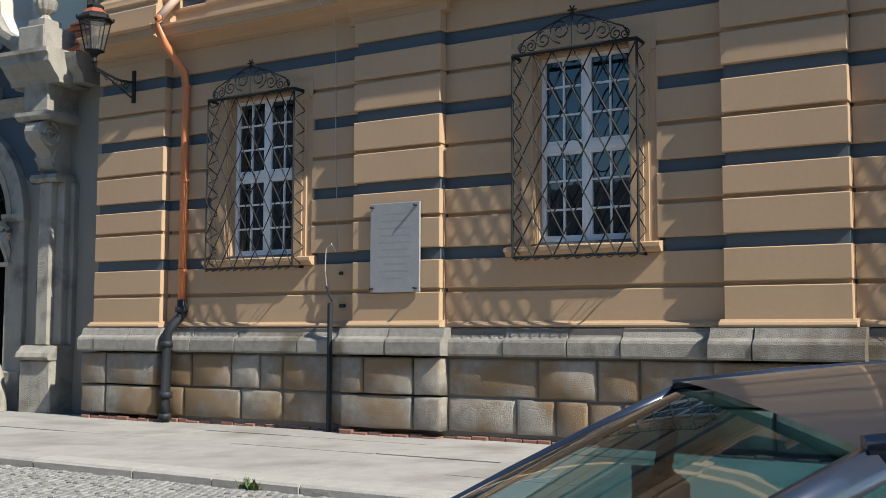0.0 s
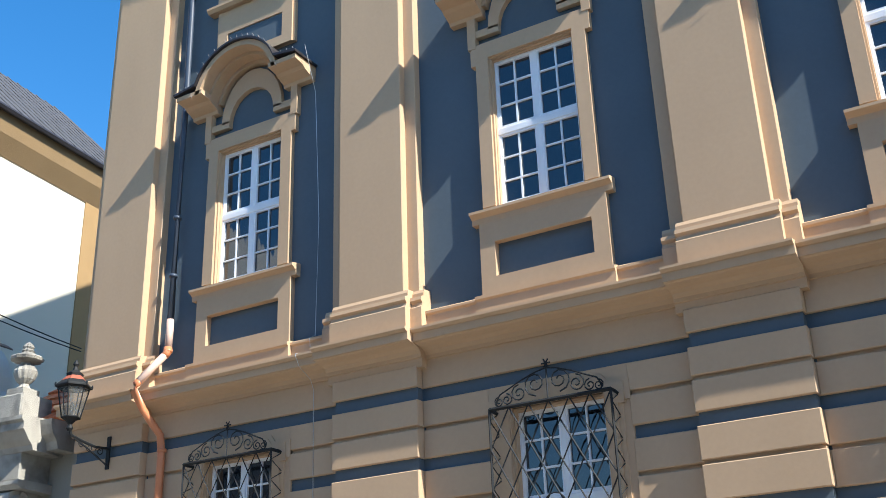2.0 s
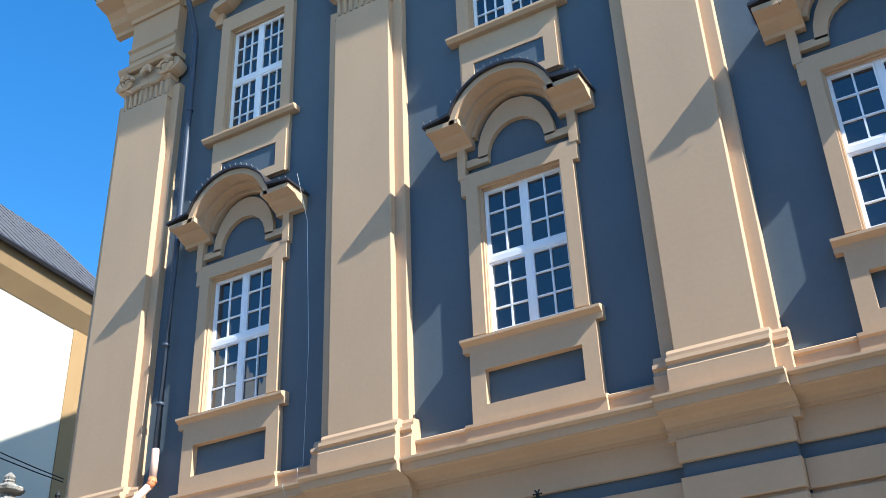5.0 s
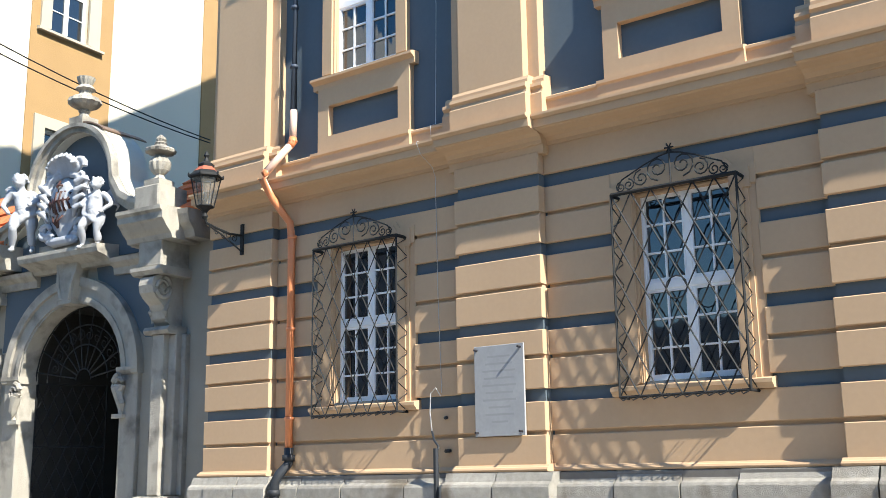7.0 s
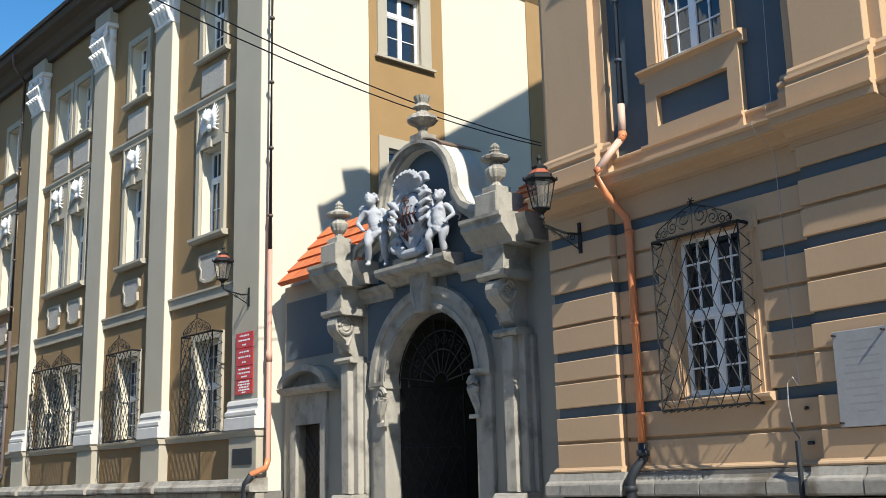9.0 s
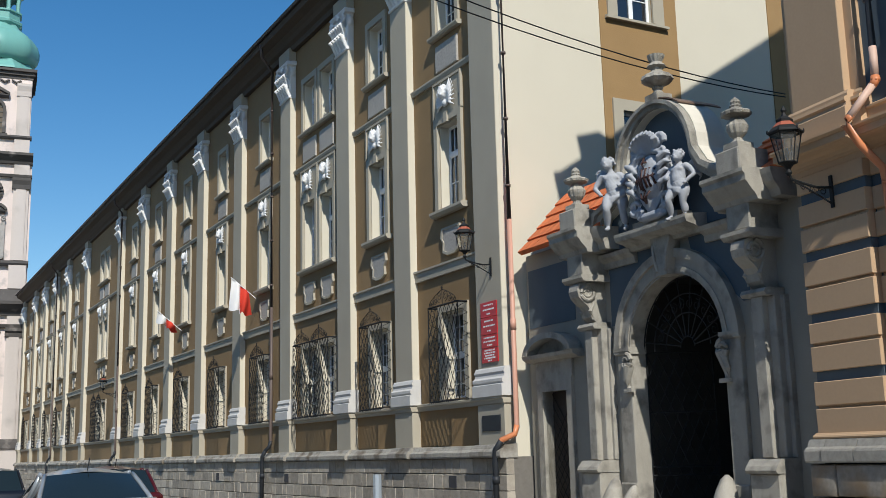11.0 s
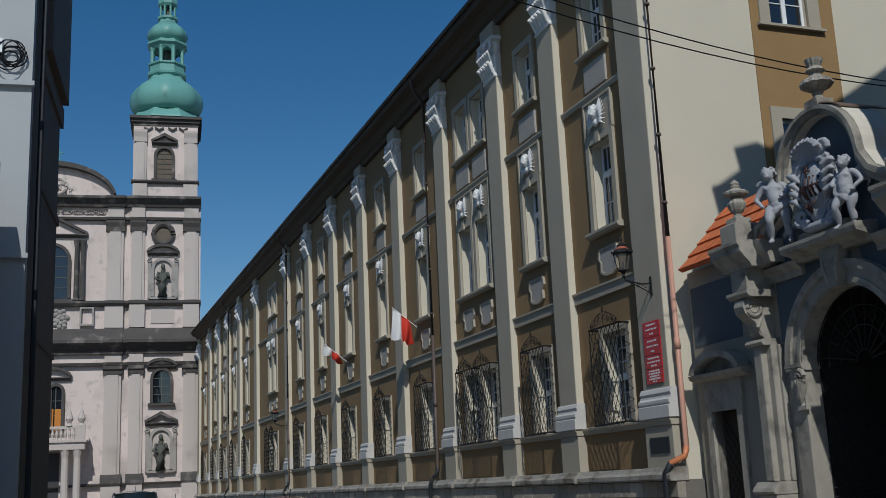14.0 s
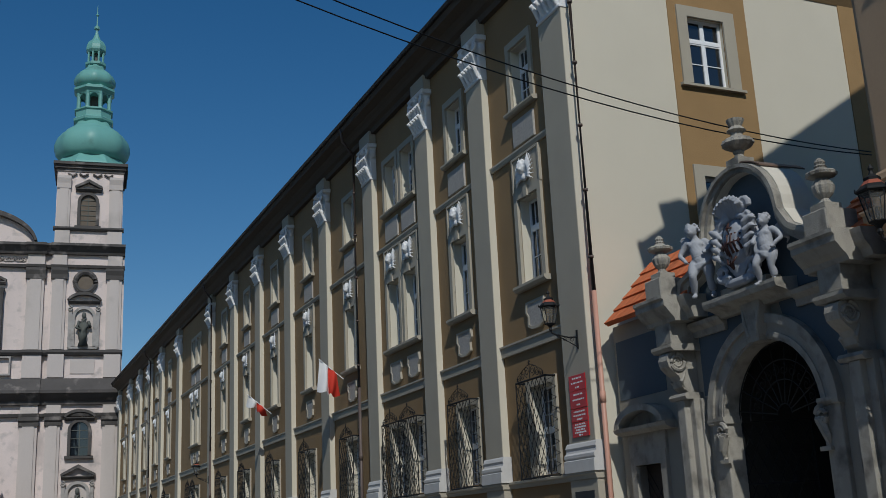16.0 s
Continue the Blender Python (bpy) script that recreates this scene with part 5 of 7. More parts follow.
# central shelf and frieze
bm = bmesh.new()
prism(bm, [(0, 6.3), (0.2, 6.3), (0.25, 6.38), (0.4, 6.45), (0.62, 6.5), (0.66, 6.6), (0.66, 6.68), (0, 6.75)], CX - 1.35, CX + 1.35)
prism(bm, [(0, 6.7), (0.45, 6.7), (0.45, 6.88), (0, 6.9)], CX - 0.85, CX + 0.85)
for s in (-1, 1):
    a, b = sorted((CX + s * 1.3, s * 2.65 + 0.08))
    prism(bm, [(0, 6.05), (0.1, 6.05), (0.12, 6.2), (0.25, 6.3), (0.28, 6.4), (0, 6.44)], a, b)
part("frieze", bm, SAND, gate, "projecting sandstone frieze shelf")
# gable: concave sides and a segmental top
bm = bmesh.new()
gx = 0.1
prof = [(gx - 2.75, 7.05), (gx - 2.6, 7.5), (gx - 2.2, 7.62), (gx - 1.78, 7.85), (gx - 1.5, 8.25)] + arc(gx, 8.3, 1.48, 178, 2, 18, 1.42) + [(gx + 1.5, 8.25), (gx + 1.78, 7.85), (gx + 2.2, 7.62), (gx + 2.6, 7.5), (gx + 2.75, 7.05)]
inn = [(gx + (x - gx) * 0.85, z - 0.22 if z > 7.3 else z) for x, z in prof]
strip(bm, inn, prof, -0.6, 0.26)
part("gable_body", bm, mat("white_gable_render", (0.60, 0.56, 0.475), vary=0.1, scale=2, grain=40), gate, "whitewashed curved gable body")
bm = bmesh.new()
strip(bm, [(gx + (x - gx) * 0.86, z - 0.2 if z > 7.3 else z) for x, z in prof], [(gx + (x - gx) * 0.985, z - 0.02) for x, z in prof], 0.24, 0.36)
strip(bm, [(gx + (x - gx) * 0.93, z - 0.1 if z > 7.3 else z) for x, z in prof], [(gx + (x - gx) * 0.99, z - 0.015) for x, z in prof], 0.3, 0.45)
part("gable_moulding", bm, SAND, gate, "curved sandstone gable moulding")
bm = bmesh.new()
slab(bm, inn + [(gx + 2.3, 6.5), (gx - 2.3, 6.5)], -0.4, 0.03)
part("gable_field", bm, BLUE, gate, "slate-blue gable field")
bm = bmesh.new()
strip(bm, [(x, z + 0.005) for x, z in arc(gx, 8.3, 1.5, 128, 20, 18, 1.44)], [(x, z + 0.04) for x, z in arc(gx, 8.3, 1.5, 128, 20, 18, 1.44)], -1.0, 0.3)
part("gable_cover", bm, mat("brown_sheet_metal", (0.14, 0.095, 0.07), rough=0.5, vary=0.15, bump=0.03), gate, "brown metal gable cover")


def urn(x, y, z, h, crown=False):
    u = bmesh.new()
    s = h / 1.25
    box(u, x - 0.24 * s, x + 0.24 * s, y - 0.24 * s, y + 0.24 * s, z, z + 0.2 * s)
    lathe(u, [(0.2, 0.2), (0.12, 0.27), (0.1, 0.33), (0.15, 0.38), (0.2, 0.44), (0.24, 0.55), (0.25, 0.62), (0.2, 0.72), (0.14, 0.78), (0.13, 0.82), (0.33, 0.87), (0.35, 0.93), (0.3, 0.97), (0.2, 1.0), (0.12, 1.06), (0.14, 1.1), (0.1, 1.14), (0.12, 1.19), (0.09, 1.25), (0.02, 1.31)] if not crown else
          [(0.2, 0.2), (0.12, 0.27), (0.1, 0.33), (0.14, 0.38), (0.12, 0.42), (0.32, 0.52), (0.4, 0.6), (0.36, 0.7), (0.2, 0.78), (0.14, 0.84), (0.15, 0.9), (0.24, 0.95), (0.2, 1.0), (0.14, 1.06), (0.2, 1.18), (0.22, 1.25), (0.1, 1.2)], 0, 0, 0, 44, lobes=11, depth=0.05)
    vs = list(u.verts)[8:]
    for v in vs:
        v.co = Vector((x + v.co.x * s, y + v.co.y * s, z + v.co.z * s))
    return part("urn", u, SAND, gate, "carved sandstone urn")


urn(gx, 0.1, 9.72, 1.2, True)
# columns with scroll capitals, entablature blocks and urns
for s, x in ((-1, -3.05), (1, 3.05)):
    bm = bmesh.new()
    box(bm, x - 0.42, x + 0.42, -0.1, 0.6, -0.4, 1.0, 0.03)
    prism(bm, [(-0.1, 1.0), (0.66, 1.0), (0.7, 1.06), (0.66, 1.14), (0.6, 1.2), (0.54, 1.28), (-0.1, 1.3)], x - 0.44, x + 0.44)
    part("pedestal", bm, SAND, gate, "block pedestal with moulded cap")
    for dx, dd, w in ((0.0, 0.46, 0.16), (-0.25, 0.3, 0.11), (0.25, 0.3, 0.11), (-0.38, 0.14, 0.08), (0.38, 0.14, 0.08)):
        bm = bmesh.new()
        box(bm, x + dx - w, x + dx + w, -0.05, dd, 1.3, 4.55, 0.02)
        part("pilaster", bm, SAND, gate, "layered sandstone pilaster")
    bm = bmesh.new()
    prism(bm, [(-0.05, 4.55), (0.5, 4.55), (0.55, 4.62), (0.5, 4.7), (-0.05, 4.72)], x - 0.36, x + 0.36)
    prism(bm, [(-0.05, 4.7), (0.34, 4.74), (0.48, 4.86), (0.5, 5.02), (0.56, 5.14), (0.7, 5.24), (0.82, 5.36), (0.86, 5.52), (0.82, 5.68), (0.7, 5.74), (-0.05, 5.74)], x - 0.2, x + 0.2)
    for q in (-1, 1):
        tube(bm, [(x + q * 0.22, 0.58 + p[0], p[2]) for p in spiral(0, 5.48, 0.24, 2.2, 90, 0, 1, 12)], [0.06 - 0.0016 * i for i in range(27)], 6)
        tube(bm, [(x + q * 0.2, 0.36, 5.25), (x + q * 0.21, 0.5, 5.0), (x + q * 0.2, 0.42, 4.8)], [0.03, 0.06, 0.04], 6)
    prism(bm, [(-0.05, 5.74), (0.8, 5.74), (0.88, 5.82), (0.88, 5.9), (-0.05, 5.92)], x - 0.45, x + 0.45)
    part("capital", bm, SAND, gate, "volute console capital")
    bm = bmesh.new()
    box(bm, x - 0.34, x + 0.34, -0.05, 0.78, 5.92, 6.5, 0.02)
    prism(bm, [(-0.3, 6.45), (0.8, 6.45), (0.84, 6.55), (0.95, 6.65), (1.05, 6.78), (1.1, 6.82), (1.1, 6.95), (1.16, 7.0), (1.16, 7.08), (-0.3, 7.16)], x - 0.66, x + 0.66)
    prism(bm, [(-0.3, 6.5), (0.45, 6.5), (0.5, 6.65), (0.62, 6.78), (0.68, 6.95), (0.7, 7.06), (-0.3, 7.1)], x - 0.95, x + 0.95)
    part("entablature", bm, SAND, gate, "moulded sandstone entablature block")
    bm = bmesh.new()
    box(bm, x - 0.36, x + 0.36, 0.15, 0.95, 7.1, 7.62, 0.03)
    part("urn_pedestal", bm, SAND, gate)
    urn(x, 0.6, 7.6, 1.15)
# statuary: each one plain shape
PUTTO = mat("weathered_white_stone", (0.34, 0.352, 0.375), rough=0.75, vary=0.12, scale=5, grain=40, bump=0.12)


def limb(b, pts, radii, seg=12, k=4):
    """A flowing limb: points and radii eased through a smooth curve."""
    ext = [pts[0]] + list(pts) + [pts[-1]]
    rex = [radii[0]] + list(radii) + [radii[-1]]
    path, rad = [], []
    for i in range(len(pts) - 1):
        for j in range(k + (i == len(pts) - 2)):
            t = j / k
            w = (-0.5 * t + t * t - 0.5 * t ** 3, 1 - 2.5 * t * t + 1.5 * t ** 3, 0.5 * t + 2 * t * t - 1.5 * t ** 3, -0.5 * t * t + 0.5 * t ** 3)
            path.append(tuple(sum(w[q] * ext[i + q][c] for q in range(4)) for c in range(3)))
            rad.append(sum(w[q] * rex[i + q] for q in range(4)))
    tube(b, path, rad, seg)


def putto(x, y, z, turn, h, lean, side):
    """A standing child figure, front along +y before it is turned; side is the arm held out."""
    b = bmesh.new()
    blob(b, (0.02 + side * 0.02, 0.05, 1.43), (0.108, 0.12, 0.14), 14, 12)
    blob(b, (0.02 + side * 0.03, 0.14, 1.37), (0.06, 0.05, 0.055), 10, 8)
    blob(b, (0.02 + side * 0.03, 0.175, 1.42), (0.018, 0.03, 0.03), 6, 5)
    for i in range(26):
        a, e = i * 2.4, -0.35 + 1.3 * (i / 25)
        if math.sin(a) * math.cos(e) > 0.55 and e < 0.7:
            continue
        blob(b, (0.02 + 0.12 * math.cos(a) * math.cos(e), 0.02 + 0.125 * math.sin(a) * math.cos(e), 1.45 + 0.14 * math.sin(e)), (0.036, 0.036, 0.034), 6, 5)
    limb(b, [(0.02, 0.03, 1.33), (0.01, 0.0, 1.25), (0.0, 0.0, 1.14), (0.0, 0.03, 1.0), (-0.01, 0.05, 0.86), (-0.03, 0.02, 0.72), (-0.03, 0, 0.6)], [0.06, 0.075, 0.155, 0.15, 0.152, 0.165, 0.09], 14)
    for s in (-1, 1):
        blob(b, (s * 0.07, 0.105, 1.11), (0.075, 0.05, 0.06), 10, 8)
        blob(b, (s * 0.15, 0.0, 1.18), (0.08, 0.08, 0.075), 10, 8)
    blob(b, (-0.01, 0.13, 0.9), (0.11, 0.07, 0.11), 10, 8)
    limb(b, [(-0.1, 0, 0.74), (-0.12, 0.04, 0.6), (-0.11, 0.06, 0.44), (-0.1, 0.05, 0.36), (-0.1, 0.0, 0.24), (-0.1, -0.01, 0.09), (-0.1, 0.03, 0.04), (-0.1, 0.15, 0.02)], [0.115, 0.118, 0.08, 0.068, 0.078, 0.044, 0.046, 0.03])
    limb(b, [(0.08, 0.02, 0.74), (0.13, 0.1, 0.62), (0.16, 0.19, 0.48), (0.17, 0.19, 0.42), (0.2, 0.1, 0.28), (0.23, 0.04, 0.12), (0.23, 0.08, 0.06), (0.25, 0.18, 0.03)], [0.115, 0.112, 0.08, 0.07, 0.074, 0.042, 0.044, 0.03])
    limb(b, [(side * 0.17, 0, 1.18), (side * 0.27, -0.02, 1.08), (side * 0.35, 0.0, 0.95), (side * 0.3, 0.08, 0.86), (side * 0.25, 0.13, 0.78)], [0.068, 0.06, 0.047, 0.045, 0.035])
    blob(b, (side * 0.24, 0.15, 0.76), (0.045, 0.05, 0.035), 8, 6)
    limb(b, [(-side * 0.17, 0, 1.18), (-side * 0.25, 0.07, 1.05), (-side * 0.21, 0.18, 0.95), (-side * 0.12, 0.24, 0.9)], [0.068, 0.058, 0.046, 0.036])
    for s in (-1, 1):
        for i in range(6):
            limb(b, [(s * 0.08, -0.12, 1.2 - 0.035 * i), (s * (0.24 + 0.025 * i), -0.2, 1.36 - 0.075 * i), (s * (0.36 - 0.01 * i), -0.21, 1.3 - 0.09 * i)], [0.03, 0.036, 0.012], 8)
    for k in range(3):
        limb(b, [(-side * 0.16, -0.02 + 0.03 * k, 1.2), (-side * (0.22 - 0.03 * k), 0.06, 0.95), (-side * (0.18 - 0.05 * k), 0.12, 0.74), (side * 0.05, 0.16, 0.66 - 0.03 * k), (side * 0.2, 0.0, 0.6 - 0.05 * k)], [0.03, 0.045, 0.05, 0.045, 0.04], 8)
    for v in b.verts:
        v.co.x, v.co.y = v.co.x * 1.1, v.co.y * 1.1
        v.co.x += lean * (v.co.z - 0.8)
    ob = solid("statue", b, PUTTO, "white stone child figure beside the shield", "statue", G @ pose(x, y, z, 0, 0, turn) @ Matrix.Scale(h / 1.58, 4), "gateway statues", smooth=True)
    return melt(ob, 0.014)


putto(gx + 1.42, 0.5, 6.8, 40, 1.9, 0.12, 1)
putto(gx - 1.08, 0.5, 6.6, 10, 1.62, -0.04, -1)
shield = thing("coat_of_arms", "white carved scrolled shield with reddish monogram", "coat of arms", G @ Matrix.Translation((gx, 0, 0)) @ Matrix.Diagonal((1.22, 1.0, 1.0, 1.0)) @ Matrix.Translation((-gx, 0, 0)))
bm = bmesh.new()
outline = [(gx - 0.1, 6.98), (gx - 0.26, 7.2), (gx - 0.42, 7.45), (gx - 0.5, 7.9), (gx - 0.4, 8.25), (gx, 8.4), (gx + 0.4, 8.25), (gx + 0.5, 7.9), (gx + 0.42, 7.45), (gx + 0.26, 7.2), (gx + 0.1, 6.98)]
slab(bm, outline, 0.16, 0.5)
blob(bm, (gx, 0.48, 7.8), (0.38, 0.22, 0.56), 14, 10)
blob(bm, (gx, 0.42, 7.25), (0.2, 0.18, 0.36), 10, 8)
melt(part("escutcheon", bm, PUTTO, shield, "", True), 0.025)
bm = bmesh.new()
for s in (-1, 1):
    for (cx, cz, r, st) in ((0.5, 8.22, 0.2, 90), (0.46, 7.2, 0.19, 270), (0.34, 6.98, 0.14, 0), (0.34, 8.62, 0.19, 200)):
        tube(bm, spiral(gx + s * cx, cz, r, 1.5, st, 0.52, s, 10), [0.075 - 0.0022 * i for i in range(16)], 6)
    for i in range(4):
        z = 7.4 + 0.2 * i
        tube(bm, [(gx + s * 0.34, 0.56, z), (gx + s * 0.46, 0.66, z + 0.18), (gx + s * 0.6, 0.62, z + 0.26), (gx + s * 0.7, 0.52, z + 0.2)], [0.03, 0.075, 0.06, 0.015], 7)
    tube(bm, [(gx + s * 0.12, 0.5, 8.42), (gx + s * 0.36, 0.55, 8.36), (gx + s * 0.56, 0.5, 8.06), (gx + s * 0.6, 0.45, 7.6), (gx + s * 0.44, 0.45, 7.3)], [0.06, 0.07, 0.07, 0.07, 0.04], 7)
for i in range(9):
    a = radians(14 + i * 19)
    tube(bm, [(gx + 0.16 * math.cos(a), 0.42, 8.42), (gx + 0.32 * math.cos(a), 0.56, 8.56 + 0.2 * math.sin(a)), (gx + 0.4 * math.cos(a), 0.68, 8.6 + 0.3 * math.sin(a)), (gx + 0.34 * math.cos(a), 0.74, 8.56 + 0.26 * math.sin(a))], [0.07, 0.075, 0.06, 0.03], 6)
tube(bm, [(gx - 0.52, 0.4, 6.98), (gx - 0.2, 0.52, 6.9), (gx + 0.2, 0.52, 6.9), (gx + 0.52, 0.4, 6.98)], [0.07, 0.12, 0.12, 0.07], 8)
melt(part("scrollwork", bm, PUTTO, shield, "", True), 0.02)
bm = bmesh.new()
for x, z0, z1 in ((-0.25, 7.6, 7.98), (-0.15, 7.55, 8.02), (-0.06, 7.55, 8.02), (0.05, 7.5, 8.02), (0.14, 7.55, 8.0), (0.24, 7.62, 7.95)):
    tube(bm, [(gx + x - 0.02, 0.69 - abs(x) * 0.4, z0), (gx + x + 0.03, 0.715 - abs(x) * 0.3, (z0 + z1) / 2), (gx + x - 0.01, 0.69 - abs(x) * 0.4, z1)], 0.038, 6)
for k, (xa, za, xb, zb) in enumerate(((-0.28, 7.82, 0.27, 7.78), (0.0, 8.0, 0.0, 8.28), (-0.09, 8.16, 0.09, 8.16), (-0.14, 7.46, 0.0, 7.2), (0.14, 7.46, 0.0, 7.2), (0.0, 7.5, 0.0, 7.18))):
    tube(bm, [(gx + xa, 0.66 if k else 0.62, za), (gx + (xa + xb) / 2, 0.72, (za + zb) / 2), (gx + xb, 0.64 if k else 0.62, zb)], 0.024, 6)
part("monogram", bm, mat("rusty_gilding", (0.055, 0.025, 0.02), rough=0.55, vary=0.3, bump=0.05), shield, "dark reddish monogram", True)
# door with arched hood in the link wall
bm = bmesh.new()
strip(bm, [(5.95, -0.2), (5.95, 3.15), (4.75, 3.15), (4.75, -0.2)], [(6.22, -0.2), (6.22, 3.5), (4.48, 3.5), (4.48, -0.2)], -0.36, 0.1)
box(bm, 4.45, 6.27, -0.02, 0.08, 3.5, 4.02)
prism(bm, [(0, 3.98), (0.2, 3.98), (0.36, 4.06), (0.4, 4.16), (0, 4.2)], 3.95, 6.5)
strip(bm, arc(5.22, 4.12, 1.0, 175, 5, 16, 0.44), arc(5.22, 4.12, 1.22, 175, 5, 16, 0.62), 0, 0.42)
box(bm, 4.6, 6.3, -0.7, 0.5, -0.4, 0.12, 0.03)
part("door_surround", bm, SAND, gate, "sandstone door surround with segmental hood")
bm = bmesh.new()
slab(bm, arc(5.22, 4.14, 1.0, 175, 5, 14, 0.46), -0.01, 0.06)
part("hood_field", bm, SAND, gate)
bm = bmesh.new()
box(bm, 4.75, 5.95, -0.3, -0.24, -0.2, 3.15)
door = part("door", bm, mat("dark_door_wood", (0.04, 0.032, 0.025), rough=0.6, vary=0.3, scale=6), gate, "dark wooden side door with iron lattice")
bm = bmesh.new()
for i in range(-8, 5):
    for s in (-1, 1):
        z0 = 0.2 + i * 0.3 + 0.3
        a, b = z0, z0 + 1.4
        t0, t1 = max(0, (0.1 - a) / 1.4), min(1, (3.1 - a) / 1.4)
        if t1 > t0:
            tube(bm, [(5.35 + s * (-0.58 + 1.16 * t0), -0.21, a + 1.4 * t0), (5.35 + s * (-0.58 + 1.16 * t1), -0.21, a + 1.4 * t1)], 0.012, 4)
part("lattice", bm, IRON, door)
# tile roofs over the link walls
for x0, x1, rise in ((2.4, 6.45, 0.37), (-5.0, -2.15, 0.26)):
    under = bmesh.new()
    prism(under, [(0.3, 7.08), (0.34, 7.12), (-1.25, 7.12 + rise * 4.8), (-1.25, 7.0 + rise * 4.8)], x0, x1)
    roof = part("tile_roof", under, TILE, gate, "orange clay tile roof on the link wall")
    for k in range(5):
        for i in range(int((x1 - x0) / 0.2)):
            t = bmesh.new()
            y, z = 0.4 - 0.33 * k, 7.1 + rise * k
            x = x0 + i * 0.2
            jz = random.uniform(-0.006, 0.006)
            vs = [(x + 0.006, y, z + jz), (x + 0.194, y, z + jz), (x + 0.194, y - 0.37, z + rise * 1.12 + jz), (x + 0.006, y - 0.37, z + rise * 1.12 + jz)]
            lo = [t.verts.new(c) for c in vs]
            hi = [t.verts.new((c[0], c[1] + h, c[2] + h)) for c, h in zip(vs, (0.06, 0.06, 0.02, 0.02))]
            t.faces.new(hi)
            t.faces.new(lo)
            for a in range(4):
                t.faces.new((lo[a], lo[(a + 1) % 4], hi[(a + 1) % 4], hi[a]))
            part("tile", t, TILE, roof)
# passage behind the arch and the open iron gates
# near-black wall colour carries the passage's deep shade
SHADEWALL = mat("passage_shade_plaster", (0.045, 0.042, 0.038), vary=0.25, scale=1.5, grain=30)
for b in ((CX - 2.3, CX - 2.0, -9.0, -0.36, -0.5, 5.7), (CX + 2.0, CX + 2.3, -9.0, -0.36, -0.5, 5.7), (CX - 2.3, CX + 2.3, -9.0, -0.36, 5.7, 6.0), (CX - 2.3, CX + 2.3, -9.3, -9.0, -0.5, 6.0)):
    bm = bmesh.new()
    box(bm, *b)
    part("passage_wall", bm, SHADEWALL, gate, "passage wall coloured near black for shade")
bm = bmesh.new()
for i in range(10):
    a = radians(9 + i * 18)
    tube(bm, [(CX + 0.25 * math.cos(a), -0.3, SPR + 0.25 * math.sin(a)), (CX + 1.65 * math.cos(a), -0.3, SPR + 1.65 * math.sin(a))], 0.018, 5)
for r in (0.25, 0.8, 1.25, 1.66):
    tube(bm, [(x, -0.3, z) for x, z in arc(CX, SPR, r, 180, 0, 18)], 0.018, 5)
for i in range(10):
    a = radians(18 + i * 16)
    tube(bm, spiral(CX + 1.02 * math.cos(a), SPR + 1.02 * math.sin(a), 0.15, 1.3, 90, -0.28, 1, 8), 0.012, 4)
part("fanlight_grille", bm, IRON, gate, "scrolled iron fanlight grille")
for s in (-1, 1):
    bm = bmesh.new()
    hx = CX + s * 1.66
    tx, ty = -s * 0.5, -0.86
    P = lambda t, z: (hx + tx * t * 1.6, -0.35 + ty * t * 1.6, z)
    tube(bm, [P(0, -0.1), P(0, SPR), P(1, SPR), P(1, -0.1)], 0.03, 5, True)
    leaf = solid("iron_gate", bm, IRON, "open wrought-iron gate leaf with diamond lattice", "gate", G, "gate leaves")
    bm = bmesh.new()
    for z in (0.9, 1.1, 2.4):
        tube(bm, [P(0, z), P(1, z)], 0.02, 5)
    for i in range(-6, 6):
        for q in (-1, 1):
            t0, t1 = max(0, -i / 6), min(1, (6 - i) / 6)
            if t1 > t0:
                f = (lambda t: t) if q > 0 else (lambda t: 1 - t)
                tube(bm, [P(f(max(0, min(1, i / 6 + t0))), 0.1 + 3.7 * t0), P(f(max(0, min(1, i / 6 + t1))), 0.1 + 3.7 * t1)], 0.011, 4)
    part("lattice", bm, IRON, leaf)
# worn guard stones at the foot of the gateway
for x, y, s in ((CX + 2.05, 0.75, 1.0), (CX + 1.55, 0.6, 0.8), (CX - 2.0, 0.7, 1.1)):
    bm = bmesh.new()
    lathe(bm, [(0.34, -0.45), (0.33, 0.0), (0.28, 0.3), (0.2, 0.6), (0.12, 0.8), (0.03, 0.88)], 0, 0, 0, 10, lobes=3, depth=0.06)
    for v in bm.verts:
        v.co = Vector((x + v.co.x * s - (0.1 if x > 0 else -0.1) * v.co.z, y + v.co.y * s - 0.25 * v.co.z, v.co.z * s))
    solid("guard_stone", bm, SAND, "worn leaning guard stone at the gateway foot", "guard stone", G, "guard stones", smooth=True)

# ---- the church at the end of the street; local x runs to the left, y towards the street ----
H = pose(0, 132, 0, 0, 0, 180)
PINK = two_tone(mat("weathered_pink_plaster", (0.62, 0.53, 0.49), vary=0.16, scale=0.35, grain=8, bump=0.2, streak=0.25), (0.43, 0.38, 0.355), 0.22, 0.5, 0.72)
PINK = two_tone(PINK, (0.36, 0.33, 0.31), 0.9, 0.56, 0.78)
TRIM = two_tone(mat("sooty_stone_trim", (0.07, 0.064, 0.06), vary=0.35, scale=0.6, grain=10, bump=0.3), (0.26, 0.23, 0.21), 0.7, 0.56, 0.74)
PALE = two_tone(mat("pale_stone_pilaster", (0.50, 0.445, 0.41), vary=0.12, scale=0.4, grain=8, streak=0.2), (0.4, 0.36, 0.33), 0.3, 0.55, 0.75)
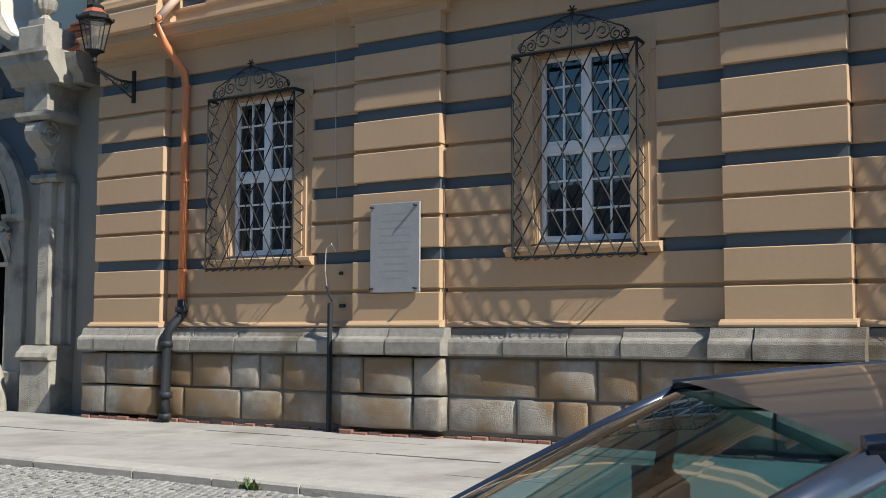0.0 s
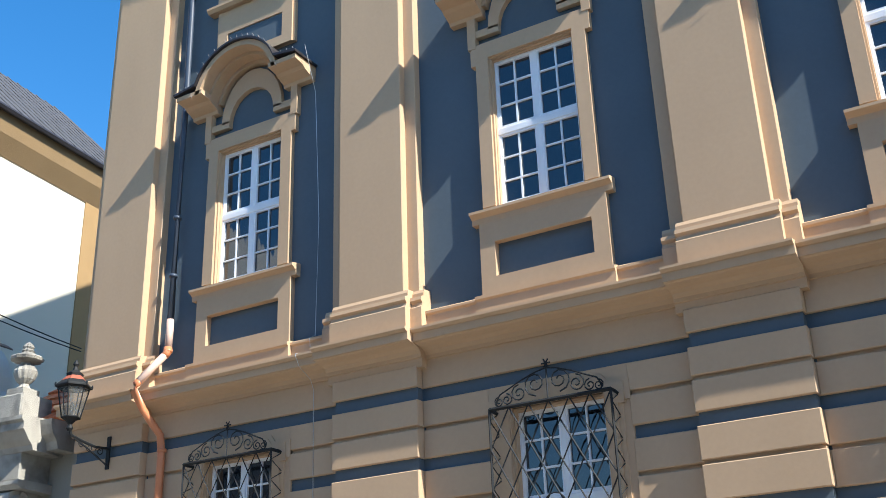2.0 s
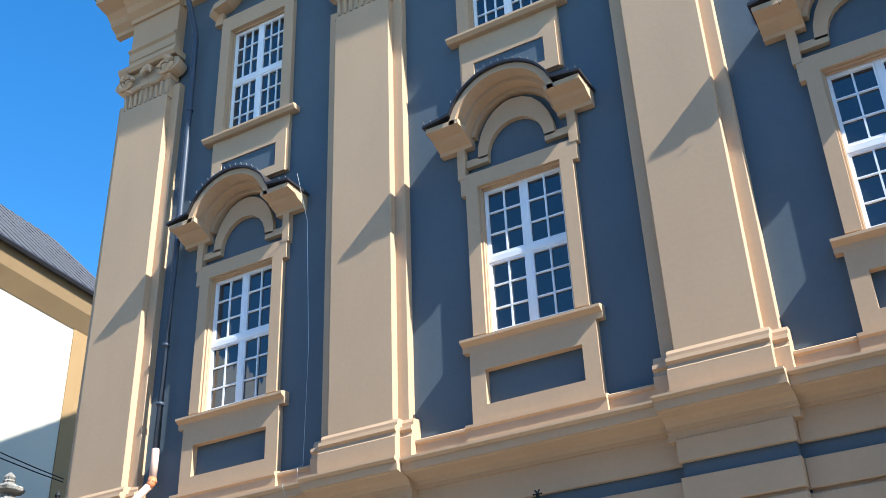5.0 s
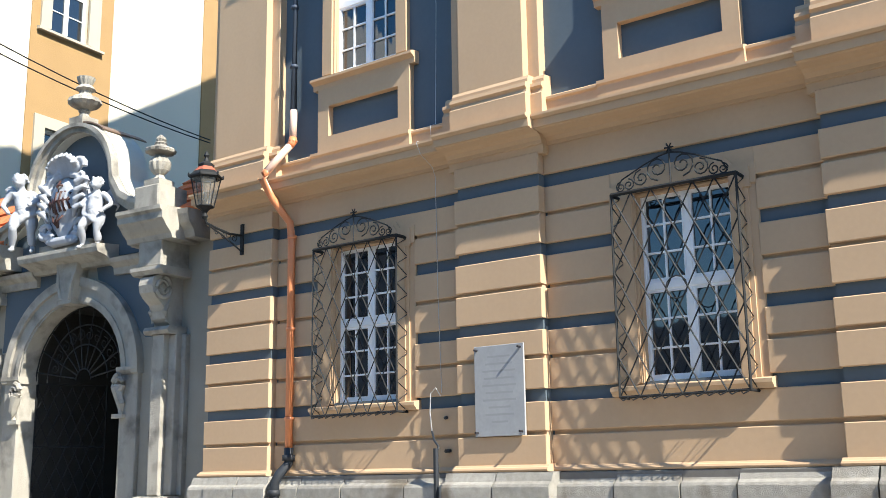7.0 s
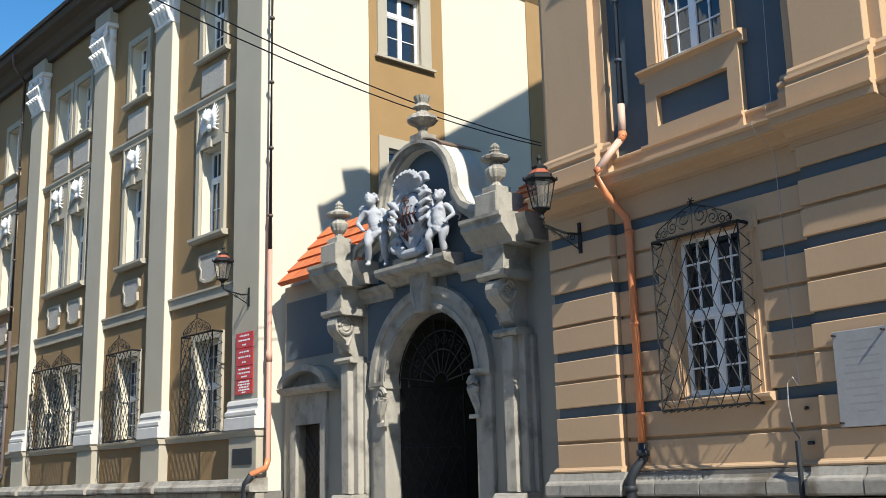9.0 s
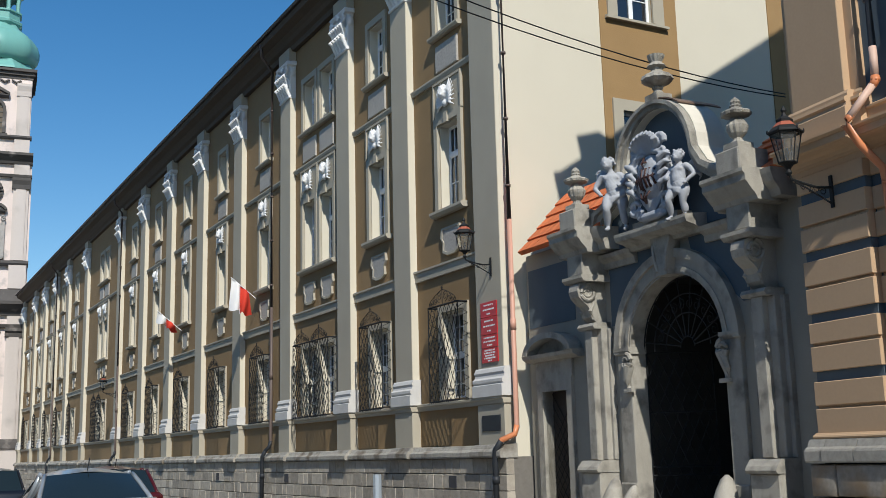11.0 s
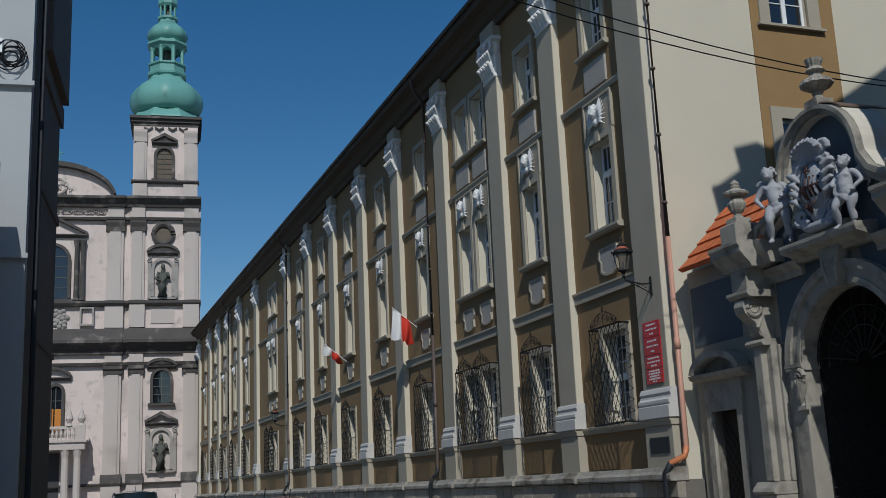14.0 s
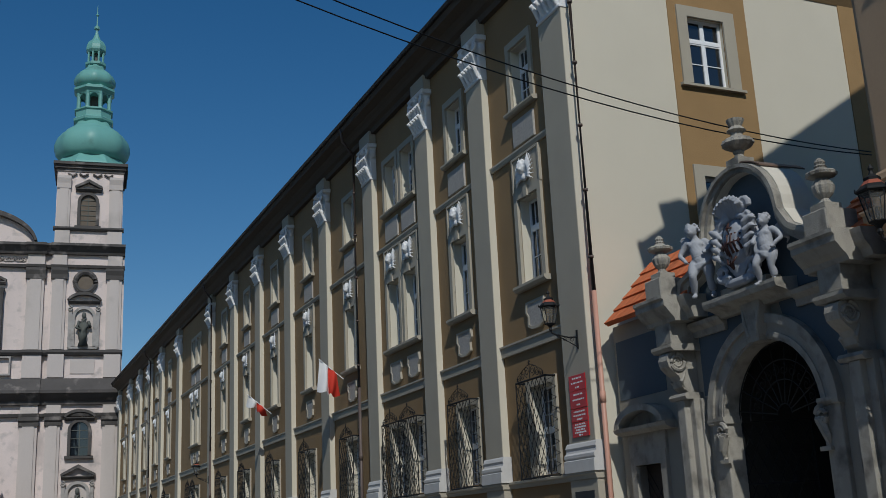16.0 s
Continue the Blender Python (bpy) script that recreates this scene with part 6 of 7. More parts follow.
VERDIGRIS = two_tone(mat("verdigris_copper", (0.14, 0.34, 0.305), rough=0.45, vary=0.15, scale=0.5, grain=6, bump=0.1, streak=0.2), (0.10, 0.22, 0.19), 0.4, 0.58, 0.75)
BRONZE = mat("dark_statue_stone", (0.09, 0.095, 0.085), vary=0.3, scale=3, grain=12)
SHUTTER = mat("weathered_wood_louvre", (0.13, 0.105, 0.08), vary=0.2, scale=2, grain=10)
church = thing("church", "pink plastered baroque church with green copper tower spire", "church", H)
TC = 2.25
BASE = -1.0


def church_box(name, material, boxes, label="", bev=0.0):
    for b in boxes:
        bm = bmesh.new()
        box(bm, *b, bev)
        part(name, bm, material, church, label)


def run(name, prof, spans, material=None, label=""):
    for x0, x1, d in spans:
        bm = bmesh.new()
        prism(bm, [(p[0] + d if p[0] > 0 else p[0], p[1]) for p in prof], x0, x1)
        part(name, bm, material or TRIM, church, label)


church_box("tower_wall", PINK, [(-2.0, 6.3, -9.0, 0.0, BASE, 37.3)], "weathered pink tower wall")
church_box("nave_wall", PINK, [(6.3, 25.0, -20.0, -0.4, BASE, 37.3)], "weathered pink church front")
church_box("belfry_wall", PINK, [(TC - 3.85, TC + 3.85, -7.9, -0.35, 37.2, 47.6)], "belfry wall")
# pilasters
PX = [(-1.75, -0.05, 0.25), (4.55, 6.1, 0.25), (7.0, 8.9, 0.0), (17.0, 19.0, 0.0)]
for x0, x1, d in PX:
    church_box("pilaster", PALE, [(x0, x1, -0.5, d + 0.05, 4.3, 16.2), (x0 + 0.3, x1 - 0.3, -0.5, d + 0.2, 4.3, 16.2)], "pale stone pilaster")
    church_box("pilaster", PALE, [(x0, x1, -0.5, d + 0.05, 24.6, 33.2), (x0 + 0.3, x1 - 0.3, -0.5, d + 0.2, 24.6, 33.2)], "pale stone pilaster")
    run("capital", [(-0.5, 15.8), (0.25, 15.8), (0.3, 16.2), (0.5, 16.4), (0.5, 16.8), (-0.5, 16.9)], [(x0 - 0.15, x1 + 0.15, d)])
    run("capital", [(-0.5, 33.0), (0.25, 33.0), (0.3, 33.5), (0.5, 34.0), (0.5, 34.3), (-0.5, 34.4)], [(x0 - 0.15, x1 + 0.15, d)])
    run("pedestal", [(-0.5, 3.2), (0.45, 3.2), (0.5, 3.4), (0.42, 4.0), (0.3, 4.35), (-0.5, 4.4)], [(x0 - 0.2, x1 + 0.2, d)])
    church_box("pedestal", PALE, [(x0 - 0.1, x1 + 0.1, -0.5, d + 0.3, 21.3, 24.0)])
    church_box("pedestal", PALE, [(x0 - 0.1, x1 + 0.1, -0.5, d + 0.35, BASE, 3.2)])
    church_box("pilaster", PALE, [(x0, x1, -0.5, d + 0.1, 34.4, 36.2), (x0, x1, -0.5, d + 0.1, 16.9, 18.3)])
for s in (-1, 1):
    x = TC + s * 3.0
    church_box("belfry_pilaster", PALE, [(x - 0.75, x + 0.75, -0.5, -0.1, 39.5, 45.0), (x - 0.5, x + 0.5, -0.5, 0.0, 39.5, 45.0)], "belfry pilaster")
    church_box("belfry_pilaster", PALE, [(x - 0.85, x + 0.85, -0.5, -0.02, 37.3, 39.2)])
    run("belfry_capital", [(-0.5, 44.4), (0.05, 44.4), (0.12, 45.0), (0.3, 45.6), (0.3, 45.9), (-0.5, 46.0)], [(x - 0.8, x + 0.8, 0)], PALE)
full = [(-2.05, 6.35, 0.3), (6.35, 25.0, 0.0), (6.85, 9.05, 0.25), (16.9, 19.1, 0.25)]
run("main_cornice", [(-0.6, 18.2), (0.1, 18.2), (0.2, 18.6), (0.6, 18.9), (1.0, 19.3), (1.2, 19.4), (1.2, 19.75), (0.2, 21.2), (-0.6, 21.3)], full, None, "dark stone main cornice")
run("architrave", [(-0.6, 16.85), (0.12, 16.85), (0.25, 17.2), (-0.6, 17.3)], full)
run("pedestal_cornice", [(-0.6, 23.9), (0.15, 23.9), (0.4, 24.2), (0.4, 24.5), (-0.6, 24.6)], full)
run("upper_cornice", [(-0.6, 36.0), (0.15, 36.0), (0.3, 36.3), (0.7, 36.7), (0.95, 36.9), (0.95, 37.2), (-0.6, 37.45)], full, None, "dark stone upper cornice")
run("upper_architrave", [(-0.6, 34.4), (0.15, 34.4), (0.25, 34.7), (-0.6, 34.8)], full)
run("plinth_cornice", [(-0.6, 3.1), (0.2, 3.1), (0.3, 3.3), (-0.6, 3.45)], full)
run("belfry_sill", [(-0.6, 39.1), (0.02, 39.1), (0.2, 39.3), (0.2, 39.5), (-0.6, 39.6)], [(TC - 4.05, TC + 4.05, 0)])
bm = bmesh.new()
for a, z0, z1 in ((0.0, 46.6, 47.0), (0.25, 47.0, 47.4), (0.55, 47.4, 47.75)):
    box(bm, TC - 3.95 - a * 0.7, TC + 3.95 + a * 0.7, -8.1 - a, -0.25 + a, z0, z1)
for x in (-2.1, -0.8, 0.8, 2.1):
    tube(bm, [(TC + x - 0.5, -0.2, 46.35), (TC + x, -0.15, 46.05), (TC + x + 0.5, -0.2, 46.35)], 0.13, 5)
part("belfry_cornice", bm, TRIM, church, "dark belfry cornice with garlands")
# segmental nave gable
bm = bmesh.new()
ga = arc(15.8, 37.0, 7.6, 172, 8, 26, 4.0)
slab(bm, [(8.2, 37.2)] + [(x, z) for x, z in reversed(ga)][::-1] + [(23.4, 37.2)], -1.0, -0.35)
part("gable_field", bm, PINK, church)
bm = bmesh.new()
strip(bm, ga, [(15.8 + (x - 15.8) * 1.04, 37.0 + (z - 37.0) * 1.15) for x, z in ga], -1.2, 0.55)
part("gable_moulding", bm, TRIM, church, "dark curved gable moulding")
bm = bmesh.new()
tube(bm, [(14.6, -0.2, 41.2), (14.6, -0.2, 43.2)], 0.06, 5)
tube(bm, [(14.2, -0.2, 42.7), (15.0, -0.2, 42.7)], 0.06, 5)
part("cross", bm, VERDIGRIS, church)
bm = bmesh.new()
tube(bm, [(14.9 + 1.1 * math.cos(a), -0.25, 38.6 + 1.0 * math.sin(a)) for a in [i * math.pi / 8 for i in range(16)]], 0.22, 6, True)
for p in (((14.4, 38.1), (14.5, 39.0)), ((14.5, 39.0), (14.9, 38.4)), ((14.9, 38.4), (15.3, 39.0)), ((15.3, 39.0), (15.4, 38.1))):
    tube(bm, [(p[0][0], -0.28, p[0][1]), (p[1][0], -0.28, p[1][1])], 0.09, 4)
part("gable_cartouche", bm, PALE, church, "pale carved gable cartouche")
bm = bmesh.new()
for i in range(9):
    tube(bm, spiral(9.6 + i * 0.72, 35.4, 0.3, 1.3, 0, -0.3, 1 if i % 2 else -1, 7), 0.07, 4)
part("frieze_scroll", bm, TRIM, church)
# copper dome, lanterns, spire


def copper(name, prof, label="", seg=8, material=None):
    bm = bmesh.new()
    lathe(bm, prof, 0, 0, 0, seg, 22.5, 382.5)
    for v in bm.verts:
        v.co += Vector((TC, -4.0, 0))
    ob = part(name, bm, material or VERDIGRIS, church, label)
    return ob


copper("dome_skirt", [(4.75, 47.75), (4.65, 48.0), (4.0, 48.8), (3.75, 49.15)], "green copper skirt roof")
bm = bmesh.new()
lathe(bm, [(3.75, 49.1), (4.2, 49.7), (4.42, 50.5), (4.42, 51.2), (4.18, 52.0), (3.65, 52.7), (3.0, 53.2), (2.45, 53.6), (2.2, 54.1)], TC, -4.0, 0, 32, 0, 360, 8, 0.035)
part("dome", bm, VERDIGRIS, church, "green copper onion dome", True)
copper("lantern_base", [(2.2, 54.0), (2.55, 54.3), (2.6, 54.6), (2.3, 54.8), (2.3, 55.6), (2.5, 55.7), (2.5, 55.9)])
copper("lantern_top", [(2.2, 58.0), (2.3, 58.2), (2.65, 58.5), (2.65, 58.8), (2.2, 59.0), (2.0, 59.2)])
copper("lantern_core", [(0.5, 55.8), (0.5, 58.2)], "dark open lantern core", 8, BRONZE)
for i in range(8):
    a = radians(22.5 + 45 * i)
    bm = bmesh.new()
    x, y = TC + 2.0 * math.cos(a), -4.0 + 2.0 * math.sin(a)
    tube(bm, [(x, y, 55.85), (x, y, 56.1), (x, y, 57.7), (x, y, 58.1)], [0.34, 0.25, 0.25, 0.34], 6)
    part("lantern_post", bm, VERDIGRIS, church)
    b = radians(22.5 + 45 * (i + 1))
    bm = bmesh.new()
    p, q = Vector((x, y, 57.5)), Vector((TC + 2.0 * math.cos(b), -4.0 + 2.0 * math.sin(b), 57.5))
    tube(bm, [p, p.lerp(q, 0.25) + Vector((0, 0, 0.42)), p.lerp(q, 0.5) + Vector((0, 0, 0.55)), p.lerp(q, 0.75) + Vector((0, 0, 0.42)), q], 0.16, 5)
    part("lantern_arch", bm, VERDIGRIS, church)
bm = bmesh.new()
lathe(bm, [(2.0, 59.1), (2.45, 59.6), (2.5, 60.2), (2.2, 60.9), (1.5, 61.5), (1.15, 61.9), (1.1, 62.2)], TC, -4.0, 0, 32, 0, 360, 8, 0.035)
part("upper_dome", bm, VERDIGRIS, church, "smaller green copper dome", True)
copper("spire_base", [(1.1, 62.1), (1.35, 62.3), (1.35, 62.6), (1.0, 62.7)])
for i in range(8):
    a = radians(22.5 + 45 * i)
    bm = bmesh.new()
    tube(bm, [(TC + 0.95 * math.cos(a), -4 + 0.95 * math.sin(a), 62.6), (TC + 0.95 * math.cos(a), -4 + 0.95 * math.sin(a), 64.3)], 0.16, 5)
    part("spire_post", bm, VERDIGRIS, church)
copper("spire_core", [(0.4, 62.6), (0.4, 64.3)], "", 8, BRONZE)
copper("spire_cap", [(1.1, 64.1), (1.3, 64.4), (1.3, 64.7), (1.25, 65.1), (1.0, 65.6), (0.5, 66.1), (0.25, 66.8), (0.12, 67.4), (0.35, 67.6), (0.35, 67.9), (0.1, 68.1), (0.06, 69.4), (0.22, 69.6), (0.06, 69.9), (0.04, 71.0)], "green copper finial")


GREYTRIM = two_tone(mat("grey_niche_stone", (0.30, 0.28, 0.26), vary=0.3, scale=0.8, grain=10, bump=0.3), (0.14, 0.13, 0.12), 0.9, 0.55, 0.75)


def arched(x, z0, z1, w, d, fill, name, bars=0, trim=None):
    bm = bmesh.new()
    o = [(x - w, z0)] + arc(x, z1 - w, w, 180, 0, 10) + [(x + w, z0)]
    slab(bm, o, d, d + 0.04)
    ob = part(name, bm, fill, church)
    bm = bmesh.new()
    strip(bm, o, [(x - w - 0.35, z0)] + arc(x, z1 - w, w + 0.35, 180, 0, 10) + [(x + w + 0.35, z0)], d - 0.1, d + 0.35)
    prism(bm, [(d - 0.1, z0 - 0.35), (d + 0.5, z0 - 0.35), (d + 0.5, z0 - 0.1), (d - 0.1, z0)], x - w - 0.6, x + w + 0.6)
    part("window_surround", bm, trim or TRIM, church)
    bm = bmesh.new()
    for i in range(1, bars + 1):
        z = z0 + (z1 - z0) * i / (bars + 1)
        box(bm, x - w, x + w, d + 0.03, d + 0.1, z - 0.04, z + 0.04)
    if bars:
        box(bm, x - 0.05, x + 0.05, d + 0.03, d + 0.11, z0, z1)
        part("glazing_bar", bm, BRONZE, church)
    return ob


def hood(x, z, w, kind, d=0.0):
    bm = bmesh.new()
    prism(bm, [(d, z - 0.35), (d + 0.3, z - 0.35), (d + 0.6, z - 0.1), (d + 0.6, z), (d, z)], x - w, x + w)
    if kind == "tri":
        strip(bm, [(x - w, z), (x, z + w * 0.5), (x + w, z)], [(x - w - 0.1, z + 0.25), (x, z + w * 0.5 + 0.4), (x + w + 0.1, z + 0.25)], d, d + 0.65)
    else:
        strip(bm, arc(x, z - 0.2, w, 165, 15, 10, w * 0.5), arc(x, z - 0.2, w + 0.25, 165, 15, 10, w * 0.5 + 0.35), d, d + 0.65)
    part("hood", bm, TRIM, church, "dark stone window hood")


def niche(x, z0, z1, w):
    arched(x, z0, z1, w, 0.02, PALE, "niche", trim=GREYTRIM)
    bm = bmesh.new()
    for s in (-1, 1):
        box(bm, x + s * (w + 0.35), x + s * (w + 0.75), 0, 0.35, z0 - 0.2, z1 + 0.3)
        tube(bm, spiral(x + s * (w + 0.6), z1, 0.35, 1.2, 90, 0.4, s, 7), 0.1, 4)
    part("niche_side", bm, GREYTRIM, church)
    b = bmesh.new()
    h = z1 - z0
    tube(b, [(x, 0.45, z0), (x + 0.1, 0.45, z0 + 0.3 * h), (x, 0.5, z0 + 0.55 * h), (x, 0.45, z0 + 0.72 * h)], [0.62 * w, 0.55 * w, 0.62 * w, 0.3 * w], 9)
    blob(b, (x, 0.45, z0 + 0.82 * h), (0.26 * w, 0.28 * w, 0.09 * h), 8, 6)
    tube(b, [(x + 0.5 * w, 0.45, z0 + 0.66 * h), (x + 0.8 * w, 0.6, z0 + 0.48 * h), (x + 0.3 * w, 0.8, z0 + 0.42 * h)], [0.2 * w, 0.17 * w, 0.12 * w], 6)
    tube(b, [(x - 0.5 * w, 0.45, z0 + 0.66 * h), (x - 0.75 * w, 0.6, z0 + 0.5 * h), (x - 0.5 * w, 0.8, z0 + 0.6 * h)], [0.2 * w, 0.17 * w, 0.12 * w], 6)
    solid("statue", b, BRONZE, "dark weathered draped stone statue in a niche", "statue", H, "church statues", smooth=True)


arched(TC + 0.15, 39.8, 43.6, 0.9, -0.33, SHUTTER, "belfry_louvre", 5)
hood(TC + 0.15, 44.4, 1.5, "tri", -0.35)
bm = bmesh.new()
tube(bm, [(TC + 0.15 + 1.15 * math.cos(a), 0.1, 32.7 + 1.2 * math.sin(a)) for a in [i * math.pi / 10 for i in range(20)]], 0.32, 6, True)
part("oculus_frame", bm, TRIM, church)
bm = bmesh.new()
slab(bm, arc(TC + 0.15, 32.7, 1.0, 360, 18, 18, 1.05), 0.01, 0.05)
part("oculus", bm, SHUTTER, church, "round boarded oculus")
niche(TC + 0.15, 25.0, 29.4, 1.0)
hood(TC + 0.15, 30.4, 1.75, "seg")
arched(TC + 0.15, 12.4, 16.2, 0.95, 0.02, glass, "window", 3)
hood(TC + 0.15, 16.7, 1.6, "seg")
niche(TC + 0.15, 4.7, 9.2, 1.0)
hood(TC + 0.15, 10.1, 1.8, "tri")
bm = bmesh.new()
box(bm, TC - 1.2, TC + 1.5, 0, 0.1, 21.8, 23.5)
part("sunk_panel", bm, PALE, church)
# nave centre: great arched window under a pediment, balcony on columns over the portal
arched(15.0, 24.9, 31.2, 1.7, -0.38, glass, "window", 4)
hood(14.6, 32.6, 3.4, "tri", -0.4)
for x in (11.6, 12.3):
    bm = bmesh.new()
    tube(bm, [(x, 0.1, 24.6), (x, 0.1, 25.0), (x, 0.1, 31.0), (x, 0.1, 31.8)], [0.4, 0.28, 0.26, 0.42], 8)
    part("column", bm, TRIM, church)
for x in (14.2, 15.6):
    arched(x, 9.6, 14.6, 0.65, -0.38, glass, "window", 2)
bm = bmesh.new()
for x in (13.75, 14.9, 16.0):
    box(bm, x - 0.5, x + 0.5, -0.3, -0.22, 9.2, 12.0)
part("wooden_panel", bm, mat("orange_wood_panel", (0.50, 0.20, 0.04), vary=0.15, scale=2), church, "orange wooden balcony panel")
hood(14.8, 15.6, 2.2, "seg", -0.4)
bm = bmesh.new()
box(bm, 10.6, 20.0, -0.5, 3.2, 7.2, 8.0)
box(bm, 10.4, 20.2, -0.5, 3.4, 8.0, 8.25)
box(bm, 10.6, 20.0, 2.9, 3.2, 9.5, 9.8)
box(bm, 10.6, 11.5, 2.7, 3.3, 8.2, 9.9)
part("balcony", bm, PALE, church, "pale stone balcony")
for i in range(14):
    bm = bmesh.new()
    lathe(bm, [(0.16, 8.25), (0.1, 8.5), (0.2, 8.9), (0.1, 9.3), (0.16, 9.5)], 11.8 + i * 0.45, 3.05, 0, 6)
    part("baluster", bm, PALE, church)
for x in (11.0, 12.3):
    bm = bmesh.new()
    lathe(bm, [(0.4, 9.8), (0.2, 10.1), (0.45, 10.6), (0.3, 11.0), (0.15, 11.5), (0.03, 11.8)], x, 3.0, 0, 8)
    part("balcony_urn", bm, PALE, church)
for x in (11.4, 12.7):
    bm = bmesh.new()
    tube(bm, [(x, 2.6, 1.5), (x, 2.6, 1.9), (x, 2.6, 6.3), (x, 2.6, 7.2)], [0.55, 0.42, 0.38, 0.6], 10)
    part("column", bm, PALE, church, "pale portal column")
church_box("column_pedestal", PALE, [(10.7, 13.4, 1.8, 3.4, BASE, 1.5)])
# no real depth here: a dark slab paints the portal's shade
church_box("portal_recess", INNER, [(13.6, 18.5, -0.39, -0.3, BASE, 7.0)], "near-black slab for the shaded portal")
church_box("church_steps", PALE, [(9.0, 21.0, -0.4, 4.6, BASE, -0.4), (9.6, 21.0, -0.4, 4.0, -0.4, -0.1)])
bm = bmesh.new()
for i in range(7):
    x = 10.3 - i * 0.45
    tube(bm, [(x, 3.2, BASE), (x, 3.2, 1.3 - i * 0.25)], 0.08, 4)
tube(bm, [(10.6, 3.2, 1.5), (7.4, 3.2, -0.3)], 0.1, 5)
part("stair_rail", bm, PALE, church)
# reliefs of the curved gable and its frieze
bm = bmesh.new()
tube(bm, [(14.25 + 0.95 * math.cos(i * math.pi / 9), -0.3, 37.95 + 0.95 * math.sin(i * math.pi / 9)) for i in range(18)], 0.16, 6, True)
for i in range(9):
    a = i * math.pi / 4.5
    blob(bm, (14.25 + 1.1 * math.cos(a), -0.3, 37.95 + 1.05 * math.sin(a)), (0.24, 0.15, 0.24), 6, 5)
part("gable_wreath", bm, PALE, church, "stucco wreath with a letter M")
bm = bmesh.new()
tube(bm, [(14.75, -0.3, 37.5), (14.68, -0.3, 38.4), (14.25, -0.3, 37.7), (13.82, -0.3, 38.4), (13.75, -0.3, 37.5)], 0.1, 5)
part("gable_letter", bm, TRIM, church, "dark letter M")
bm = bmesh.new()
for i in range(11):
    x = 9.4 + i * 0.66
    tube(bm, spiral(x, 35.42, 0.34, 1.3, 180 * (i % 2), -0.32, 1 if i % 2 else -1, 8), 0.09, 4)
    blob(bm, (x + 0.33, -0.34, 35.42 + (0.2 if i % 2 else -0.2)), (0.14, 0.1, 0.16), 6, 5)
part("frieze_relief", bm, PALE, church, "scrolled leaf relief frieze")
bm = bmesh.new()
for i in range(22):
    a, r = i * 2.4, 0.24 * math.sqrt(i)
    blob(bm, (14.2 + r * math.cos(a), -0.3, 22.6 + 1.15 * r * math.sin(a)), (0.3, 0.22, 0.28), 6, 5)
part("arms_relief", bm, GREYTRIM, church, "dark carved arms below the great window")
for x in (11.0, 17.6):
    bm = bmesh.new()
    strip(bm, [(x - 0.6, 21.8), (x + 0.6, 21.8), (x + 0.6, 23.6), (x - 0.6, 23.6)], [(x - 0.8, 21.6), (x + 0.8, 21.6), (x + 0.8, 23.8), (x - 0.8, 23.8)], -0.5, 0.1, True)
    part("panel_frame", bm, GREYTRIM, church)

# ---- the house on the other side of the street ----
GREYWHITE = mat("grey_white_render", (0.40, 0.42, 0.43), vary=0.06, scale=0.7, grain=30, bump=0.1)
# brown kept dark so the street side reads as shaded
SHADEBROWN = mat("shaded_brown_render", (0.13, 0.11, 0.09), vary=0.2, scale=0.9, grain=30, bump=0.2)
house = thing("corner_house", "tall grey-white rendered house with ledges and dark eaves", "house")
bm = bmesh.new()
box(bm, -25, -5.0, 36.5, 37.0, -1.5, 26)
part("front_wall", bm, GREYWHITE, house)
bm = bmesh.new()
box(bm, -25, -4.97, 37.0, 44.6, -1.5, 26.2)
part("street_wall", bm, SHADEBROWN, house, "street wall in brown darkened for its shade")
bm = bmesh.new()
for z in (9.3, 15.2):
    box(bm, -25, -4.9, 36.3, 36.5, z, z + 0.16)
part("ledge", bm, GREYWHITE, house)
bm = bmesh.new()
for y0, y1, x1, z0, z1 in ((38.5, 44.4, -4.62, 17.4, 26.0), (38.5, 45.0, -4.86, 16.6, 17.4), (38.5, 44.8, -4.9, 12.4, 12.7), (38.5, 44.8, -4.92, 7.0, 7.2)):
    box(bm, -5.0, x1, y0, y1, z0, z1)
part("eaves", bm, SHADEBROWN, house, "stepped eaves in the same shade-darkened brown")
bm = bmesh.new()
box(bm, -25, -4.4, 38.0, 45.0, 26.2, 26.6)
part("roof", bm, SLATE, house)
bm = bmesh.new()
tube(bm, [(-4.8, 37.6, 26), (-4.8, 37.6, -0.8)], 0.09, 6)
part("rain_pipe", bm, BLACKPIPE, house)
bm = bmesh.new()
tube(bm, [(-6.6, 36.46, 15.2), (-6.6, 36.46, 3.0)], 0.02, 4)
for k in range(7):
    r = 0.3 + 0.06 * (k % 4)
    cx, cz = -5.75 + 0.09 * (k % 3), 16.2 + 0.1 * (k % 2)
    tube(bm, [(cx + r * math.cos(a), 36.4 - 0.03 * k, cz + r * (0.7 + 0.1 * k) * math.sin(a)) for a in [i * math.pi / 7 for i in range(14)]], 0.022, 4, True)
part("cable_coil", bm, IRON, house, "coil of black cable on the wall")
bm = bmesh.new()
box(bm, -6.3, -5.95, 36.25, 36.5, 16.3, 16.8)
part("junction_box", bm, WHITE, house)
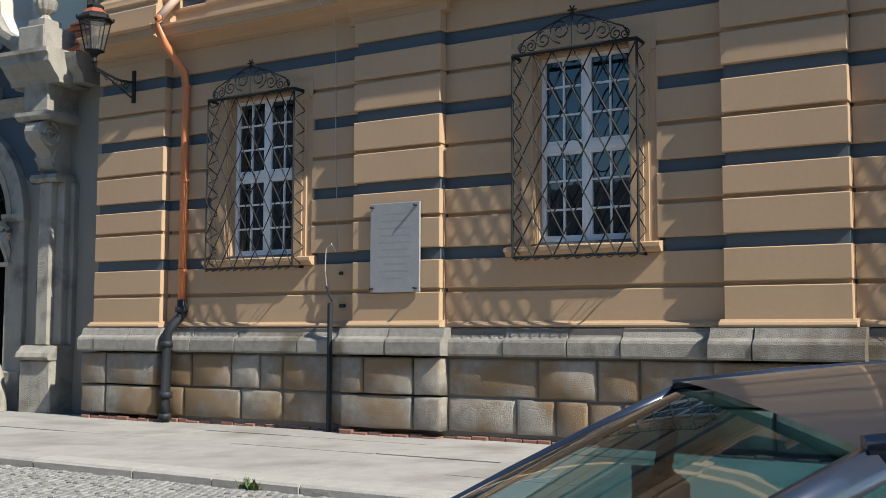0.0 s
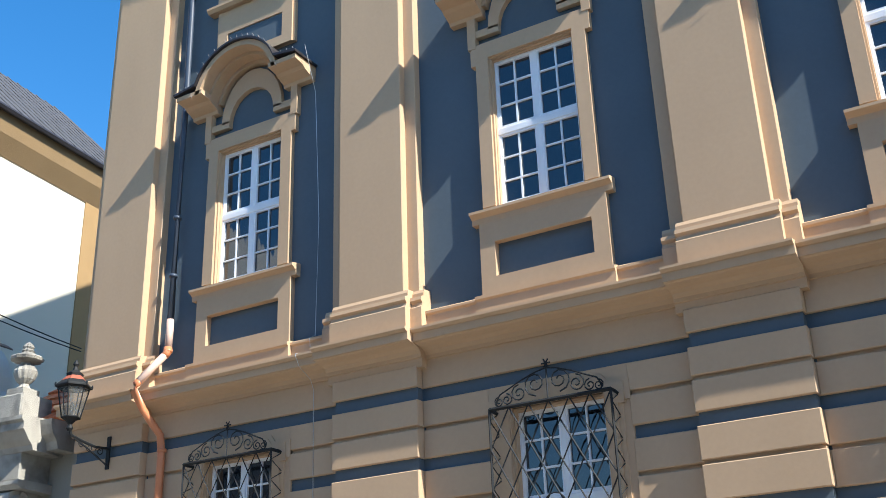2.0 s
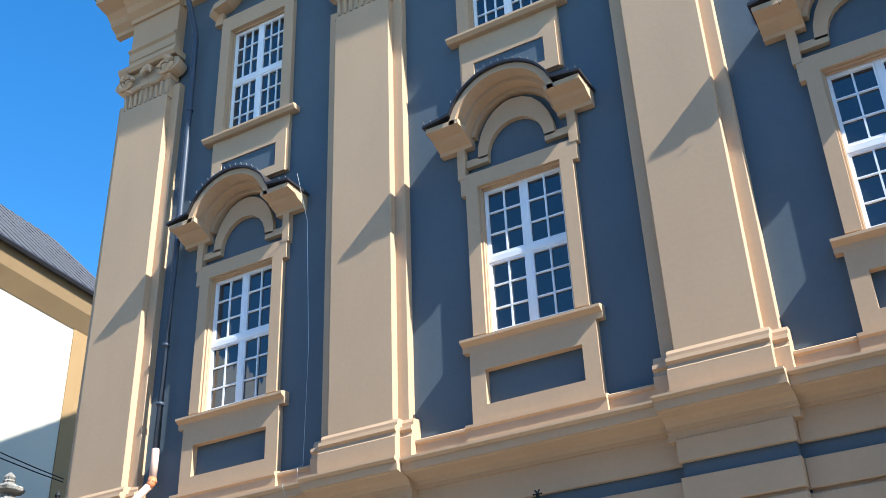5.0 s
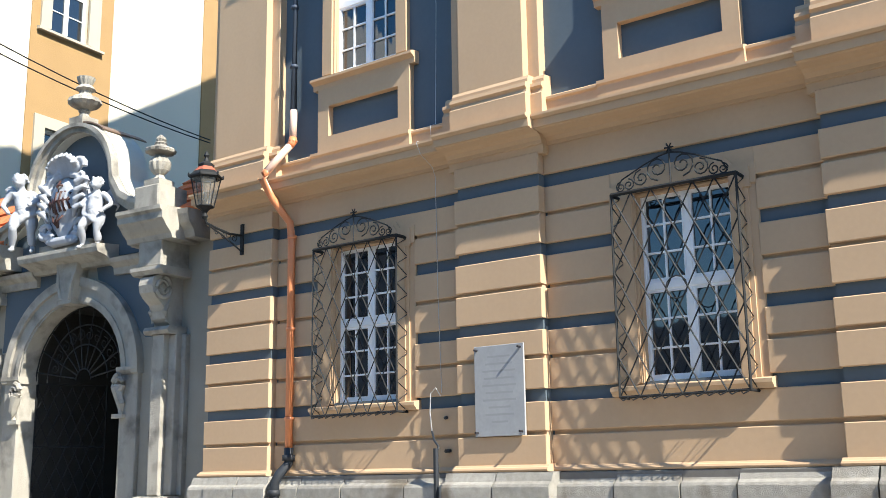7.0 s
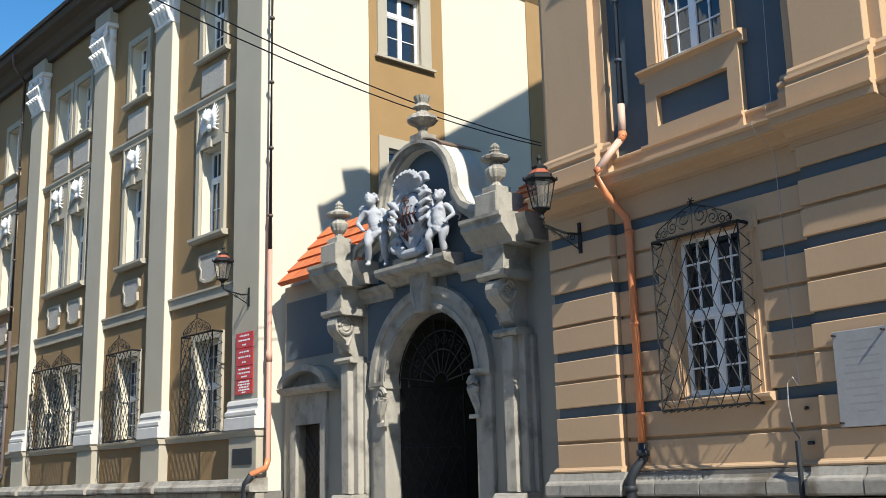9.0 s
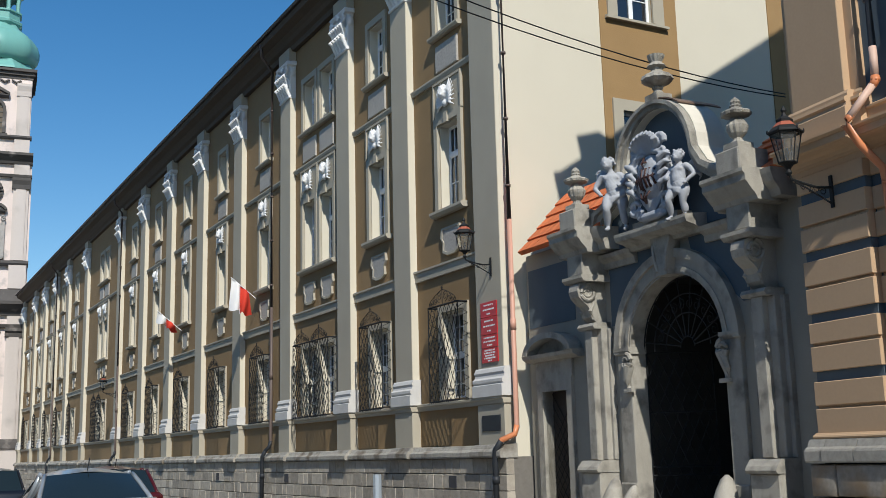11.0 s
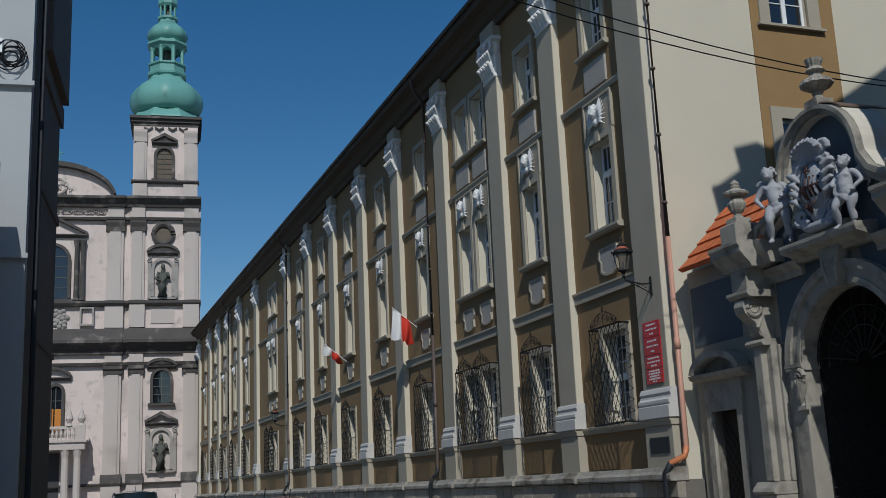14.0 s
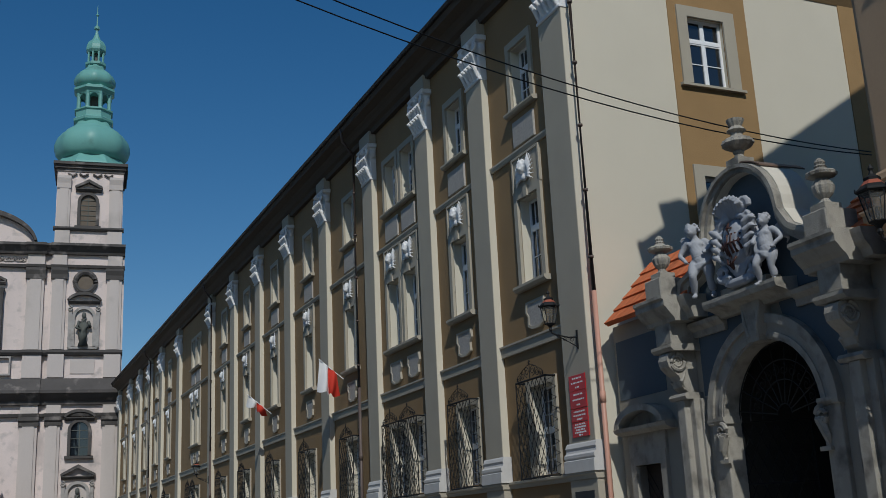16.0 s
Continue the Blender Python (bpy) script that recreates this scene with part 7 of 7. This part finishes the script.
# unseen plain houses added opposite the palace: close the street, shape its light
OPP = mat("grey_opposite_render", (0.34, 0.34, 0.33), vary=0.2, scale=0.8, grain=20)
row = thing("unseen_house_row", "unseen plain pale houses added to limit sky light", "house")
# low stretch, leaves sky for the palace windows to reflect
bm = bmesh.new()
box(bm, -20, -9, 14.0, 24.0, -0.5, 7.2)
part("wall", bm, OPP, row)
# high stretch, cuts sky light on the palace front
bm = bmesh.new()
box(bm, -20, -9, -45, 14.0, -0.5, 15.8)
part("wall", bm, OPP, row)
# out-of-view end block, throws the shadow on the corner house front
bm = bmesh.new()
box(bm, -20, -5.6, 24, 34.8, -0.5, 12.0)
part("wall", bm, OPP, row, "unseen end house added to shade the corner house")
bm = bmesh.new()
for i in range(8):
    for z in (1.5, 4.8):
        box(bm, -9.0, -8.97, -22 + i * 4.6, -20.8 + i * 4.6, z, z + 1.9)
part("window_glass", bm, glass, row)

# ---- overhead wires across the street ----
for a, b, sag in ((Vector((-9.0, 16.75, 15.69)), Vector((20.6, 24.0, 11.43)), 1.72), (Vector((-9.0, 15.53, 15.24)), Vector((20.6, 24.0, 11.52)), 1.59)):
    bm = bmesh.new()
    tube(bm, [a.lerp(b, i / 24) - Vector((0, 0, sag * 4 * (i / 24) * (1 - i / 24))) for i in range(25)], 0.018, 4)
    solid("overhead_wire", bm, IRON, "thin black overhead wire spanning the street", "wire", group="overhead wires")
bm = bmesh.new()
tube(bm, [(11.2, 33.5, -0.3), (11.2, 33.5, 0.95)], 0.14, 8)
solid("bollard", bm, mat("grey_zinc_bollard", (0.35, 0.40, 0.45), rough=0.5, metal=0.3), "grey metal bollard on the pavement", "bollard")

# ---- parked cars ----
TYRE = mat("tyre_rubber", (0.02, 0.02, 0.02), rough=0.8)
RIM = mat("alloy_rim", (0.45, 0.45, 0.47), rough=0.35, metal=0.8, bump=0)
TAIL = mat("red_tail_lamp", (0.45, 0.01, 0.01), rough=0.2, bump=0, vary=0.03)
PLATE = mat("white_plate", (0.7, 0.7, 0.7), bump=0, vary=0.02)
SEAT = mat("dark_seat_cloth", (0.03, 0.03, 0.035), vary=0.2)
DASH = mat("grey_dashboard", (0.22, 0.24, 0.23), rough=0.6, vary=0.15)
clear = bpy.data.materials.new("car_glass")
clear.use_nodes = True
ct = clear.node_tree
ct.nodes.remove(ct.nodes["Principled BSDF"])
see = ct.nodes.new("ShaderNodeBsdfTransparent")
see.inputs["Color"].default_value = (0.30, 0.52, 0.56, 1)
gloss = ct.nodes.new("ShaderNodeBsdfGlossy")
gloss.inputs["Roughness"].default_value = 0.02
fres = ct.nodes.new("ShaderNodeFresnel")
fres.inputs["IOR"].default_value = 2.0
mixer = ct.nodes.new("ShaderNodeMixShader")
ct.links.new(fres.outputs[0], mixer.inputs[0])
ct.links.new(see.outputs[0], mixer.inputs[1])
ct.links.new(gloss.outputs[0], mixer.inputs[2])
ct.links.new(mixer.outputs[0], ct.nodes["Material Output"].inputs["Surface"])


CARGLASS = mat("dark_car_glass", (0.012, 0.02, 0.024), rough=0.04, vary=0.1, bump=0.0, spec=0.35)


def paint(name, color):
    m = mat(name, color, rough=0.28, vary=0.03, bump=0.0, spec=0.6, metal=0.35)
    m.node_tree.nodes["Principled BSDF"].inputs["Coat Weight"].default_value = 0.6
    m.node_tree.nodes["Principled BSDF"].inputs["Coat Roughness"].default_value = 0.06
    return m


def sheet(bm, f, nu, nv):
    g = [[bm.verts.new(f(2 * i / nu - 1, j / nv)) for i in range(nu + 1)] for j in range(nv + 1)]
    for a, b in zip(g, g[1:]):
        for i in range(nu):
            bm.faces.new((a[i], a[i + 1], b[i + 1], b[i]))
    return g


def car(name, color, label, m, length=4.4, height=1.45, rear="saloon", width=1.74, glassy=False, rake=1.22):
    """A car: x forward, y to its left, on its wheels at z = 0."""
    c = thing(name, label, "car", m, "parked cars")
    P = paint("car_paint", color)
    L, W, k = length / 2, width / 2, height / 1.45
    # lower body as lofted sections
    if rear == "saloon":
        st = [(-L, 0.30, 0.72, 0.80), (-L + 0.08, 0.24, 0.92, 0.92), (-L + 0.35, 0.22, 0.99, 0.98), (-1.35, 0.2, 0.98, 1.0), (0.0, 0.2, 0.95, 1.0), (1.15, 0.2, 0.95, 1.0), (1.75, 0.2, 0.84, 0.97), (L - 0.15, 0.24, 0.7, 0.86), (L, 0.32, 0.58, 0.72)]
    else:
        st = [(-L, 0.30, 0.9, 0.86), (-L + 0.06, 0.24, 1.0, 0.95), (-L + 0.3, 0.22, 1.0, 1.0), (-1.2, 0.2, 0.98, 1.0), (0.0, 0.2, 0.96, 1.0), (1.15, 0.2, 0.96, 1.0), (1.7, 0.2, 0.86, 0.97), (L - 0.15, 0.24, 0.72, 0.86), (L, 0.32, 0.6, 0.72)]
    kb = 1.1 if rear == "saloon" else 1.0
    bm = bmesh.new()
    rings = []
    for x, z0, z1, w in st:
        z0, z1 = z0 * k, z1 * k * kb
        half = [(W * w * 0.9, z0), (W * w, z0 + 0.12), (W * w, (z0 + z1) / 2), (W * w * 0.97, z1 - 0.06), (W * w * 0.88, z1)]
        rings.append([bm.verts.new((x, y, z)) for y, z in half + [(-y, z) for y, z in reversed(half)]])
    for a, b in zip(rings, rings[1:]):
        for i in range(10):
            bm.faces.new((a[i], a[(i + 1) % 10], b[(i + 1) % 10], b[i]))
    bm.faces.new(rings[0])
    bm.faces.new(rings[-1])
    part("body", bm, P, c, "", True)
    belt = 0.95 * k * kb
    hx, hz = 0.39, height - 0.05
    rx = {"saloon": -0.95, "hatch": -1.45, "van": -L + 0.25}[rear]
    rb = {"saloon": -1.78, "hatch": -L + 0.12, "van": -L + 0.08}[rear]
    wt, wb = 0.60 * width / 1.74, 0.74 * width / 1.74
    G = clear if glassy else CARGLASS
    pb, zb = (0.05, 0.03) if glassy else (0.17, 0.095)

    def wind(u, v):
        return (rake - (pb + 0.1) * u * u - (rake - hx) * v + 0.1 * u * u * v, u * (wb + (wt - wb) * v), belt + (hz - belt) * (v + 0.12 * v * (1 - v)) - zb * u * u * v)

    def back(u, v):
        return (rb + 0.1 * u * u + (rx - rb) * v, u * (wb + (wt - wb) * v), belt + (hz - 0.01 - belt) * (v + 0.1 * v * (1 - v)) - 0.03 * u * u * v)

    def roof(u, v):
        return (hx - pb * u * u + 0.01 + (rx - hx + pb * u * u + 0.05 * u * u) * v, u * wt * (1.0 + 0.1 * v * (1 - v)), hz + 0.055 * math.sin(math.pi * min(1, v * 1.15 + 0.02)) ** 0.8 + 0.006 - zb * u * u)

    for nm, f, mm in (("windscreen", wind, G), ("rear_window", back, G), ("roof", roof, P)):
        bm = bmesh.new()
        sheet(bm, f, 10, 6)
        part(nm, bm, mm, c, "", True)
    for s in (-1, 1):
        bm = bmesh.new()
        pts = [(rb + 0.12, s * (wb + 0.03), belt), (1.0, s * (wb + 0.03), belt), (hx - pb, s * wt, hz - 0.03), ((hx + rx) / 2, s * wt * 1.02, hz + 0.0), (rx + 0.05, s * wt, hz - 0.05)]
        bm.faces.new([bm.verts.new(p) for p in pts])
        part("side_window", bm, G, c)
        bm = bmesh.new()
        for f in (wind, back):
            tube(bm, [Vector(f(s, v / 5)) for v in range(6)], 0.02 if glassy else 0.035, 6)
        tube(bm, [Vector(roof(s, v / 8)) for v in range(9)], 0.016 if glassy else 0.03, 6)
        bx = (hx + rx) / 2 - 0.1
        tube(bm, [(bx, s * (wb + 0.03), belt), (bx - 0.06, s * wt, hz)], 0.04, 5)
        part("pillar", bm, P, c, "", True)
        bm = bmesh.new()
        blob(bm, (0.72, s * (W + 0.06), belt - 0.14), (0.07, 0.11, 0.07), 8, 6)
        part("wing_mirror", bm, P, c, "", True)
        bm = bmesh.new()
        tz = 0.42 if rear == "van" else 0.68
        box(bm, -L - 0.01, -L + 0.2, s * W * 0.62, s * W * 0.9, tz * k, (tz + 0.17) * k)
        part("tail_lamp", bm, TAIL, c)
        for x in (-L + 0.85, L - 0.8):
            bm = bmesh.new()
            tube(bm, [(x, s * (W - 0.2), 0.31), (x, s * (W + 0.01), 0.31)], 0.31, 18)
            wheel = part("tyre", bm, TYRE, c)
            bm = bmesh.new()
            tube(bm, [(x, s * (W - 0.1), 0.31), (x, s * (W + 0.02), 0.31)], [0.2, 0.19], 14)
            part("rim", bm, RIM, wheel)
        bm = bmesh.new()
        box(bm, -0.2, 0.35, s * 0.15, s * 0.62, 0.35, 0.75)
        tube(bm, [(-0.25, s * 0.38, 0.6), (-0.36, s * 0.38, 1.15 * k)], [0.24, 0.2], 8)
        blob(bm, (-0.38, s * 0.38, 1.24 * k), (0.06, 0.14, 0.1), 8, 6)
        part("seat", bm, SEAT, c, "", True)
    bm = bmesh.new()
    box(bm, 0.65, 1.2, -0.7 * width / 1.74, 0.7 * width / 1.74, 0.6 * k, 0.92 * k)
    part("dashboard", bm, DASH, c)
    bm = bmesh.new()
    box(bm, hx + 0.04, hx + 0.1, -0.11, 0.11, hz - 0.21, hz - 0.12, 0.015)
    tube(bm, [(hx + 0.07, 0, hz - 0.13), (hx + 0.05, 0, hz - 0.03)], 0.014, 5)
    part("inner_mirror", bm, BLACKPIPE, c)
    bm = bmesh.new()
    box(bm, -L - 0.02, -L + 0.05, -0.26, 0.26, 0.55 * k, 0.66 * k)
    part("number_plate", bm, PLATE, c)
    bm = bmesh.new()
    tube(bm, [(rx + 0.3, 0, hz + 0.02), (rx + 0.1, 0, hz + 0.2)], 0.008, 4)
    part("aerial", bm, BLACKPIPE, c)
    return c


def at(x, y, turn, z=None):
    return pose(x, y, (ground_z(y) - 0.13) if z is None else z, 0, 0, turn)


car("car", (0.035, 0.045, 0.07), "dark blue-grey car with grey roof and large windscreen", at(1.787, 0.17, 117.63), 4.6, 1.64, "hatch", 1.78, True, 1.35)
car("car.001", (0.30, 0.33, 0.36), "silver saloon car seen from its rear window", at(1.15, 17.3, 93), 4.5, 1.6)
car("car.002", (0.09, 0.008, 0.01), "dark red estate car in the street", at(2.15, 24.5, 92), 4.4, 1.66, "hatch")
car("car.003", (0.012, 0.012, 0.015), "black hatchback car with red tail lamps", at(-0.25, 31.0, 94), 4.0, 1.78, "hatch")
car("car.004", (0.02, 0.022, 0.03), "dark van with a tall rear window", at(-1.75, 42.2, 95), 4.9, 2.3, "van", 1.95)
car("car.005", (0.015, 0.016, 0.018), "dark car standing beside the van", at(-3.4, 45.0, 95), 4.2, 1.5, "hatch")

# ---- pavement slabs, kerb stones and setts ----
rng = random.Random(21)
y = 0.5
while y < 26.5:
    x = 9.26
    ln = rng.uniform(1.6, 2.6)
    for w in (1.05, 1.3, 1.3, 1.0):
        b = bmesh.new()
        box(b, x + 0.008, x + w - 0.008, y + 0.006, y + ln - 0.006, ground_z(y) - 0.1, ground_z(y) + rng.uniform(-0.006, 0.006))
        part("slab", b, PAVE, pavement)
        x += w
    y += ln
y = -2.0
while y < 60:
    ln = rng.uniform(1.1, 1.9)
    off = max(0.0, y - 27) * 0.105
    b = bmesh.new()
    z = ground_z(y)
    prof = [(8.86, -0.3), (8.86, -0.03), (8.89, 0.0), (8.95, 0.012), (9.24, 0.012), (9.25, -0.3)]
    va = [b.verts.new((p[0] - off + rng.uniform(-0.008, 0.008), y + 0.01, z + p[1])) for p in prof]
    vb = [b.verts.new((p[0] - off + rng.uniform(-0.008, 0.008), y + ln - 0.01, z + p[1])) for p in prof]
    for i in range(6):
        b.faces.new((va[i], va[(i + 1) % 6], vb[(i + 1) % 6], vb[i]))
    b.faces.new(va)
    b.faces.new(vb)
    part("kerb_stone", b, KERB, pavement)
    y += ln
verts, faces = [], []
for r in range(44):
    for q in range(110):
        x = 4.3 + r * 0.105
        yy = 4.0 + q * 0.105 + (r % 2) * 0.05
        h = -0.125 + rng.uniform(0.0, 0.02)
        a = 0.045 + rng.uniform(-0.003, 0.003)
        k = len(verts)
        for s, dz in ((1.0, -0.04), (0.95, 0.0), (0.6, 0.013)):
            verts += [(x - a * s, yy - a * s, h + dz), (x + a * s, yy - a * s, h + dz), (x + a * s, yy + a * s, h + dz), (x - a * s, yy + a * s, h + dz)]
        for lvl in (0, 4):
            for i in range(4):
                j = (i + 1) % 4
                faces.append((k + lvl + i, k + lvl + j, k + lvl + 4 + j, k + lvl + 4 + i))
        faces.append((k + 8, k + 9, k + 10, k + 11))
me = bpy.data.meshes.new("setts")
me.from_pydata(verts, [], faces)
me.materials.append(SETT)
tagged(new("setts", me), "worn grey granite setts of the roadway", "paving", kind="stuff")
# a tuft of weed at the kerb
LEAF = mat("weed_leaf", (0.07, 0.11, 0.03), vary=0.2, bump=0)
bm = bmesh.new()
for i in range(60):
    a, l = rng.uniform(0, 6.28), rng.uniform(0.05, 0.16)
    x, yy = 8.84 + rng.uniform(-0.03, 0.03), 7.75 + rng.uniform(-0.13, 0.13)
    p = Vector((x, yy, -0.12))
    q = p + Vector((math.cos(a) * l * 0.6, math.sin(a) * l * 0.6, l))
    s = Vector((-math.sin(a), math.cos(a), 0)) * 0.012
    bm.faces.new([bm.verts.new(c) for c in (p, p.lerp(q, 0.6) + s, q, p.lerp(q, 0.6) - s)])
solid("weed", bm, LEAF, "small green weed tuft at the kerb", "plant", kind="stuff")
